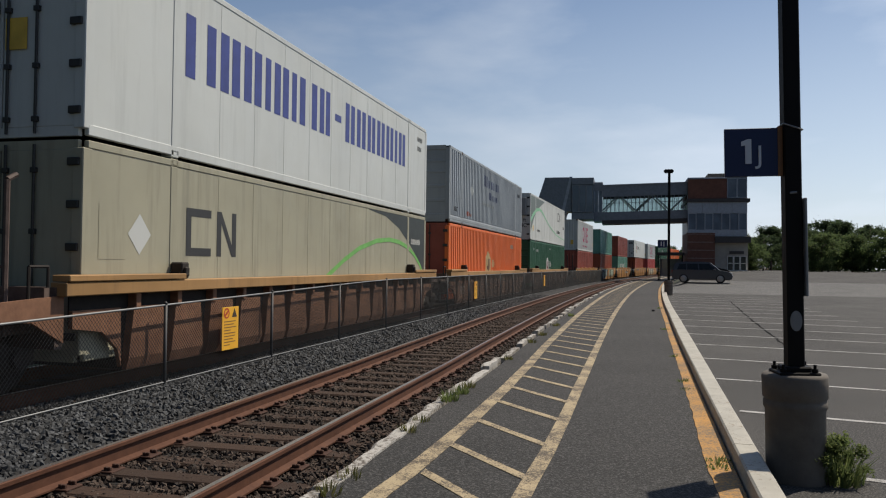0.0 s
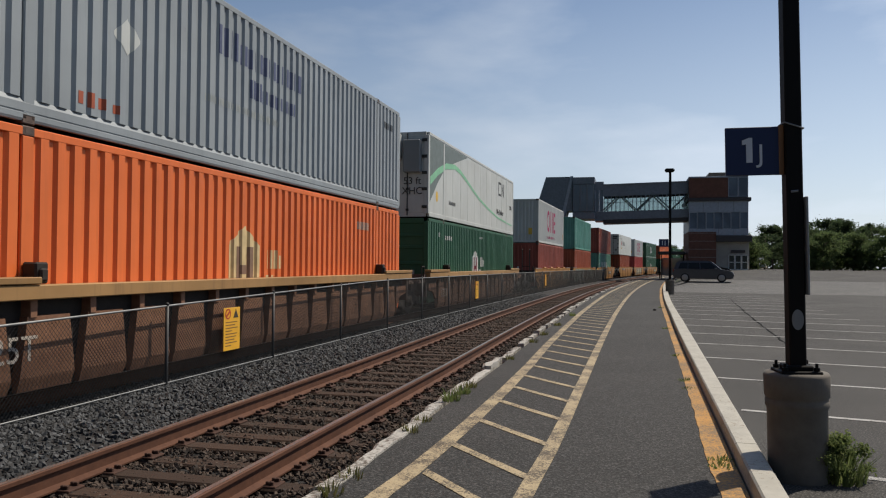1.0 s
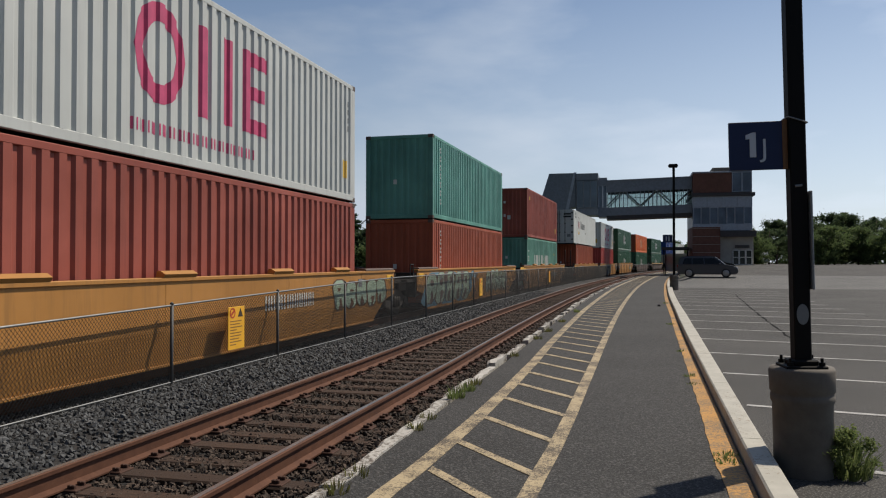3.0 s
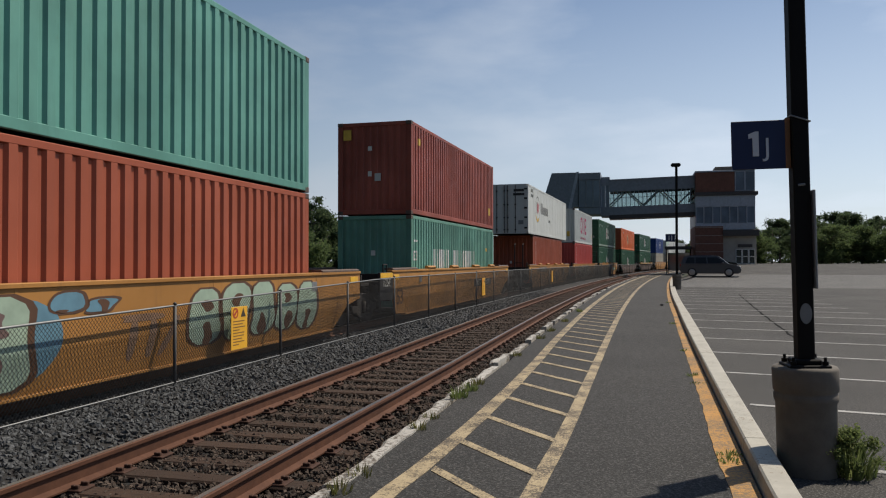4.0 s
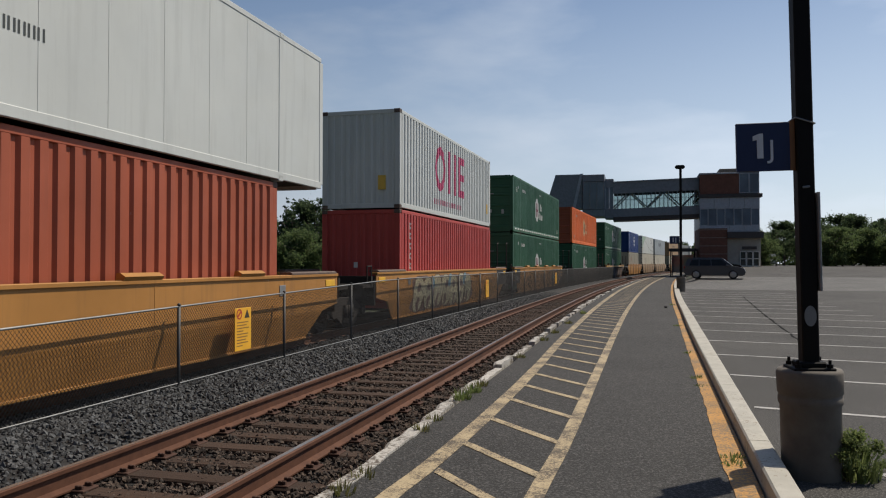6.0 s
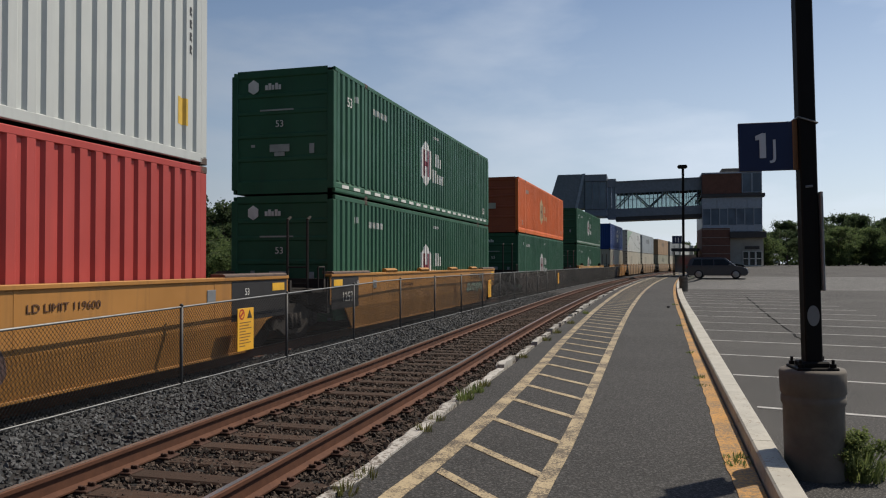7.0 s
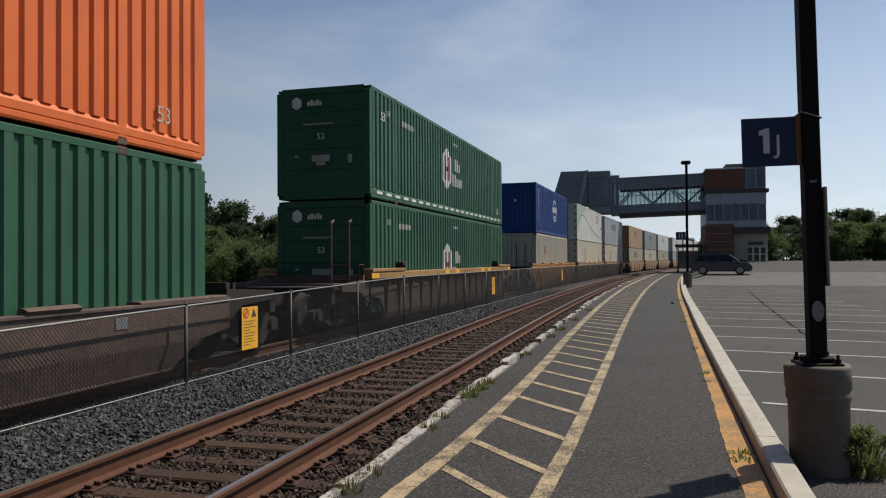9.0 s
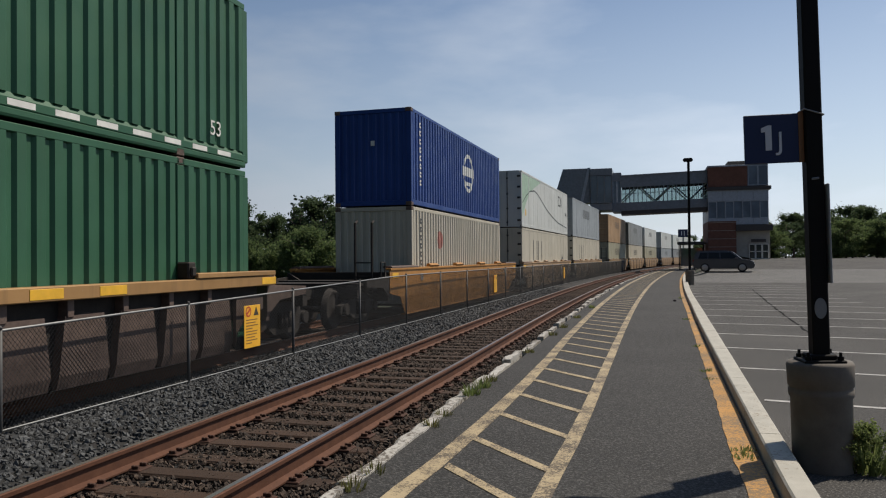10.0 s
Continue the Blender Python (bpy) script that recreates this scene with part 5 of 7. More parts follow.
        if posts or (far and far_end) or (not far and near_end):
            place("ladder", cache["ladder"], UNDER if style == "smooth" else W_BROWN, e)
    bogie(root, -9.62 if not near_end else -9.75)
    if far_end:
        bogie(root, 9.75)
    if style == "smooth" and squat == 1.0:
        for y in (-8.15, 8.15):
            bm = bmesh.new()
            soft_cube(bm, 1.443, 1.452, y - 0.24, y + 0.24, 1.13, 1.27, 0.003)
            part("placard", bm, GUARD, root, "yellow warning placard")
    return root


def side_bars(root, y, z, size, widths, mat, x=1.447, gap=0.16, back=None):
    """Stencilled marks on a car side as plain bars, on a dark panel where given."""
    if back:
        total = sum(widths) * size + gap * size * len(widths)
        bm = bmesh.new()
        cube(bm, x - 0.004, x, y - 0.12, y + total + 0.05, z - 0.07, z + size + 0.07)
        part("number_panel", bm, back, root)
    bm = bmesh.new()
    for y0, y1, l0, h0, l1, h1 in word(y, z, size, widths, gap):
        bm.faces.new([bm.verts.new(v) for v in ((x + 0.003, y0, l0), (x + 0.003, y1, l1), (x + 0.003, y1, h1), (x + 0.003, y0, h0))])
    part("number_mark", bm, mat, root)


def side_words(root, text, y, z, size, mat, x=1.449, wide=1.0):
    m = SIDE.copy()
    m.translation = (x, y, z)
    m = m @ Matrix.Diagonal((wide, 1, 1, 1))
    letters("stencil", text, size, mat, root, m, depth=0.002)


def spray(root, name, mat, y, z0, z1, half, lean, lift, seed, swell=0.14):
    """A sprayed rounded shape that follows the fold of the car side."""
    r = random.Random(seed)
    p, q = r.uniform(0, 6.28), r.uniform(0, 6.28)
    zs = sorted([z0 + (z1 - z0) * k / 12 for k in range(13)] + ([0.62] if z0 < 0.62 < z1 else []))
    bm = bmesh.new()
    rows = []
    for z in zs:
        f = (z - z0) / (z1 - z0)
        w = half * max(0.25, (1 - abs(2 * f - 1) ** 7)) ** 0.6
        c = y + lean * (f - 0.5)
        a = c - w * (1 + swell * math.sin(5.0 * f + p))
        b = c + w * (1 + swell * math.sin(5.0 * f + q))
        x = 1.44 - 0.18 * max(0.0, 0.62 - z) + lift
        rows.append([bm.verts.new((x, a, z)), bm.verts.new((x, b, z))])
    for a, b in zip(rows, rows[1:]):
        bm.faces.new((a[0], a[1], b[1], b[0]))
    part(name, bm, mat, root)


def scrawl(root, y, z, w, h, mat, seed, ground=None, accent=None, size=0.85):
    """Sprayed bubble shapes with dark outlines, counters and highlights."""
    r = random.Random(seed)
    z1 = min(1.33, z + h)
    if ground is not None:
        n = max(2, int(w / 1.5))
        for k in range(n):
            spray(root, "spray_ground", ground, y + w * (k + 0.5) / n, z, z1 - 0.05, w / n * 0.62, 0.1, 0.0035 + 0.0003 * k, r.random())
    n = max(2, int(w / size))
    for k in range(n):
        c = y + w * (k + 0.5) / n
        half = w / n * 0.47
        a, b = z + r.uniform(0.02, 0.12), z1 - r.uniform(0.0, 0.12)
        lean, s = r.uniform(-0.14, 0.14), r.random()
        spray(root, "spray_outline", M_GRAF3 if mat != M_GRAF3 else M_BLACK, c + 0.02, a - 0.03, b + 0.0, half * 1.12, lean, 0.0060, s)
        spray(root, "spray_fill", mat, c, a, b - 0.03, half * 0.93, lean, 0.0085, s)
        m = (a + b) / 2
        dark = M_GRAF5 if ground is not None else M_GRAF3
        if r.random() < 0.7:
            spray(root, "spray_counter", dark, c + r.uniform(-0.04, 0.08), m + 0.06, b - 0.2, half * 0.30, lean * 0.4, 0.0105, r.random(), 0.4)
        spray(root, "spray_counter", dark, c + r.uniform(-0.10, 0.10), a - 0.01, m - 0.1, half * 0.28, -lean * 0.5, 0.0105, r.random(), 0.4)
        if accent is not None and k % 2:
            spray(root, "spray_accent", accent, c + half, m + 0.1, b, half * 0.35, 0.1, 0.0120, r.random(), 0.4)


def number_strip(root, text, y0, y1, z0, z1):
    """White stencilled mark on a black panel."""
    bm = bmesh.new()
    cube(bm, 1.438, 1.4445, y0, y1, z0, z1)
    part("number_panel", bm, BLACKPANEL, root)
    side_words(root, text, (y0 + y1) / 2, (z0 + z1) / 2, (z1 - z0) * 1.05, M_WHITE, 1.4465, (y1 - y0) / (z1 - z0) / 7.6)


def black_panel(root, y0, y1, z0=0.30, z1=1.33):
    bm = bmesh.new()
    cube(bm, 1.436, 1.4455, y0, y1, z0, z1)
    part("stencil_panel", bm, BLACKPANEL, root)


RIBBED = "rust brown ribbed well car with an ochre top sill"
GOLD = "dusty golden smooth-sided well car"
train = []       # (thing, where its middle is at the start)


def couple(s0, car, top, low, floor=FLOOR):
    train.append((car, s0, 0.0))
    train.append((low, s0, floor))
    train.append((top, s0, floor + STACK))


# first set: three ribbed rust brown wells
c = well_car("ribbed", W_RUST, W_SILL, RIBBED, True, False)
couple(16.2, c, box_maritime(), box_cream())
c = well_car("ribbed", W_RUST, W_SILL, RIBBED, False, False)
side_words(c, "125T", -6.5, 0.62, 0.42, M_GRAF2, 1.443)
couple(35.3, c, box_grey(), box_orange(True))
c = well_car("ribbed", W_RUST, W_SILL, RIBBED, False, True)
side_words(c, "125T", -6.5, 0.62, 0.42, M_GRAF2, 1.443)
couple(54.4, c, box_swoosh(), box_green(True))

# second set: golden wells
c = well_car("smooth", W_YELLOW, W_YELLOW, GOLD + " sprayed with pale green paint", True, False)
side_words(c, "53", -6.4, 0.62, 0.62, M_GRAF3)
side_bars(c, 1.0, 0.72, 0.28, (0.6,) * 4 + (0.0,) + (0.6,) * 6, M_WHITE)
scrawl(c, 4.2, 0.5, 3.6, 0.8, M_GRAF, 3, size=0.7)
couple(77.6, c, box_one(P_PALEGREY), box_iso("brown red corrugated container with pale stencils", P_MAROON, False), 0.19)
c = well_car("smooth", W_YELLOW, W_YELLOW, GOLD + " sprayed with pale green paint", False, False, tabs=False)
scrawl(c, -7.6, 0.16, 5.9, 1.17, M_GRAF, 5, M_GRAF4, M_GRAF5, 1.15)
scrawl(c, -1.5, 0.92, 1.15, 0.38, M_GRAF4, 15, size=0.4)
for k in range(3):
    spray(c, "spray_stroke", M_BROWN, 0.0 + 0.42 * k, 0.30, 0.85, 0.08, 0.05 if k < 2 else 0.4, 0.004, 20 + k)
spray(c, "spray_stroke", M_BROWN, 0.2, 0.82, 0.92, 0.45, 0.0, 0.0045, 25)
scrawl(c, 1.3, 0.24, 4.7, 1.1, M_GRAF, 6, size=0.94)
couple(96.8, c, box_iso("teal corrugated container with upright white lettering", P_TEAL, True), box_iso("oxide red corrugated container with upright white lettering", P_RED), 0.19)
c = well_car("smooth", W_YELLOW, W_YELLOW, GOLD + " with a black stencil panel", False, True, False, True)
bm = bmesh.new()
soft_cube(bm, 1.375, 1.4455, -9.45, -8.42, 0.60, 1.34, 0.006)
part("stencil_panel", bm, BLACKPANEL, c)
bm = bmesh.new()
cube(bm, 1.446, 1.451, -9.42, -8.45, 1.20, 1.33)
part("placard", bm, GUARD, c, "yellow warning strip")
side_words(c, "125T", -8.93, 1.06, 0.30, M_WHITE, 1.449)
bm = bmesh.new()
extrude_poly(bm, [(-8.40, 0.76), (-8.15, 0.18), (-7.15, 0.14), (-7.72, 0.66)], "x", 1.38, 1.437)
part("end_gusset", bm, W_YELLOW, c)
side_words(c, "53", -7.85, 0.62, 0.60, M_GRAF3)
number_strip(c, "DTTX 732320", 1.29, 4.47, 0.625, 0.93)
couple(116.15, c, box_maroon(), box_china(), 0.17)

# third set: golden wells
c = well_car("smooth", W_YELLOW, W_YELLOW, GOLD, True, False, True)
number_strip(c, "DTTX 795003", -5.32, -2.28, 0.98, 1.26)
couple(139.2, c, box_kleysen(), box_iso("oxide red corrugated container below a longer white one", P_RED))
c = well_car("smooth", W_YELLOW, W_YELLOW, GOLD + " sprayed with brown and cream paint", False, False, tabs=False)
black_panel(c, 6.5, 8.5, 0.66, 1.33)
side_words(c, "53", 7.0, 1.14, 0.16, M_WHITE)
scrawl(c, -5.5, 0.16, 7.1, 1.14, M_GRAF6, 9, M_GRAF5, M_GRAF4, 0.95)
side_words(c, "LD LIMIT 119600", 2.75, 1.12, 0.14, M_GRAF3, wide=1.2)
couple(158.7, c, box_one(P_WHITE), box_iso("rose red corrugated container", P_BRIGHTRED))
c = well_car("smooth", W_YELLOW, W_YELLOW, GOLD + " with a black stencil panel", False, True, True)
black_panel(c, -8.5, -6.95, 0.62, 1.33)
side_words(c, "125T", -7.6, 0.86, 0.32, M_WHITE)
side_words(c, "53", -7.0, 1.16, 0.16, M_WHITE)
side_words(c, "LD LIMIT 119600", -3.4, 1.04, 0.14, M_GRAF3, wide=1.2)
side_words(c, "53", 1.9, 0.75, 0.36, M_GRAF3)
side_words(c, "DTTX 795003", 5.4, 1.14, 0.30, M_BLACK, wide=1.35)
scrawl(c, 3.6, 0.5, 2.6, 0.5, M_GRAF, 12, size=0.6)
couple(177.7, c, box_green(False), box_green(True))

# single cars
c = well_car("smooth", W_BROWN, W_BROWN, "dark brown smooth-sided well car with low sides", True, True, squat=0.76)
side_words(c, "FEC 72004", -3.2, 0.86, 0.26, M_GRAF2, 1.445, 1.3)
side_words(c, "53", -5.4, 0.75, 0.28, M_GRAF2)
couple(200.5, c, box_orange(False), box_green(True))
c = well_car("ribbed", W_BROWN, W_SILL, "dark brown ribbed well car with an ochre top sill", True, True)
for y in (-8.35, -1.9, -0.6, 3.2, 4.3, 8.35):
    bm = bmesh.new()
    soft_cube(bm, 1.538, 1.546, y - 0.25, y + 0.25, 1.215, 1.335, 0.003)
    part("placard", bm, GUARD, c, "yellow reflective plate")
couple(223.75, c, box_green(False), box_green(True))

# fourth set and the far end of the train
c = well_car("smooth", W_YELLOW, W_YELLOW, GOLD, True, False)
couple(247.1, c, box_blue(), box_beige())
c = well_car("smooth", P_TAN, P_TAN, "dusty brown smooth-sided well car", False, False)
couple(266.0, c, box_swoosh(True), box_logo_grey())
c = well_car("smooth", P_TAN, P_TAN, "dusty brown smooth-sided well car", False, True)
couple(284.6, c, box_far("grey smooth-sided container with dark bars", P_GREY, "flat", M_BLACK), box_logo_grey())
FAR = ((307.8, P_TAN, P_CREAM), (326.9, P_DARKGREY, P_BEIGE), (346.0, P_PALEGREY, P_CREAM), (369.2, P_PALEGREY, P_GREY), (388.3, P_WHITE, P_DARKGREY), (407.4, P_PALEGREY, P_CREAM))
for k, (s0, a, b) in enumerate(FAR):
    c = well_car("smooth", P_TAN, P_TAN, "dusty brown smooth-sided well car", k % 3 == 0, k % 3 == 2)
    couple(s0, c, box_far("dull pale smooth-sided container", a), box_far("dull pale lower container", b))


# ---- lamp posts, station building, footbridge, vehicles, trees ----
def lamp_base(root, h=0.82, r=0.235):
    bm = bmesh.new()
    lathe(bm, [(r * 0.93, -0.25), (r * 0.93, 0.02), (r * 0.93, h * 0.66), (r * 0.985, h * 0.69), (r * 0.985, h * 0.745), (r * 0.94, h * 0.76), (r, h * 0.78), (r * 1.02, h * 0.97), (r * 0.97, h), (0.02, h)], 40)
    part("concrete_base", bm, CONCRETE, root, "cast concrete footing with a banded top")


def build_lamp_near():
    root = tagged(new("street_lamp"), "black square lamp post on a round concrete footing", "lamp post", "lamp posts")
    lamp_base(root)
    bm = bmesh.new()
    soft_cube(bm, -0.062, 0.062, -0.062, 0.062, 0.86, 7.6, 0.008)
    pole = part("pole", bm, POLE, root)
    bm = bmesh.new()
    soft_cube(bm, -0.15, 0.15, -0.15, 0.15, 0.815, 0.84, 0.006)
    soft_cube(bm, -0.10, 0.10, -0.10, 0.10, 0.835, 0.88, 0.01)
    plate_ = part("base_plate", bm, POLE, root)
    for x in (-0.115, 0.115):
        for y in (-0.115, 0.115):
            bm = bmesh.new()
            rod(bm, (x, y, 0.82), (x, y, 0.90), 0.012, n=6)
            rod(bm, (x, y, 0.842), (x, y, 0.868), 0.024, n=6)
            part("anchor_bolt", bm, POLE, plate_)
    bm = bmesh.new()
    soft_cube(bm, -0.34, 0.34, -0.16, 0.16, 7.58, 7.70, 0.03)
    part("lamp_head", bm, POLE, root)
    bm = bmesh.new()
    rod(bm, (0, -0.0635, 1.23), (0, -0.068, 1.23), 0.044, n=20)
    for v in bm.verts:
        v.co.z = 1.23 + (v.co.z - 1.23) * 1.8
    part("cover_plate", bm, GREYSTEEL, pole, "grey oval access cover")
    bm = bmesh.new()
    rod(bm, (-0.03, -0.066, 2.22), (0.02, -0.066, 2.225), 0.010, n=6)
    part("clip", bm, GREYSTEEL, pole)
    root.matrix_basis = Matrix.Translation((1.288, 6.42, 0.0)) @ Matrix.Rotation(radians(-1.05), 4, "Y") @ Matrix.Rotation(radians(6), 4, "Z")
    # platform letter sign clamped to the post
    sign = tagged(new("platform_sign"), "navy platform sign with white letters clamped to the post", "sign")
    bm = bmesh.new()
    soft_cube(bm, -0.50, -0.065, -0.012, 0.012, 2.36, 2.74, 0.004)
    part("sign_board", bm, NAVY, sign)
    bm = bmesh.new()
    soft_cube(bm, -0.10, -0.062, -0.02, 0.02, 2.36, 2.75, 0.004)
    part("sign_edge", bm, SIGNEDGE, sign)
    bm = bmesh.new()
    for a, b in (((-0.07, -0.07, 2.76), (0.07, -0.07, 2.71)), ((0.07, -0.07, 2.71), (0.07, 0.07, 2.71)), ((-0.07, 0.07, 2.76), (0.07, 0.07, 2.71)), ((-0.07, -0.07, 2.76), (-0.07, 0.07, 2.76))):
        rod(bm, a, b, 0.006, n=6)
    part("clamp_band", bm, GREYSTEEL, sign)
    bm = bmesh.new()
    extrude_poly(bm, [(-0.345, 2.46), (-0.298, 2.46), (-0.298, 2.655), (-0.325, 2.655), (-0.375, 2.635), (-0.375, 2.60), (-0.345, 2.605)], "y", -0.017, -0.011)
    part("sign_digit", bm, SIGNWHITE, sign)
    m = END.copy()
    m.translation = (-0.235, -0.014, 2.525)
    letters("sign_letter", "J", 0.20, SIGNWHITE, sign, m)
    sign.matrix_basis = root.matrix_basis
    # a second board seen nearly edge-on, on the far side of the post
    board = tagged(new("notice_board"), "grey metal notice board seen edge-on behind the post", "sign")
    bm = bmesh.new()
    soft_cube(bm, 0.070, 0.088, -0.09, 0.30, 1.42, 2.18, 0.004)
    part("panel", bm, GREYSTEEL, board)
    bm = bmesh.new()
    cube(bm, 0.05, 0.07, 0.02, 0.06, 1.5, 1.54)
    cube(bm, 0.05, 0.07, 0.02, 0.06, 2.05, 2.09)
    part("bracket", bm, POLE, board)
    board.matrix_basis = root.matrix_basis


def build_lamp_far(d, s, z=0.0, sign=True, h=8.0):
    root = tagged(new("street_lamp"), "tall black lamp post on a concrete footing", "lamp post", "lamp posts")
    lamp_base(root, 0.85, 0.26)
    bm = bmesh.new()
    soft_cube(bm, -0.07, 0.07, -0.07, 0.07, 0.84, h, 0.01)
    part("pole", bm, POLE, root)
    bm = bmesh.new()
    soft_cube(bm, -0.30, 0.24, -0.2, 0.2, h - 0.02, h + 0.18, 0.05, 2)
    part("lamp_head", bm, POLE, root)
    bm = bmesh.new()
    soft_cube(bm, -0.2, 0.2, -0.2, 0.2, 0.84, 0.88, 0.01)
    part("base_plate", bm, POLE, root)
    root.matrix_basis = Matrix.Translation(at(d, s, z))
    if sign:
        sg = tagged(new("platform_sign"), "small navy platform sign on a lamp post", "sign")
        bm = bmesh.new()
        soft_cube(bm, -0.62, -0.08, -0.015, 0.015, 2.75, 3.2, 0.004)
        part("sign_board", bm, NAVY, sg)
        bm = bmesh.new()
        cube(bm, -0.45, -0.40, -0.02, -0.015, 2.85, 3.1)
        cube(bm, -0.30, -0.25, -0.02, -0.015, 2.82, 3.1)
        part("printing", bm, SIGNWHITE, sg)
        sg.matrix_basis = root.matrix_basis.copy()


build_lamp_near()
build_lamp_far(1.38, 45.9, h=7.1)


BRICK = stony("brown brick", (0.17, 0.075, 0.052), 0.25, 3.0, 0.3)
PANEL = plain("pale grey wall panel", (0.36, 0.40, 0.46), 0.5, 0.1)
PANELDARK = plain("mid grey cladding", (0.20, 0.225, 0.26), 0.5, 0.2)
ROOFEDGE = plain("dark roof edge", (0.055, 0.05, 0.05), 0.6)
STONEWALL = stony("light stone wall", (0.40, 0.38, 0.34), 0.12, 2.0, 0.2)
GLASS = window_glass("blue grey window glass", (0.10, 0.135, 0.18))
DARKGLASS = window_glass("dark door glass", (0.03, 0.035, 0.04))
WHITEFRAME = plain("white painted frame", (0.62, 0.62, 0.60), 0.5)
THROUGH = clear_glass("bridge glass", (0.52, 0.60, 0.60))


def window(root, x, z, w, h, y, frame_mat, glass, bars=0):
    """A framed pane set 6 cm into its opening, facing the camera."""
    bm = bmesh.new()
    t = 0.07
    cube(bm, x, x + w, y - 0.03, y + 0.06, z, z + t)
    cube(bm, x, x + w, y - 0.03, y + 0.06, z + h - t, z + h)
    cube(bm, x, x + t, y - 0.03, y + 0.06, z + t, z + h - t)
    cube(bm, x + w - t, x + w, y - 0.03, y + 0.06, z + t, z + h - t)
    f = part("window", bm, frame_mat, root)
    bm = bmesh.new()
    cube(bm, x + t, x + w - t, y + 0.02, y + 0.035, z + t, z + h - t)
    part("pane", bm, glass, f)


def build_station():
    """Lift and stair tower of the footbridge."""
    root = tagged(new("station_building"), "three-storey station tower in brown brick, grey panels and glass", "building")
    y0, y1 = 94.5, 104.0
    bm = bmesh.new()
    cube(bm, 7.0, 13.75, y0 + 0.4, y1, 1.0, 5.35)
    part("ground_floor_wall", bm, STONEWALL, root)
    bm = bmesh.new()
    soft_cube(bm, 6.95, 10.05, y0 - 0.1, y1 - 1, 0.9, 5.75, 0.03)
    part("brick_wall", bm, BRICK, root, "brown brick stair core")
    for k in range(5):
        bm = bmesh.new()
        cube(bm, 6.94, 10.06, y0 - 0.115, y0 - 0.101, 1.75 + k * 0.95, 1.79 + k * 0.95)
        part("brick_band", bm, STONEWALL, root)
    bm = bmesh.new()
    soft_cube(bm, 6.93, 10.1, y0 - 0.14, y0 + 0.2, 5.72, 5.86, 0.02)
    part("coping", bm, PANEL, root)
    bm = bmesh.new()
    soft_cube(bm, 10.02, 14.0, y0 - 0.3, y0 + 0.5, 4.55, 5.30, 0.03)
    part("canopy", bm, ROOFEDGE, root)
    for z0, z1, mat, name in ((5.3, 6.05, PANEL, "lower_panel"), (8.05, 9.35, PANEL, "upper_panel")):
        for k in range(4):
            bm = bmesh.new()
            x = 6.98 + k * 1.66
            soft_cube(bm, x, x + 1.645, y0, y0 + 0.5, z0, z1, 0.012)
            part(name, bm, mat, root)
    bm = bmesh.new()
    cube(bm, 7.0, 13.6, y0 + 0.12, y1, 5.3, 9.3)
    part("middle_storey", bm, PANELDARK, root)
    for k in range(7):
        window(root, 7.02 + k * 0.94, 6.05, 0.93, 2.0, y0 + 0.05, PANELDARK if k % 2 else PANEL, GLASS)
    bm = bmesh.new()
    soft_cube(bm, 6.85, 13.9, y0 - 0.2, y1 + 0.1, 9.33, 9.75, 0.03)
    part("ledge", bm, ROOFEDGE, root)
    bm = bmesh.new()
    soft_cube(bm, 7.0, 11.35, y0, y1, 9.75, 12.1, 0.03)
    part("brick_storey", bm, BRICK, root, "brown brick upper storey")
    bm = bmesh.new()
    soft_cube(bm, 6.95, 11.4, y0 - 0.06, y1 + 0.05, 12.1, 12.28, 0.02)
    part("roof_edge", bm, PANEL, root)
    bm = bmesh.new()
    cube(bm, 11.36, 13.6, y0 + 0.15, y1 - 1, 9.75, 12.35)
    part("glazed_corner", bm, PANELDARK, root)
    for k in range(2):
        window(root, 11.4 + k * 1.1, 9.85, 1.08, 2.3, y0 + 0.05, PANEL, GLASS)
    bm = bmesh.new()
    soft_cube(bm, 11.3, 13.7, y0, y1 - 1, 12.35, 12.5, 0.02)
    part("roof_edge", bm, PANEL, root)
    bm = bmesh.new()
    soft_cube(bm, 9.4, 11.6, y0 + 2, y0 + 5, 12.2, 12.95, 0.04)
    part("roof_plant", bm, CONCRETE, root)
    # entrance with three glazed leaves under a name panel
    for k in range(3):
        bm = bmesh.new()
        x = 11.45 + k * 0.72
        for a in ((x, x + 0.70, 1.25, 1.35), (x, x + 0.70, 2.95, 3.05), (x, x + 0.70, 2.12, 2.2), (x, x + 0.08, 1.25, 3.05), (x + 0.62, x + 0.70, 1.25, 3.05)):
            cube(bm, a[0], a[1], y0 + 0.28, y0 + 0.40, a[2], a[3])
        d = part("entrance_door", bm, WHITEFRAME, root)
        bm = bmesh.new()
        cube(bm, x + 0.08, x + 0.62, y0 + 0.33, y0 + 0.35, 1.35, 2.95)
        part("pane", bm, DARKGLASS, d)
    bm = bmesh.new()
    cube(bm, 11.7, 13.3, y0 + 0.30, y0 + 0.39, 3.25, 3.6)
    part("name_panel", bm, ROOFEDGE, root)
    bm = bmesh.new()
    cube(bm, 6.5, 16.5, y0 - 0.9, y0 + 1, 0.95, 1.27)
    part("forecourt_slab", bm, KERB, root)
    # platform shelter roof beyond the tower's near corner
    sh = tagged(new("platform_shelter"), "dark flat-roofed platform shelter beside the tower", "shelter")
    bm = bmesh.new()
    soft_cube(bm, -0.1, 3.0, -2.0, 2.0, 3.0, 3.35, 0.05)
    part("roof", bm, ROOFEDGE, sh)
    for x in (0.1, 2.8):
        for y in (-1.7, 1.7):
            bm = bmesh.new()
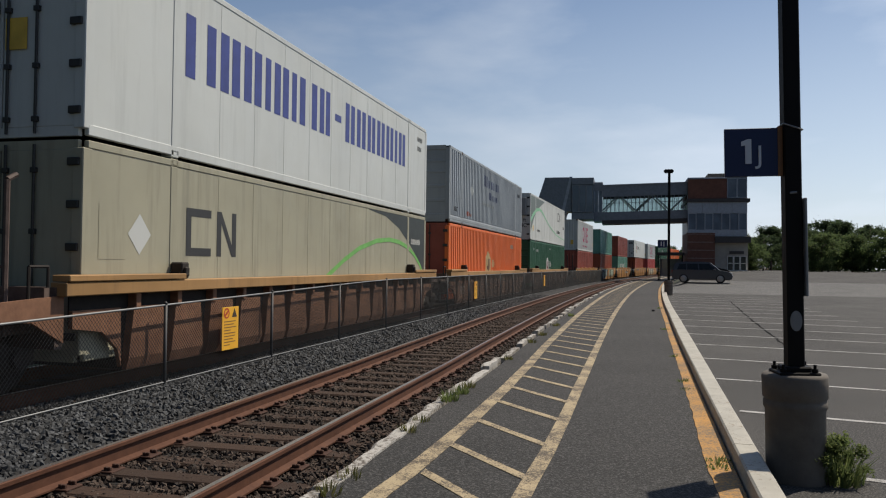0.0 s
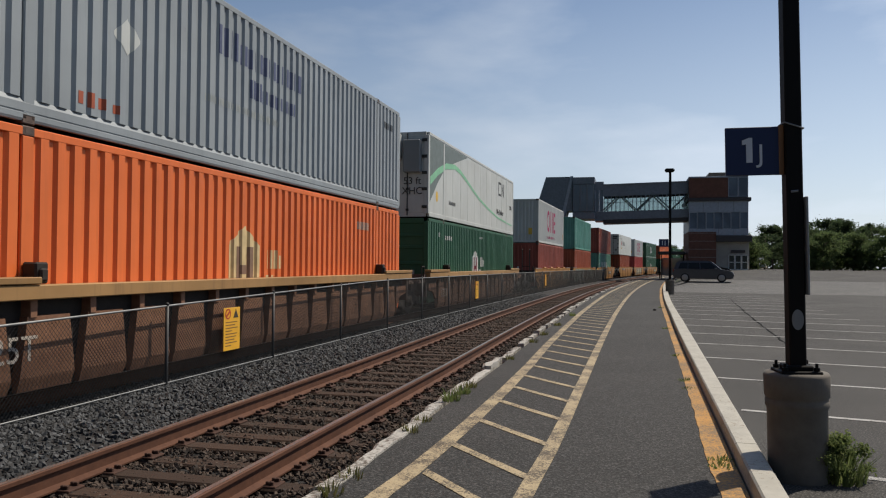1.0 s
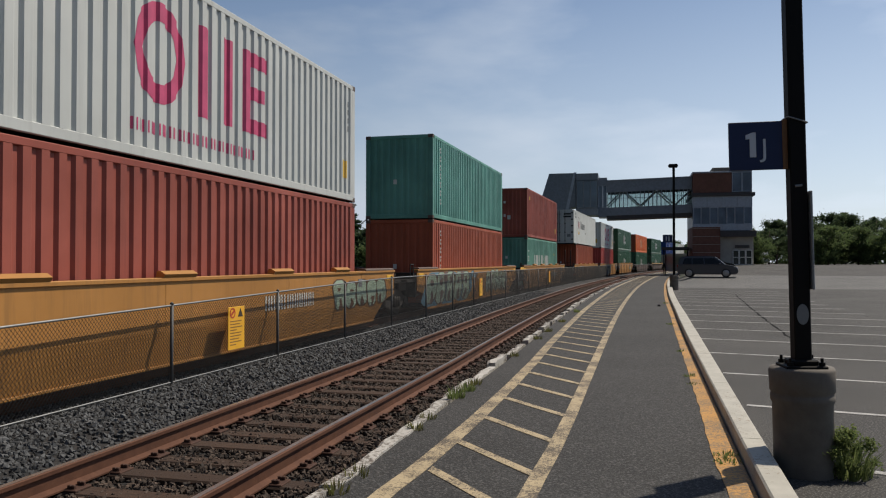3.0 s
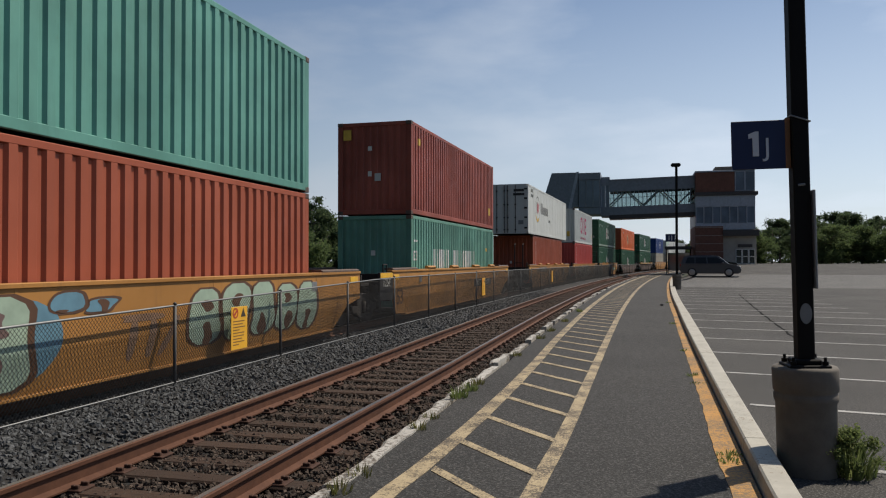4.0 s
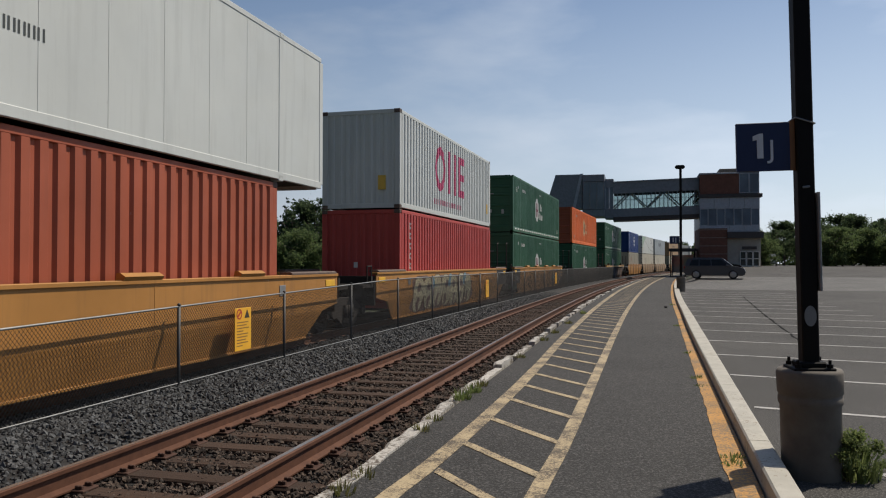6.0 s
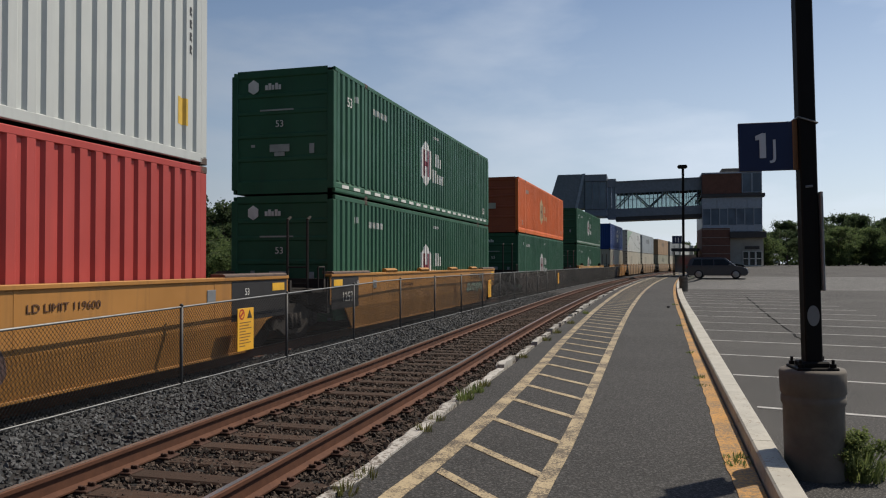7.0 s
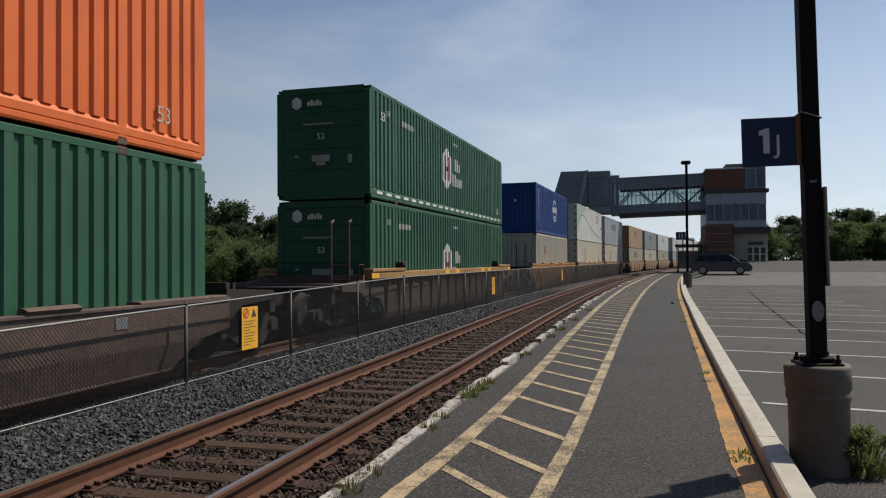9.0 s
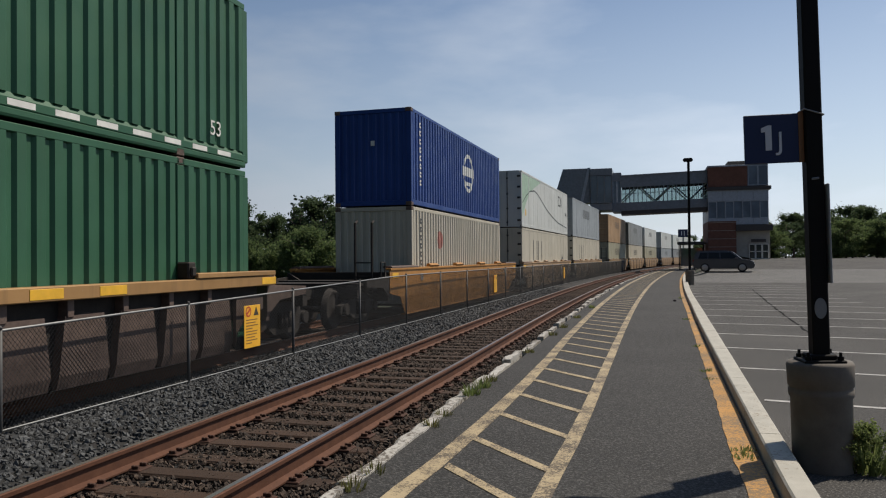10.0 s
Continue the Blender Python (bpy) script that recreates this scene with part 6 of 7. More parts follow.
            rod(bm, (x, y, -0.1), (x, y, 3.0), 0.06, n=8)
            part("post", bm, POLE, sh)
    bm = bmesh.new()
    cube(bm, 0.1, 2.8, 1.66, 1.70, 0.4, 2.6)
    part("rear_panel", bm, GLASS, sh)
    sh.matrix_basis = on_line(-0.6, 97.5, DECK)


def build_bridge():
    root = tagged(new("footbridge"), "enclosed grey footbridge with a glazed truss over the tracks", "footbridge")
    y0, y1 = 95.2, 98.6
    xl, xr = -3.0, 6.98

    def z_of(x):
        return -0.025 * (6.98 - x)

    def slab(name, a, b, z0, z1, mat, ya=y0, yb=y1, x0=xl, x1=xr):
        bm = bmesh.new()
        vs = cube(bm, x0, x1, ya, yb, z0, z1)
        for v in vs:
            v.co.z += z_of(v.co.x)
        part(name, bm, mat, root)
    slab("bridge_deck", 0, 0, 7.05, 7.5, ROOFEDGE)
    slab("lower_panel", 0, 0, 7.5, 8.5, PANELDARK, y0 - 0.06, y0 + 0.1)
    slab("upper_panel", 0, 0, 10.35, 11.7, PANELDARK, y0 - 0.06, y0 + 0.1)
    slab("lower_panel", 0, 0, 7.5, 8.5, PANELDARK, y1 - 0.1, y1 + 0.06)
    slab("upper_panel", 0, 0, 10.35, 11.7, PANELDARK, y1 - 0.1, y1 + 0.06)
    slab("bridge_roof", 0, 0, 11.7, 11.85, PANELDARK, y0 - 0.15, y1 + 0.15)
    # truss and mullions on both sides
    n = 20
    for ya in (y0 + 0.02, y1 - 0.02):
        for k in range(n + 1):
            x = xl + (xr - xl) * k / n
            bm = bmesh.new()
            cube(bm, x - 0.03, x + 0.03, ya - 0.04, ya + 0.04, 8.5 + z_of(x), 10.35 + z_of(x))
            part("mullion", bm, PANEL, root)
        for k in range(5):
            xa = xl + (xr - xl) * k / 5
            xb = xl + (xr - xl) * (k + 1) / 5
            if k % 2:
                xa, xb = xb, xa
            bm = bmesh.new()
            rod(bm, (xa, ya + 0.2, 8.45), (xb, ya + 0.2, 10.4), 0.09, n=6)
            part("truss_brace", bm, WHITEFRAME, root)
    for ya in (y0 + 0.03, y1 - 0.05):
        bm = bmesh.new()
        cube(bm, xl, xr, ya, ya + 0.01, 8.3, 10.3)
        g = part("glazing", bm, THROUGH, root)
        g.visible_shadow = False
    for k in range(2):
        window(root, -3.97 + k * 0.5, 8.2, 0.49, 2.8, y0 + 0.05, PANEL, GLASS)
    bm = bmesh.new()
    rod(bm, (xl, y0 + 0.3, 9.35), (xr, y0 + 0.3, 9.6), 0.035, n=6)
    part("handrail", bm, PANELDARK, root)
    # glazed landing over the far track
    land = part("landing", _landing(), PANELDARK, root, "grey and glass landing block")
    for k in range(3):
        window(land, -6.55 + k * 0.83, 8.2, 0.82, 3.3, 93.9, PANELDARK, GLASS)
    for k in range(2):
        bm = bmesh.new()
        cube(bm, -4.02, -3.96, 94.1 + k * 1.4, 95.4 + k * 1.4, 8.1, 11.6)
        part("side_pane", bm, GLASS, land)
    # covered stair falling away beyond the train
    bm = bmesh.new()
    extrude_poly(bm, [(-6.65, 12.5), (-9.9, 12.5), (-12.9, 3.0), (-12.9, -0.4), (-9.8, -0.4), (-7.3, 8.3), (-6.65, 8.3)], "y", 94.2, 97.5)
    part("stair_hall", bm, PANELDARK, root, "sloping grey stair hall")
    bm = bmesh.new()
    extrude_poly(bm, [(-6.55, 12.56), (-6.9, 12.56), (-8.35, 6.0), (-8.0, 6.0)], "y", 94.12, 94.19)
    part("stair_trim", bm, PANEL, root)
    for x, z in ((-4.9, 7.2),):
        bm = bmesh.new()
        rod(bm, (x - 0.9, 96, -0.4), (x - 0.9, 96, 7.4), 0.3, n=14)
        part("pier", bm, CONCRETE, root)


def _landing():
    bm = bmesh.new()
    soft_cube(bm, -6.62, -3.98, 93.95, 98.6, 7.3, 8.15, 0.03)
    soft_cube(bm, -6.62, -3.98, 93.95, 98.6, 11.55, 12.4, 0.03)
    cube(bm, -6.6, -4.05, 94.1, 98.5, 8.1, 11.6)
    soft_cube(bm, -4.0, -2.95, 95.2, 98.6, 7.1, 8.3, 0.02)
    soft_cube(bm, -4.0, -2.95, 95.2, 98.6, 10.9, 11.95, 0.02)
    return bm


CARPAINT = plain("dark grey car paint", (0.075, 0.079, 0.090), 0.3, 0.3, 0.05)
CARSILVER = plain("silver car paint", (0.45, 0.46, 0.47), 0.3, 0.4, 0.05)
CARGLASS = plain("tinted car glass", (0.008, 0.009, 0.010), 0.12, 0.0, 0.02)
CARBLACK = plain("black car paint", (0.012, 0.012, 0.014), 0.25, 0.2, 0.05)
TYRE = plain("tyre rubber", (0.018, 0.018, 0.018), 0.85)
RIM = plain("alloy rim", (0.35, 0.35, 0.36), 0.35, 0.8)
HEADLIGHT = plain("clear lamp glass", (0.6, 0.6, 0.62), 0.1)
TAILLIGHT = plain("red lamp glass", (0.35, 0.02, 0.02), 0.2)


def vehicle(label, paint_, m, tall=1.72, length=4.7, wide=1.86):
    """An SUV seen from its side; it faces +x in its own space."""
    root = tagged(new("parked_car"), label, "car", "parked cars")
    L, h = length / 2, tall
    bm = bmesh.new()
    low = [(-L, 0.42), (-L + 0.02, 0.95), (-L + 0.1, 1.05), (L - 1.05, 1.06), (L - 0.25, 0.92), (L - 0.03, 0.72), (L, 0.45), (L - 0.15, 0.26), (-L + 0.12, 0.26)]
    fs = extrude_poly(bm, low, "y", -wide / 2, wide / 2)
    bmesh.ops.bevel(bm, geom=[e for e in bm.edges], offset=0.07, segments=2, affect="EDGES")
    body = part("body", bm, paint_, root)
    bm = bmesh.new()
    n = wide / 2
    lo = [(-L + 0.06, 1.02), (L - 0.95, 1.02), (L - 1.75, h - 0.06), (L - 2.2, h), (-L + 0.55, h), (-L + 0.28, h - 0.08)]
    a = [bm.verts.new((x, -n + 0.06 + max(0, z - 1.02) * 0.26, z)) for x, z in lo]
    b = [bm.verts.new((x, n - 0.06 - max(0, z - 1.02) * 0.26, z)) for x, z in lo]
    bm.faces.new(a)
    bm.faces.new(b[::-1])
    for i in range(len(lo)):
        bm.faces.new((a[i], b[i], b[(i + 1) % len(lo)], a[(i + 1) % len(lo)]))
    bmesh.ops.bevel(bm, geom=[e for e in bm.edges], offset=0.05, segments=2, affect="EDGES")
    cabin = part("cabin", bm, paint_, root)
    for sy in (-1, 1):
        for x0, x1, t0, t1 in ((-L + 0.42, -L + 1.15, -L + 0.6, -L + 1.15), (-L + 1.22, -L + 2.1, -L + 1.22, -L + 2.05), (-L + 2.18, L - 1.22, -L + 2.13, L - 1.85)):
            bm = bmesh.new()
            ya, yb = sy * (n - 0.065 - 0.02), sy * (n - 0.055 - 0.146)
            q = [(x0, ya, 1.1), (x1, ya, 1.1), (t1, yb, h - 0.16), (t0, yb, h - 0.16)]
            v = [bm.verts.new(p) for p in q] + [bm.verts.new((p[0], p[1] + sy * 0.02, p[2])) for p in q]
            for f in ((0, 1, 2, 3), (4, 5, 6, 7), (0, 1, 5, 4), (1, 2, 6, 5), (2, 3, 7, 6), (3, 0, 4, 7)):
                bm.faces.new([v[i] for i in f])
            part("side_window", bm, CARGLASS, cabin)
        bm = bmesh.new()
        soft_cube(bm, L - 0.42, L - 0.08, sy * (n - 0.3) - 0.14, sy * (n - 0.3) + 0.31 * (sy > 0) + 0.14 * (sy < 0) - 0.0, 0.72, 0.86, 0.03)
        part("headlight", bm, HEADLIGHT, body)
        bm = bmesh.new()
        soft_cube(bm, -L - 0.012, -L + 0.10, sy * (n - 0.2) - 0.1, sy * (n - 0.2) + 0.1, 0.78, 1.02, 0.02)
        part("tail_light", bm, TAILLIGHT, body)
        bm = bmesh.new()
        soft_cube(bm, L - 1.5, L - 1.3, sy * (n + 0.06) - 0.08, sy * (n + 0.06) + 0.08, 1.02, 1.16, 0.03)
        part("mirror", bm, paint_, body)
        for x in (-L + 0.95, L - 0.95):
            bm = bmesh.new()
            for r, z in ((0.36, 0),):
                lathe(bm, [(0.25, -0.11), (0.33, -0.12), (0.36, -0.08), (0.36, 0.08), (0.33, 0.12), (0.25, 0.11)], 24)
            w = part("wheel", bm, TYRE, root, m=Matrix.Translation((x, sy * (n - 0.09), 0.36)) @ Matrix.Rotation(math.pi / 2, 4, "X"))
            bm = bmesh.new()
            lathe(bm, [(0.05, -0.125), (0.23, -0.118), (0.255, -0.112), (0.255, 0.112), (0.23, 0.118), (0.05, 0.125)], 18)
            part("rim", bm, RIM, w)
    root.matrix_basis = m
    return root


def tuft(bm, c, r, h, n, rnd, lean=0.5):
    """Grass and weed blades as thin tapered folds."""
    for _ in range(n):
        a, q = rnd.uniform(0, 6.283), r * math.sqrt(rnd.random())
        b = Vector(c) + Vector((q * math.cos(a), q * math.sin(a), 0))
        t = h * rnd.uniform(0.45, 1.0) * (1 - 0.45 * q / r)
        o = Vector((math.cos(a), math.sin(a), 0)) * lean * t * rnd.uniform(0.1, 1.0)
        side = Vector((-math.sin(a + rnd.uniform(-1, 1)), math.cos(a), 0)) * rnd.uniform(0.004, 0.009)
        mid = b + o * 0.35 + Vector((0, 0, t * 0.6))
        v = [bm.verts.new(p) for p in (b - side, b + side, mid + side * 0.8, mid - side * 0.8, b + o + Vector((0, 0, t)))]
        bm.faces.new(v[:4])
        bm.faces.new((v[3], v[2], v[4]))


WEED = leaf("weed leaves", (0.11, 0.16, 0.05), (0.27, 0.31, 0.12))
WEEDDRY = leaf("dry grass blades", (0.10, 0.11, 0.035), (0.21, 0.19, 0.08))
LEAF_A = leaf("summer leaves", (0.060, 0.098, 0.045), (0.13, 0.175, 0.085))
LEAF_B = leaf("light green leaves", (0.085, 0.135, 0.05), (0.18, 0.23, 0.095))
LEAF_C = leaf("dark conifer needles", (0.03, 0.058, 0.032), (0.065, 0.10, 0.05))
LEAF_D = leaf("olive leaves", (0.085, 0.10, 0.045), (0.17, 0.175, 0.085))
BARK = timber("grey brown bark", (0.10, 0.08, 0.065))


def leaf_cloud(blobs, count, size, seed):
    """Many small folded leaves spread over uneven clumps."""
    rnd = np.random.default_rng(seed)
    bl = np.array([(*b[:4], b[4] if len(b) > 4 else 0.85) for b in blobs])
    weights = bl[:, 3] ** 2
    which = bl[rnd.choice(len(bl), count, p=weights / weights.sum())]

    def unit(v):
        return v / np.linalg.norm(v, axis=1)[:, None]
    d = unit(rnd.normal(size=(count, 3)))
    q = which[:, 3] * np.abs(rnd.normal(0.55, 0.38, count))
    d[:, 2] *= which[:, 4]
    c = which[:, :3] + d * q[:, None]
    u = unit(rnd.normal(size=(count, 3)))
    w = unit(np.cross(u, rnd.normal(size=(count, 3))))
    s = (size * rnd.uniform(0.6, 1.4, count))[:, None]
    n = np.cross(u, w) * s * 0.3
    vs = np.stack([c - u * s, c + w * s * 0.55 + n, c + u * s, c - w * s * 0.55 + n], 1).reshape(-1, 3)
    k = 4 * np.arange(count)
    fs = np.stack([np.stack([k, k + 1, k + 2], 1), np.stack([k, k + 2, k + 3], 1)], 1).reshape(-1, 3)
    me = bpy.data.meshes.new("crown")
    me.from_pydata(vs.tolist(), [], fs.tolist())
    return me


def tree_kind(name, label, h, spread, leafmat, seed, count, size, conifer=False, low=0.3):
    rnd = random.Random(seed)
    root = tagged(new(name), label, "tree")
    bm = bmesh.new()
    rod(bm, (0, 0, -0.6), (0.1, 0, h * 0.35), 0.05 * h * 0.5, 0.035 * h * 0.5, 9)
    rod(bm, (0.1, 0, h * 0.35), (0, 0.1, h * 0.9), 0.035 * h * 0.5, 0.008 * h, 8)
    for k in range(9):
        a = rnd.uniform(0, 6.283)
        z = h * rnd.uniform(0.3, 0.75)
        q = spread * rnd.uniform(0.4, 0.8)
        rod(bm, (0.05, 0, z), (q * math.cos(a), q * math.sin(a), z + h * 0.15), 0.012 * h, 0.004 * h, 6)
    part("trunk", bm, BARK, root)
    blobs = []
    if conifer:
        n = 16
        for k in range(n):
            f = k / (n - 1)
            z = h * (low + (1 - low) * f)
            q = spread * (1 - f) * 0.9 + 0.12
            for j in range(3 if f < 0.7 else 1):
                a = rnd.uniform(0, 6.283)
                blobs.append((q * 0.5 * math.cos(a), q * 0.5 * math.sin(a), z + rnd.uniform(-0.2, 0.2), q * 0.55 + 0.1, 0.45))
    else:
        for k in range(46):
            a, f = rnd.uniform(0, 6.283), rnd.random()
            z = h * (low + (0.95 - low) * f)
            q = spread * math.sin(math.pi * (0.15 + 0.75 * f)) * rnd.uniform(0.2, 1.0)
            blobs.append((q * math.cos(a), q * math.sin(a), z + rnd.uniform(-0.3, 0.3), spread * rnd.uniform(0.12, 0.30), rnd.uniform(0.5, 0.9)))
    place("crown", leaf_cloud(blobs, count, size, seed), leafmat, root)
    return root


def build_vehicles():
    a = vehicle("dark grey SUV parked across the stalls", CARPAINT, Matrix.Translation(at(4.05, 66.8, 0.355)) @ Matrix.Rotation(radians(-8), 4, "Z"), 1.74, 4.75)
    vehicle("black car parked behind the grey SUV", CARBLACK, Matrix.Translation(at(4.35, 74.5, 0.545)) @ Matrix.Rotation(radians(-4), 4, "Z"), 1.62, 4.6)
    vehicle("silver van parked by the trees", CARSILVER, Matrix.Translation((19.3, 124.0, 1.25)) @ Matrix.Rotation(radians(-100), 4, "Z"), 1.8, 4.7)
    vehicle("black car parked at the edge of the trees", CARBLACK, Matrix.Translation((16.6, 124.0, 1.25)) @ Matrix.Rotation(radians(-80), 4, "Z"), 1.6, 4.6)
    vehicle("dark car parked at the far side of the car park", CARPAINT, Matrix.Translation((27.6, 77.0, 0.0)) @ Matrix.Rotation(radians(170), 4, "Z"), 1.5, 4.6)


def build_trees():
    grp = "trees round the station"
    big = tagged(tree_kind("tree", "broad leafy tree in full summer leaf", 8.5, 4.0, LEAF_A, 31, 17000, 0.135), group=grp)
    round_ = tagged(tree_kind("tree", "low round light green tree", 5.2, 3.6, LEAF_B, 32, 16000, 0.115, low=0.12), group=grp)
    con = tagged(tree_kind("tree", "tall dark pine with gaps between its limbs", 12.0, 2.6, LEAF_C, 33, 9000, 0.19, True, 0.25), group=grp)
    oliv = tagged(tree_kind("tree", "tall olive green tree with airy limbs", 11.0, 4.6, LEAF_D, 34, 30000, 0.14, low=0.12), group=grp)
    rnd = random.Random(12)

    def put(kind, x, y, z, k=1.0):
        m = Matrix.Translation((x, y, z)) @ Matrix.Rotation(rnd.uniform(0, 6.28), 4, "Z")
        ob = copy_thing(kind, m)
        ob.scale = (k, k, k * rnd.uniform(0.92, 1.08))
        return ob

    # right of the tower, beyond the car park
    for x, y, k in ((17.0, 128, 0.72), (21.5, 132, 0.78), (26.5, 128, 0.95), (31.5, 127, 0.92), (36.5, 130, 0.9), (42, 132, 1.0), (48, 130, 1.0), (24, 140, 0.9), (34, 142, 1.05), (55, 138, 1.1)):
        put(big, x, y, 1.0, k)
    for x, y, k in ((23.6, 103, 0.95), (27.2, 104, 1.0), (31.0, 102, 0.95), (25.5, 108, 1.05), (35.0, 104, 1.0), (39.5, 105, 1.0), (16.8, 116, 0.9)):
        put(round_, x, y, 1.0, k)
    # left of the railway, seen through the gaps between containers
    for k in range(34):
        a = -22 - k * 2.9
        put(big, a + rnd.uniform(-2, 2), 70 + rnd.uniform(-6, 14) - k * 0.6, -0.4, rnd.uniform(0.62, 0.98))
    for x, y, k in ((-52.6, 56, 0.88), (-57.5, 59, 0.98), (-62, 53, 0.9), (-67, 58, 0.95)):
        put(oliv, x, y, -0.4, k)
    for x, y, k in ((-40.5, 64, 0.72), (-38.3, 68, 0.70), (-37.0, 64, 0.62), (-34.2, 70, 0.75), (-31.5, 66, 0.66), (-44, 70, 0.6), (-28, 74, 0.75)):
        put(con, x, y, -0.4, k)
    for k in range(18):
        put(round_, -19 - k * 2.9 + rnd.uniform(-1, 1), 52 + rnd.uniform(-5, 5) - k * 0.5, -0.5, rnd.uniform(0.55, 0.95))
    # far along the line
    for k in range(9):
        put(big, 6 + k * 5, 215 + rnd.uniform(-8, 8), 0.0, 0.9)
    for ob in (big, round_, con, oliv):
        ob.matrix_basis = Matrix.Translation({big: (61, 134, 1.0), round_: (44, 106, 1.0), con: (-47, 74, -0.4), oliv: (-72, 58, -0.4)}[ob])


def build_woods():
    """Distant woods that close the horizon all round, and shade from behind."""
    rnd = random.Random(77)

    def belt(label, pts, h, count, seed):
        blobs = []
        for (x0, y0), (x1, y1) in zip(pts, pts[1:]):
            n = max(2, int(math.hypot(x1 - x0, y1 - y0) / 2.6))
            for k in range(n):
                f = k / n
                t = h * rnd.uniform(0.6, 1.0)
                for z in (0.2, 0.55, 0.85):
                    blobs.append((x0 + (x1 - x0) * f + rnd.uniform(-1, 1), y0 + (y1 - y0) * f + rnd.uniform(-2, 2), t * z, rnd.uniform(1.4, 2.3)))
        ob = place("far_woods", leaf_cloud(blobs, count, 0.34, seed), LEAF_A)
        tagged(ob, label, "woods", kind="stuff")

    belt("distant leafy woods beyond the car park", ((12, 152), (40, 150), (75, 140), (95, 100)), 6.5, 26000, 41)
    belt("distant leafy woods beyond the railway", ((-22, 96), (-50, 88), (-85, 66), (-100, 30)), 6.0, 30000, 42)
    # unseen belt behind the camera, added to keep low sky off container ends
    belt("unseen leafy woods added behind the camera", ((70, -10), (40, -28), (0, -34), (-30, -30), (-70, -10)), 13.0, 30000, 43)


def build_weeds():
    rnd = random.Random(5)
    bush = tagged(new("weed_bush"), "bushy green weed against the lamp footing", "weed")
    bm = bmesh.new()
    tuft(bm, (0, 0, -0.02), 0.17, 0.42, 260, rnd, 0.75)
    part("stem", bm, WEED, bush)
    blobs = []
    for k in range(34):
        a, f = rnd.uniform(0, 6.283), rnd.random()
        q = 0.25 * math.sin(math.pi * (0.25 + 0.65 * f)) * rnd.uniform(0.3, 1.0)
        blobs.append((q * math.cos(a), q * math.sin(a), 0.04 + 0.30 * f, rnd.uniform(0.04, 0.08)))
    place("foliage", leaf_cloud(blobs, 5200, 0.0125, 51), WEED, bush)
    bush.matrix_basis = Matrix.Translation((1.585, 6.42, 0))
    # tufts along the broken platform edge and the kerb
    for s, d, n, h in ((4.9, -1.98, 40, 0.16), (5.3, -1.97, 30, 0.14), (6.9, -2.0, 60, 0.14), (7.4, -2.02, 40, 0.12), (8.6, -2.02, 90, 0.20), (9.1, -2.0, 80, 0.17), (9.6, -2.02, 50, 0.15), (12.6, -2.0, 50, 0.14), (15.5, -1.98, 60, 0.15), (17.2, -1.98, 60, 0.16), (20, -1.96, 60, 0.16), (24, -1.95, 80, 0.18),
                      (6.35, 0.70, 60, 0.07), (6.55, 0.71, 50, 0.09), (10.3, 0.72, 30, 0.06), (11.0, 0.72, 40, 0.08), (14.0, 0.74, 30, 0.08), (20.0, 0.76, 40, 0.10), (30, 0.8, 40, 0.12)):
        bm = bmesh.new()
        tuft(bm, (0, 0, 0), 0.10, h, n, rnd, 0.7)
        t = tagged(part("grass_tuft", bm, WEEDDRY if d < 0 and n < 70 else WEED), "small tuft of grass growing in a joint", "grass", "grass tufts")
        t.matrix_basis = Matrix.Translation(at(d, s, DECK - 0.01))


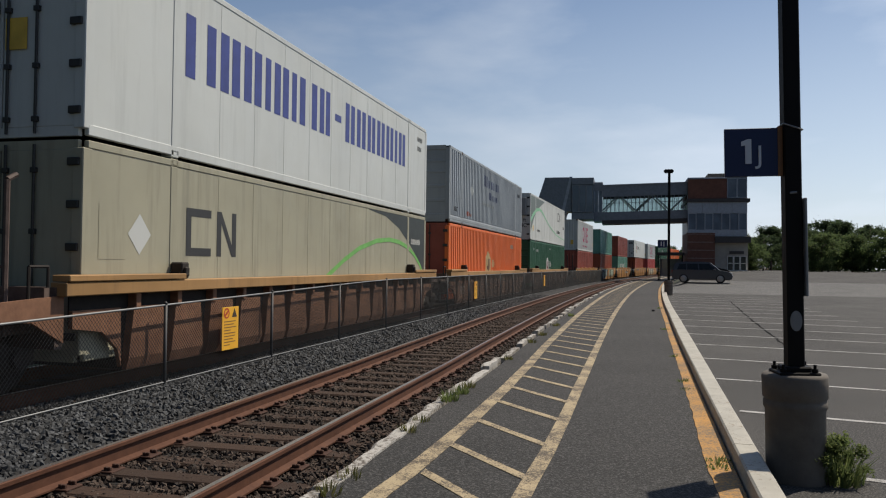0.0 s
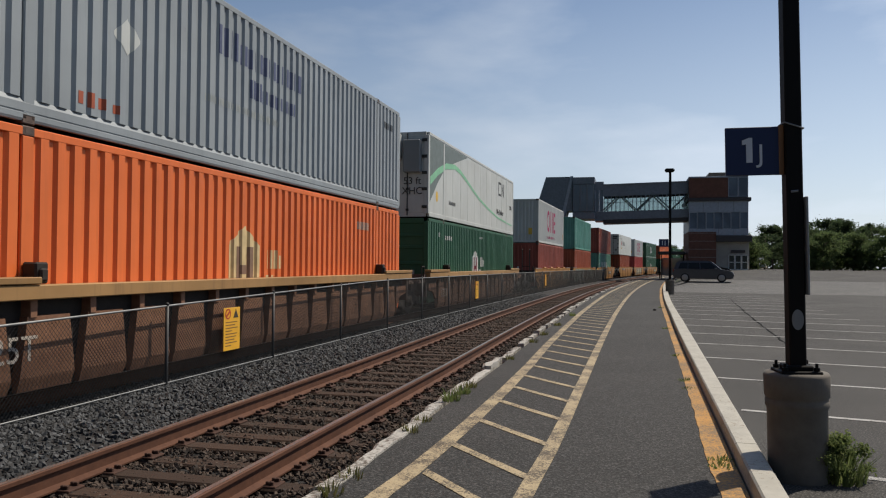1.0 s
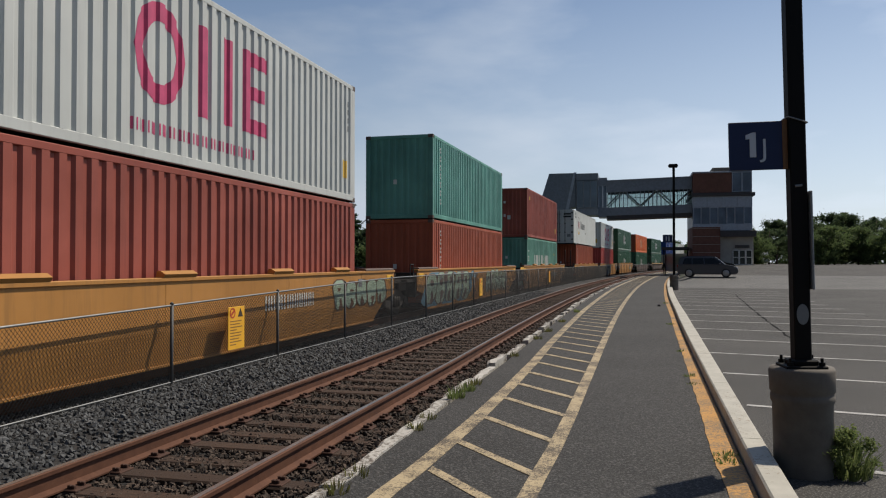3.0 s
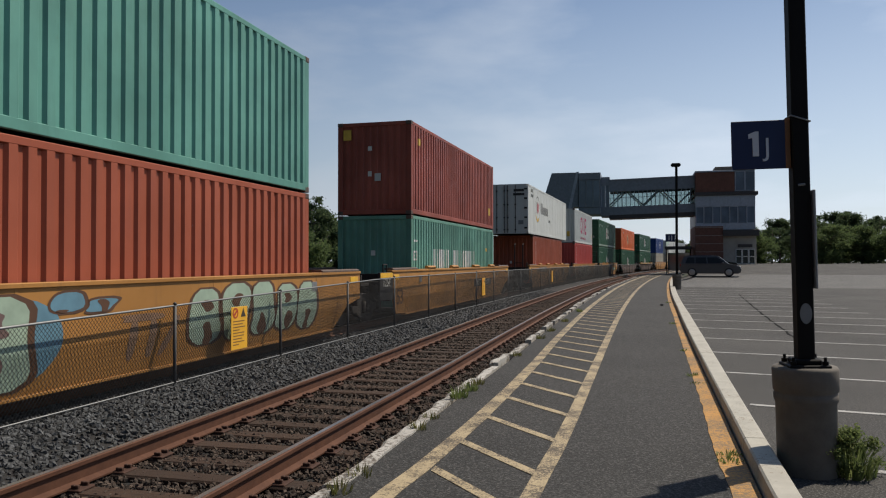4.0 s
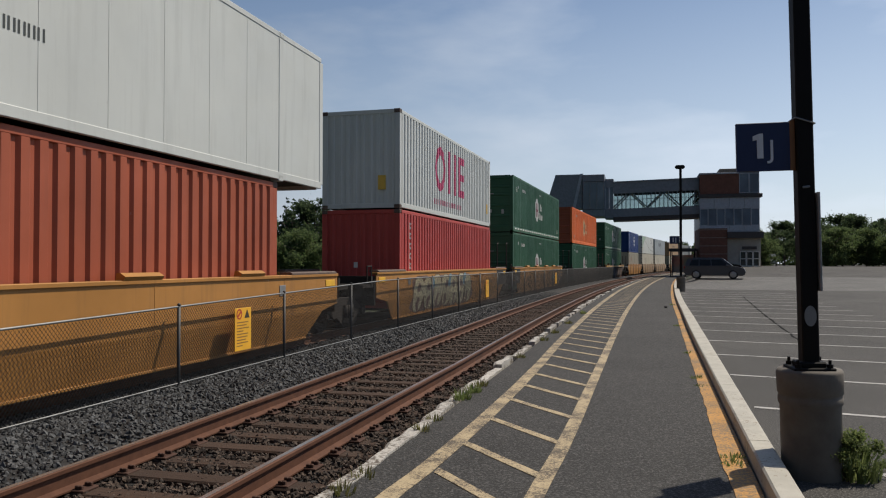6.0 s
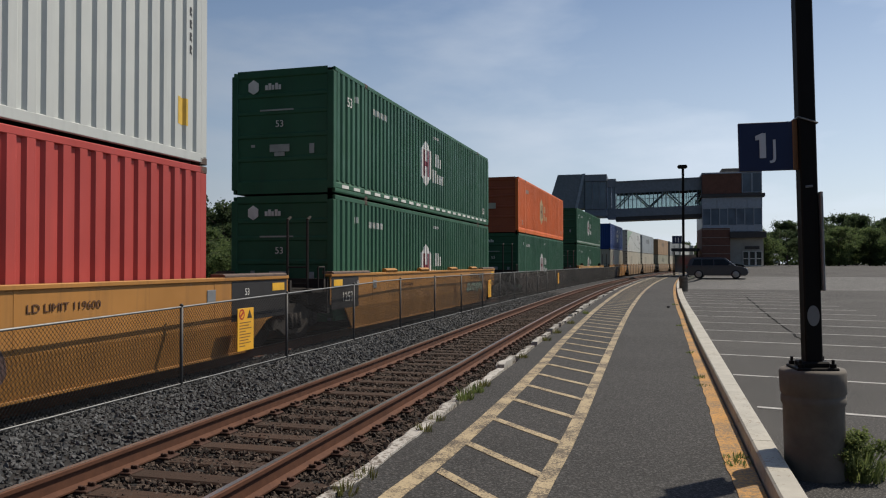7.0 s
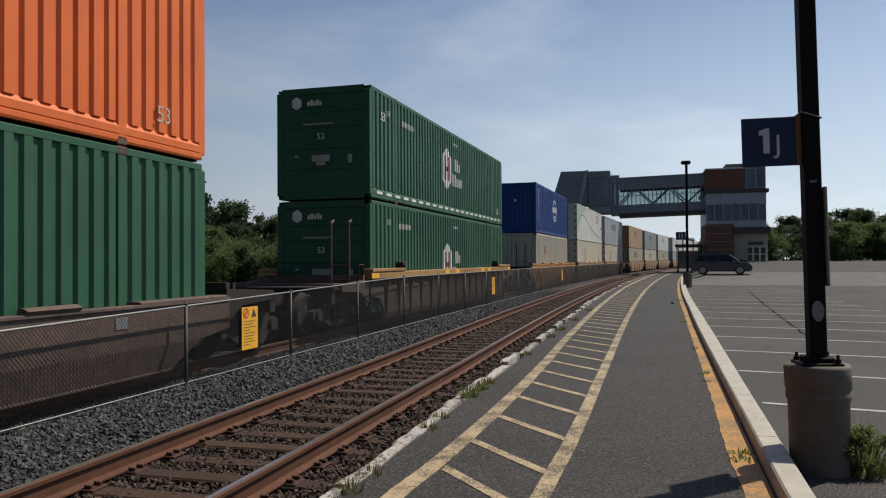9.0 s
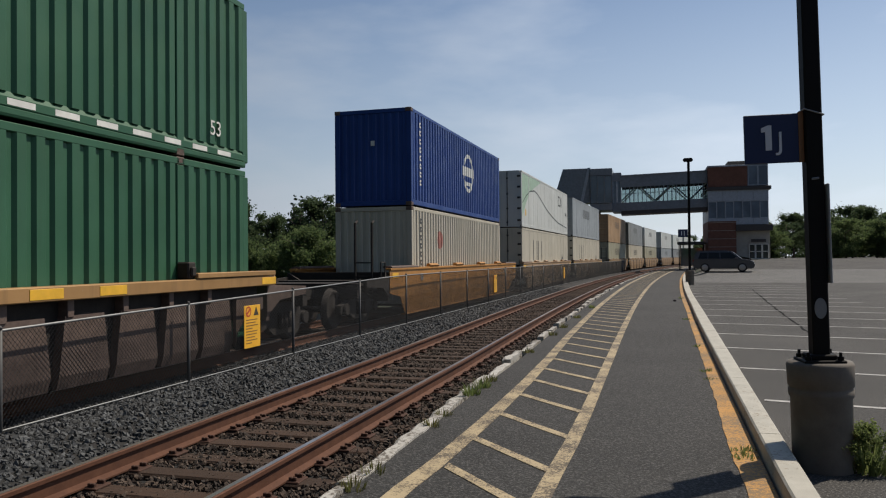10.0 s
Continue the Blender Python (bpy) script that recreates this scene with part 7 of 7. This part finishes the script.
def build_far_lamp():
    """Double-armed lamp on the far side of the railway."""
    root = tagged(new("street_lamp"), "black double-armed lamp post beyond the tracks", "lamp post", "lamp posts")
    bm = bmesh.new()
    soft_cube(bm, -0.11, 0.11, -0.11, 0.11, -0.4, 6.55, 0.02)
    part("pole", bm, POLE, root)
    for sx in (-1, 1):
        bm = bmesh.new()
        extrude_poly(bm, [(sx * 0.08, 6.42), (sx * 0.35, 6.40), (sx * 1.35, 6.46), (sx * 1.38, 6.55), (sx * 0.4, 6.60), (sx * 0.08, 6.58)], "y", -0.16, 0.16)
        part("lamp_arm", bm, POLE, root)
    bm = bmesh.new()
    cube(bm, -0.35, 0.35, -0.13, -0.11, 3.75, 3.95)
    part("name_plate", bm, GREYSTEEL, root)
    bm = bmesh.new()
    cube(bm, -0.42, 0.2, -0.2, 0.2, 3.85, 4.08)
    part("camera_box", bm, POLE, root)
    root.matrix_basis = Matrix.Translation((-27.6, 38.0, -0.3))


P_BARRIER = plain("white barrier paint", (0.62, 0.63, 0.63), 0.5, 0.0, 0.06)


def build_low_wall():
    """White panelled barrier with an ochre coping across the tracks."""
    root = tagged(new("barrier_wall"), "low white panelled barrier with an ochre coping", "barrier")
    for k in range(5):
        bm = bmesh.new()
        soft_cube(bm, -0.12, 0.12, -11.6 + k * 2.35, -9.27 + k * 2.35, -0.35, 1.50, 0.015)
        panel = part("panel", bm, P_BARRIER, root)
        if k % 2 == 0:
            bm = bmesh.new()
            soft_cube(bm, 0.115, 0.135, -9.75 + k * 2.35, -9.45 + k * 2.35, 1.08, 1.28, 0.005)
            part("vent", bm, HARDWARE, panel)
    bm = bmesh.new()
    soft_cube(bm, -0.16, 0.16, -11.65, 0.2, 1.50, 1.565, 0.01)
    part("coping", bm, W_SILL, root)
    root.matrix_basis = Matrix.Translation((-18.0, 21.6, 0.0))


build_station()
build_bridge()
build_low_wall()
build_vehicles()
build_trees()
build_woods()
bm = bmesh.new()
soft_cube(bm, -0.05, 0.06, -0.05, 0.05, 0.0, 0.07, 0.02)
lump = tagged(part("asphalt_lump", bm, ROOFEDGE), "small dark lump of broken asphalt on the platform", "debris")
lump.matrix_basis = on_line(0.55, 28.0, DECK)
build_weeds()
build_far_lamp()


# ---- pieces of the line ----
build_track("railway_track_near", -3.71, "rusty rails on worn timber ties with spiked plates", True, 200)
build_track("railway_track_far", TRACK, "rails of the freight track beyond the fence", False, 260)
build_ballast()
build_fence()


# ---- the train rolls towards the camera ----
def motions():
    for thing, s0, z in train:
        walk(thing, [(t, on_line(TRACK, s0 + 0.12 - SPEED * t, z)) for t in (0, 1, 2, 3, 4, 5, 6, 7, 8, 9, 10)])


motions()
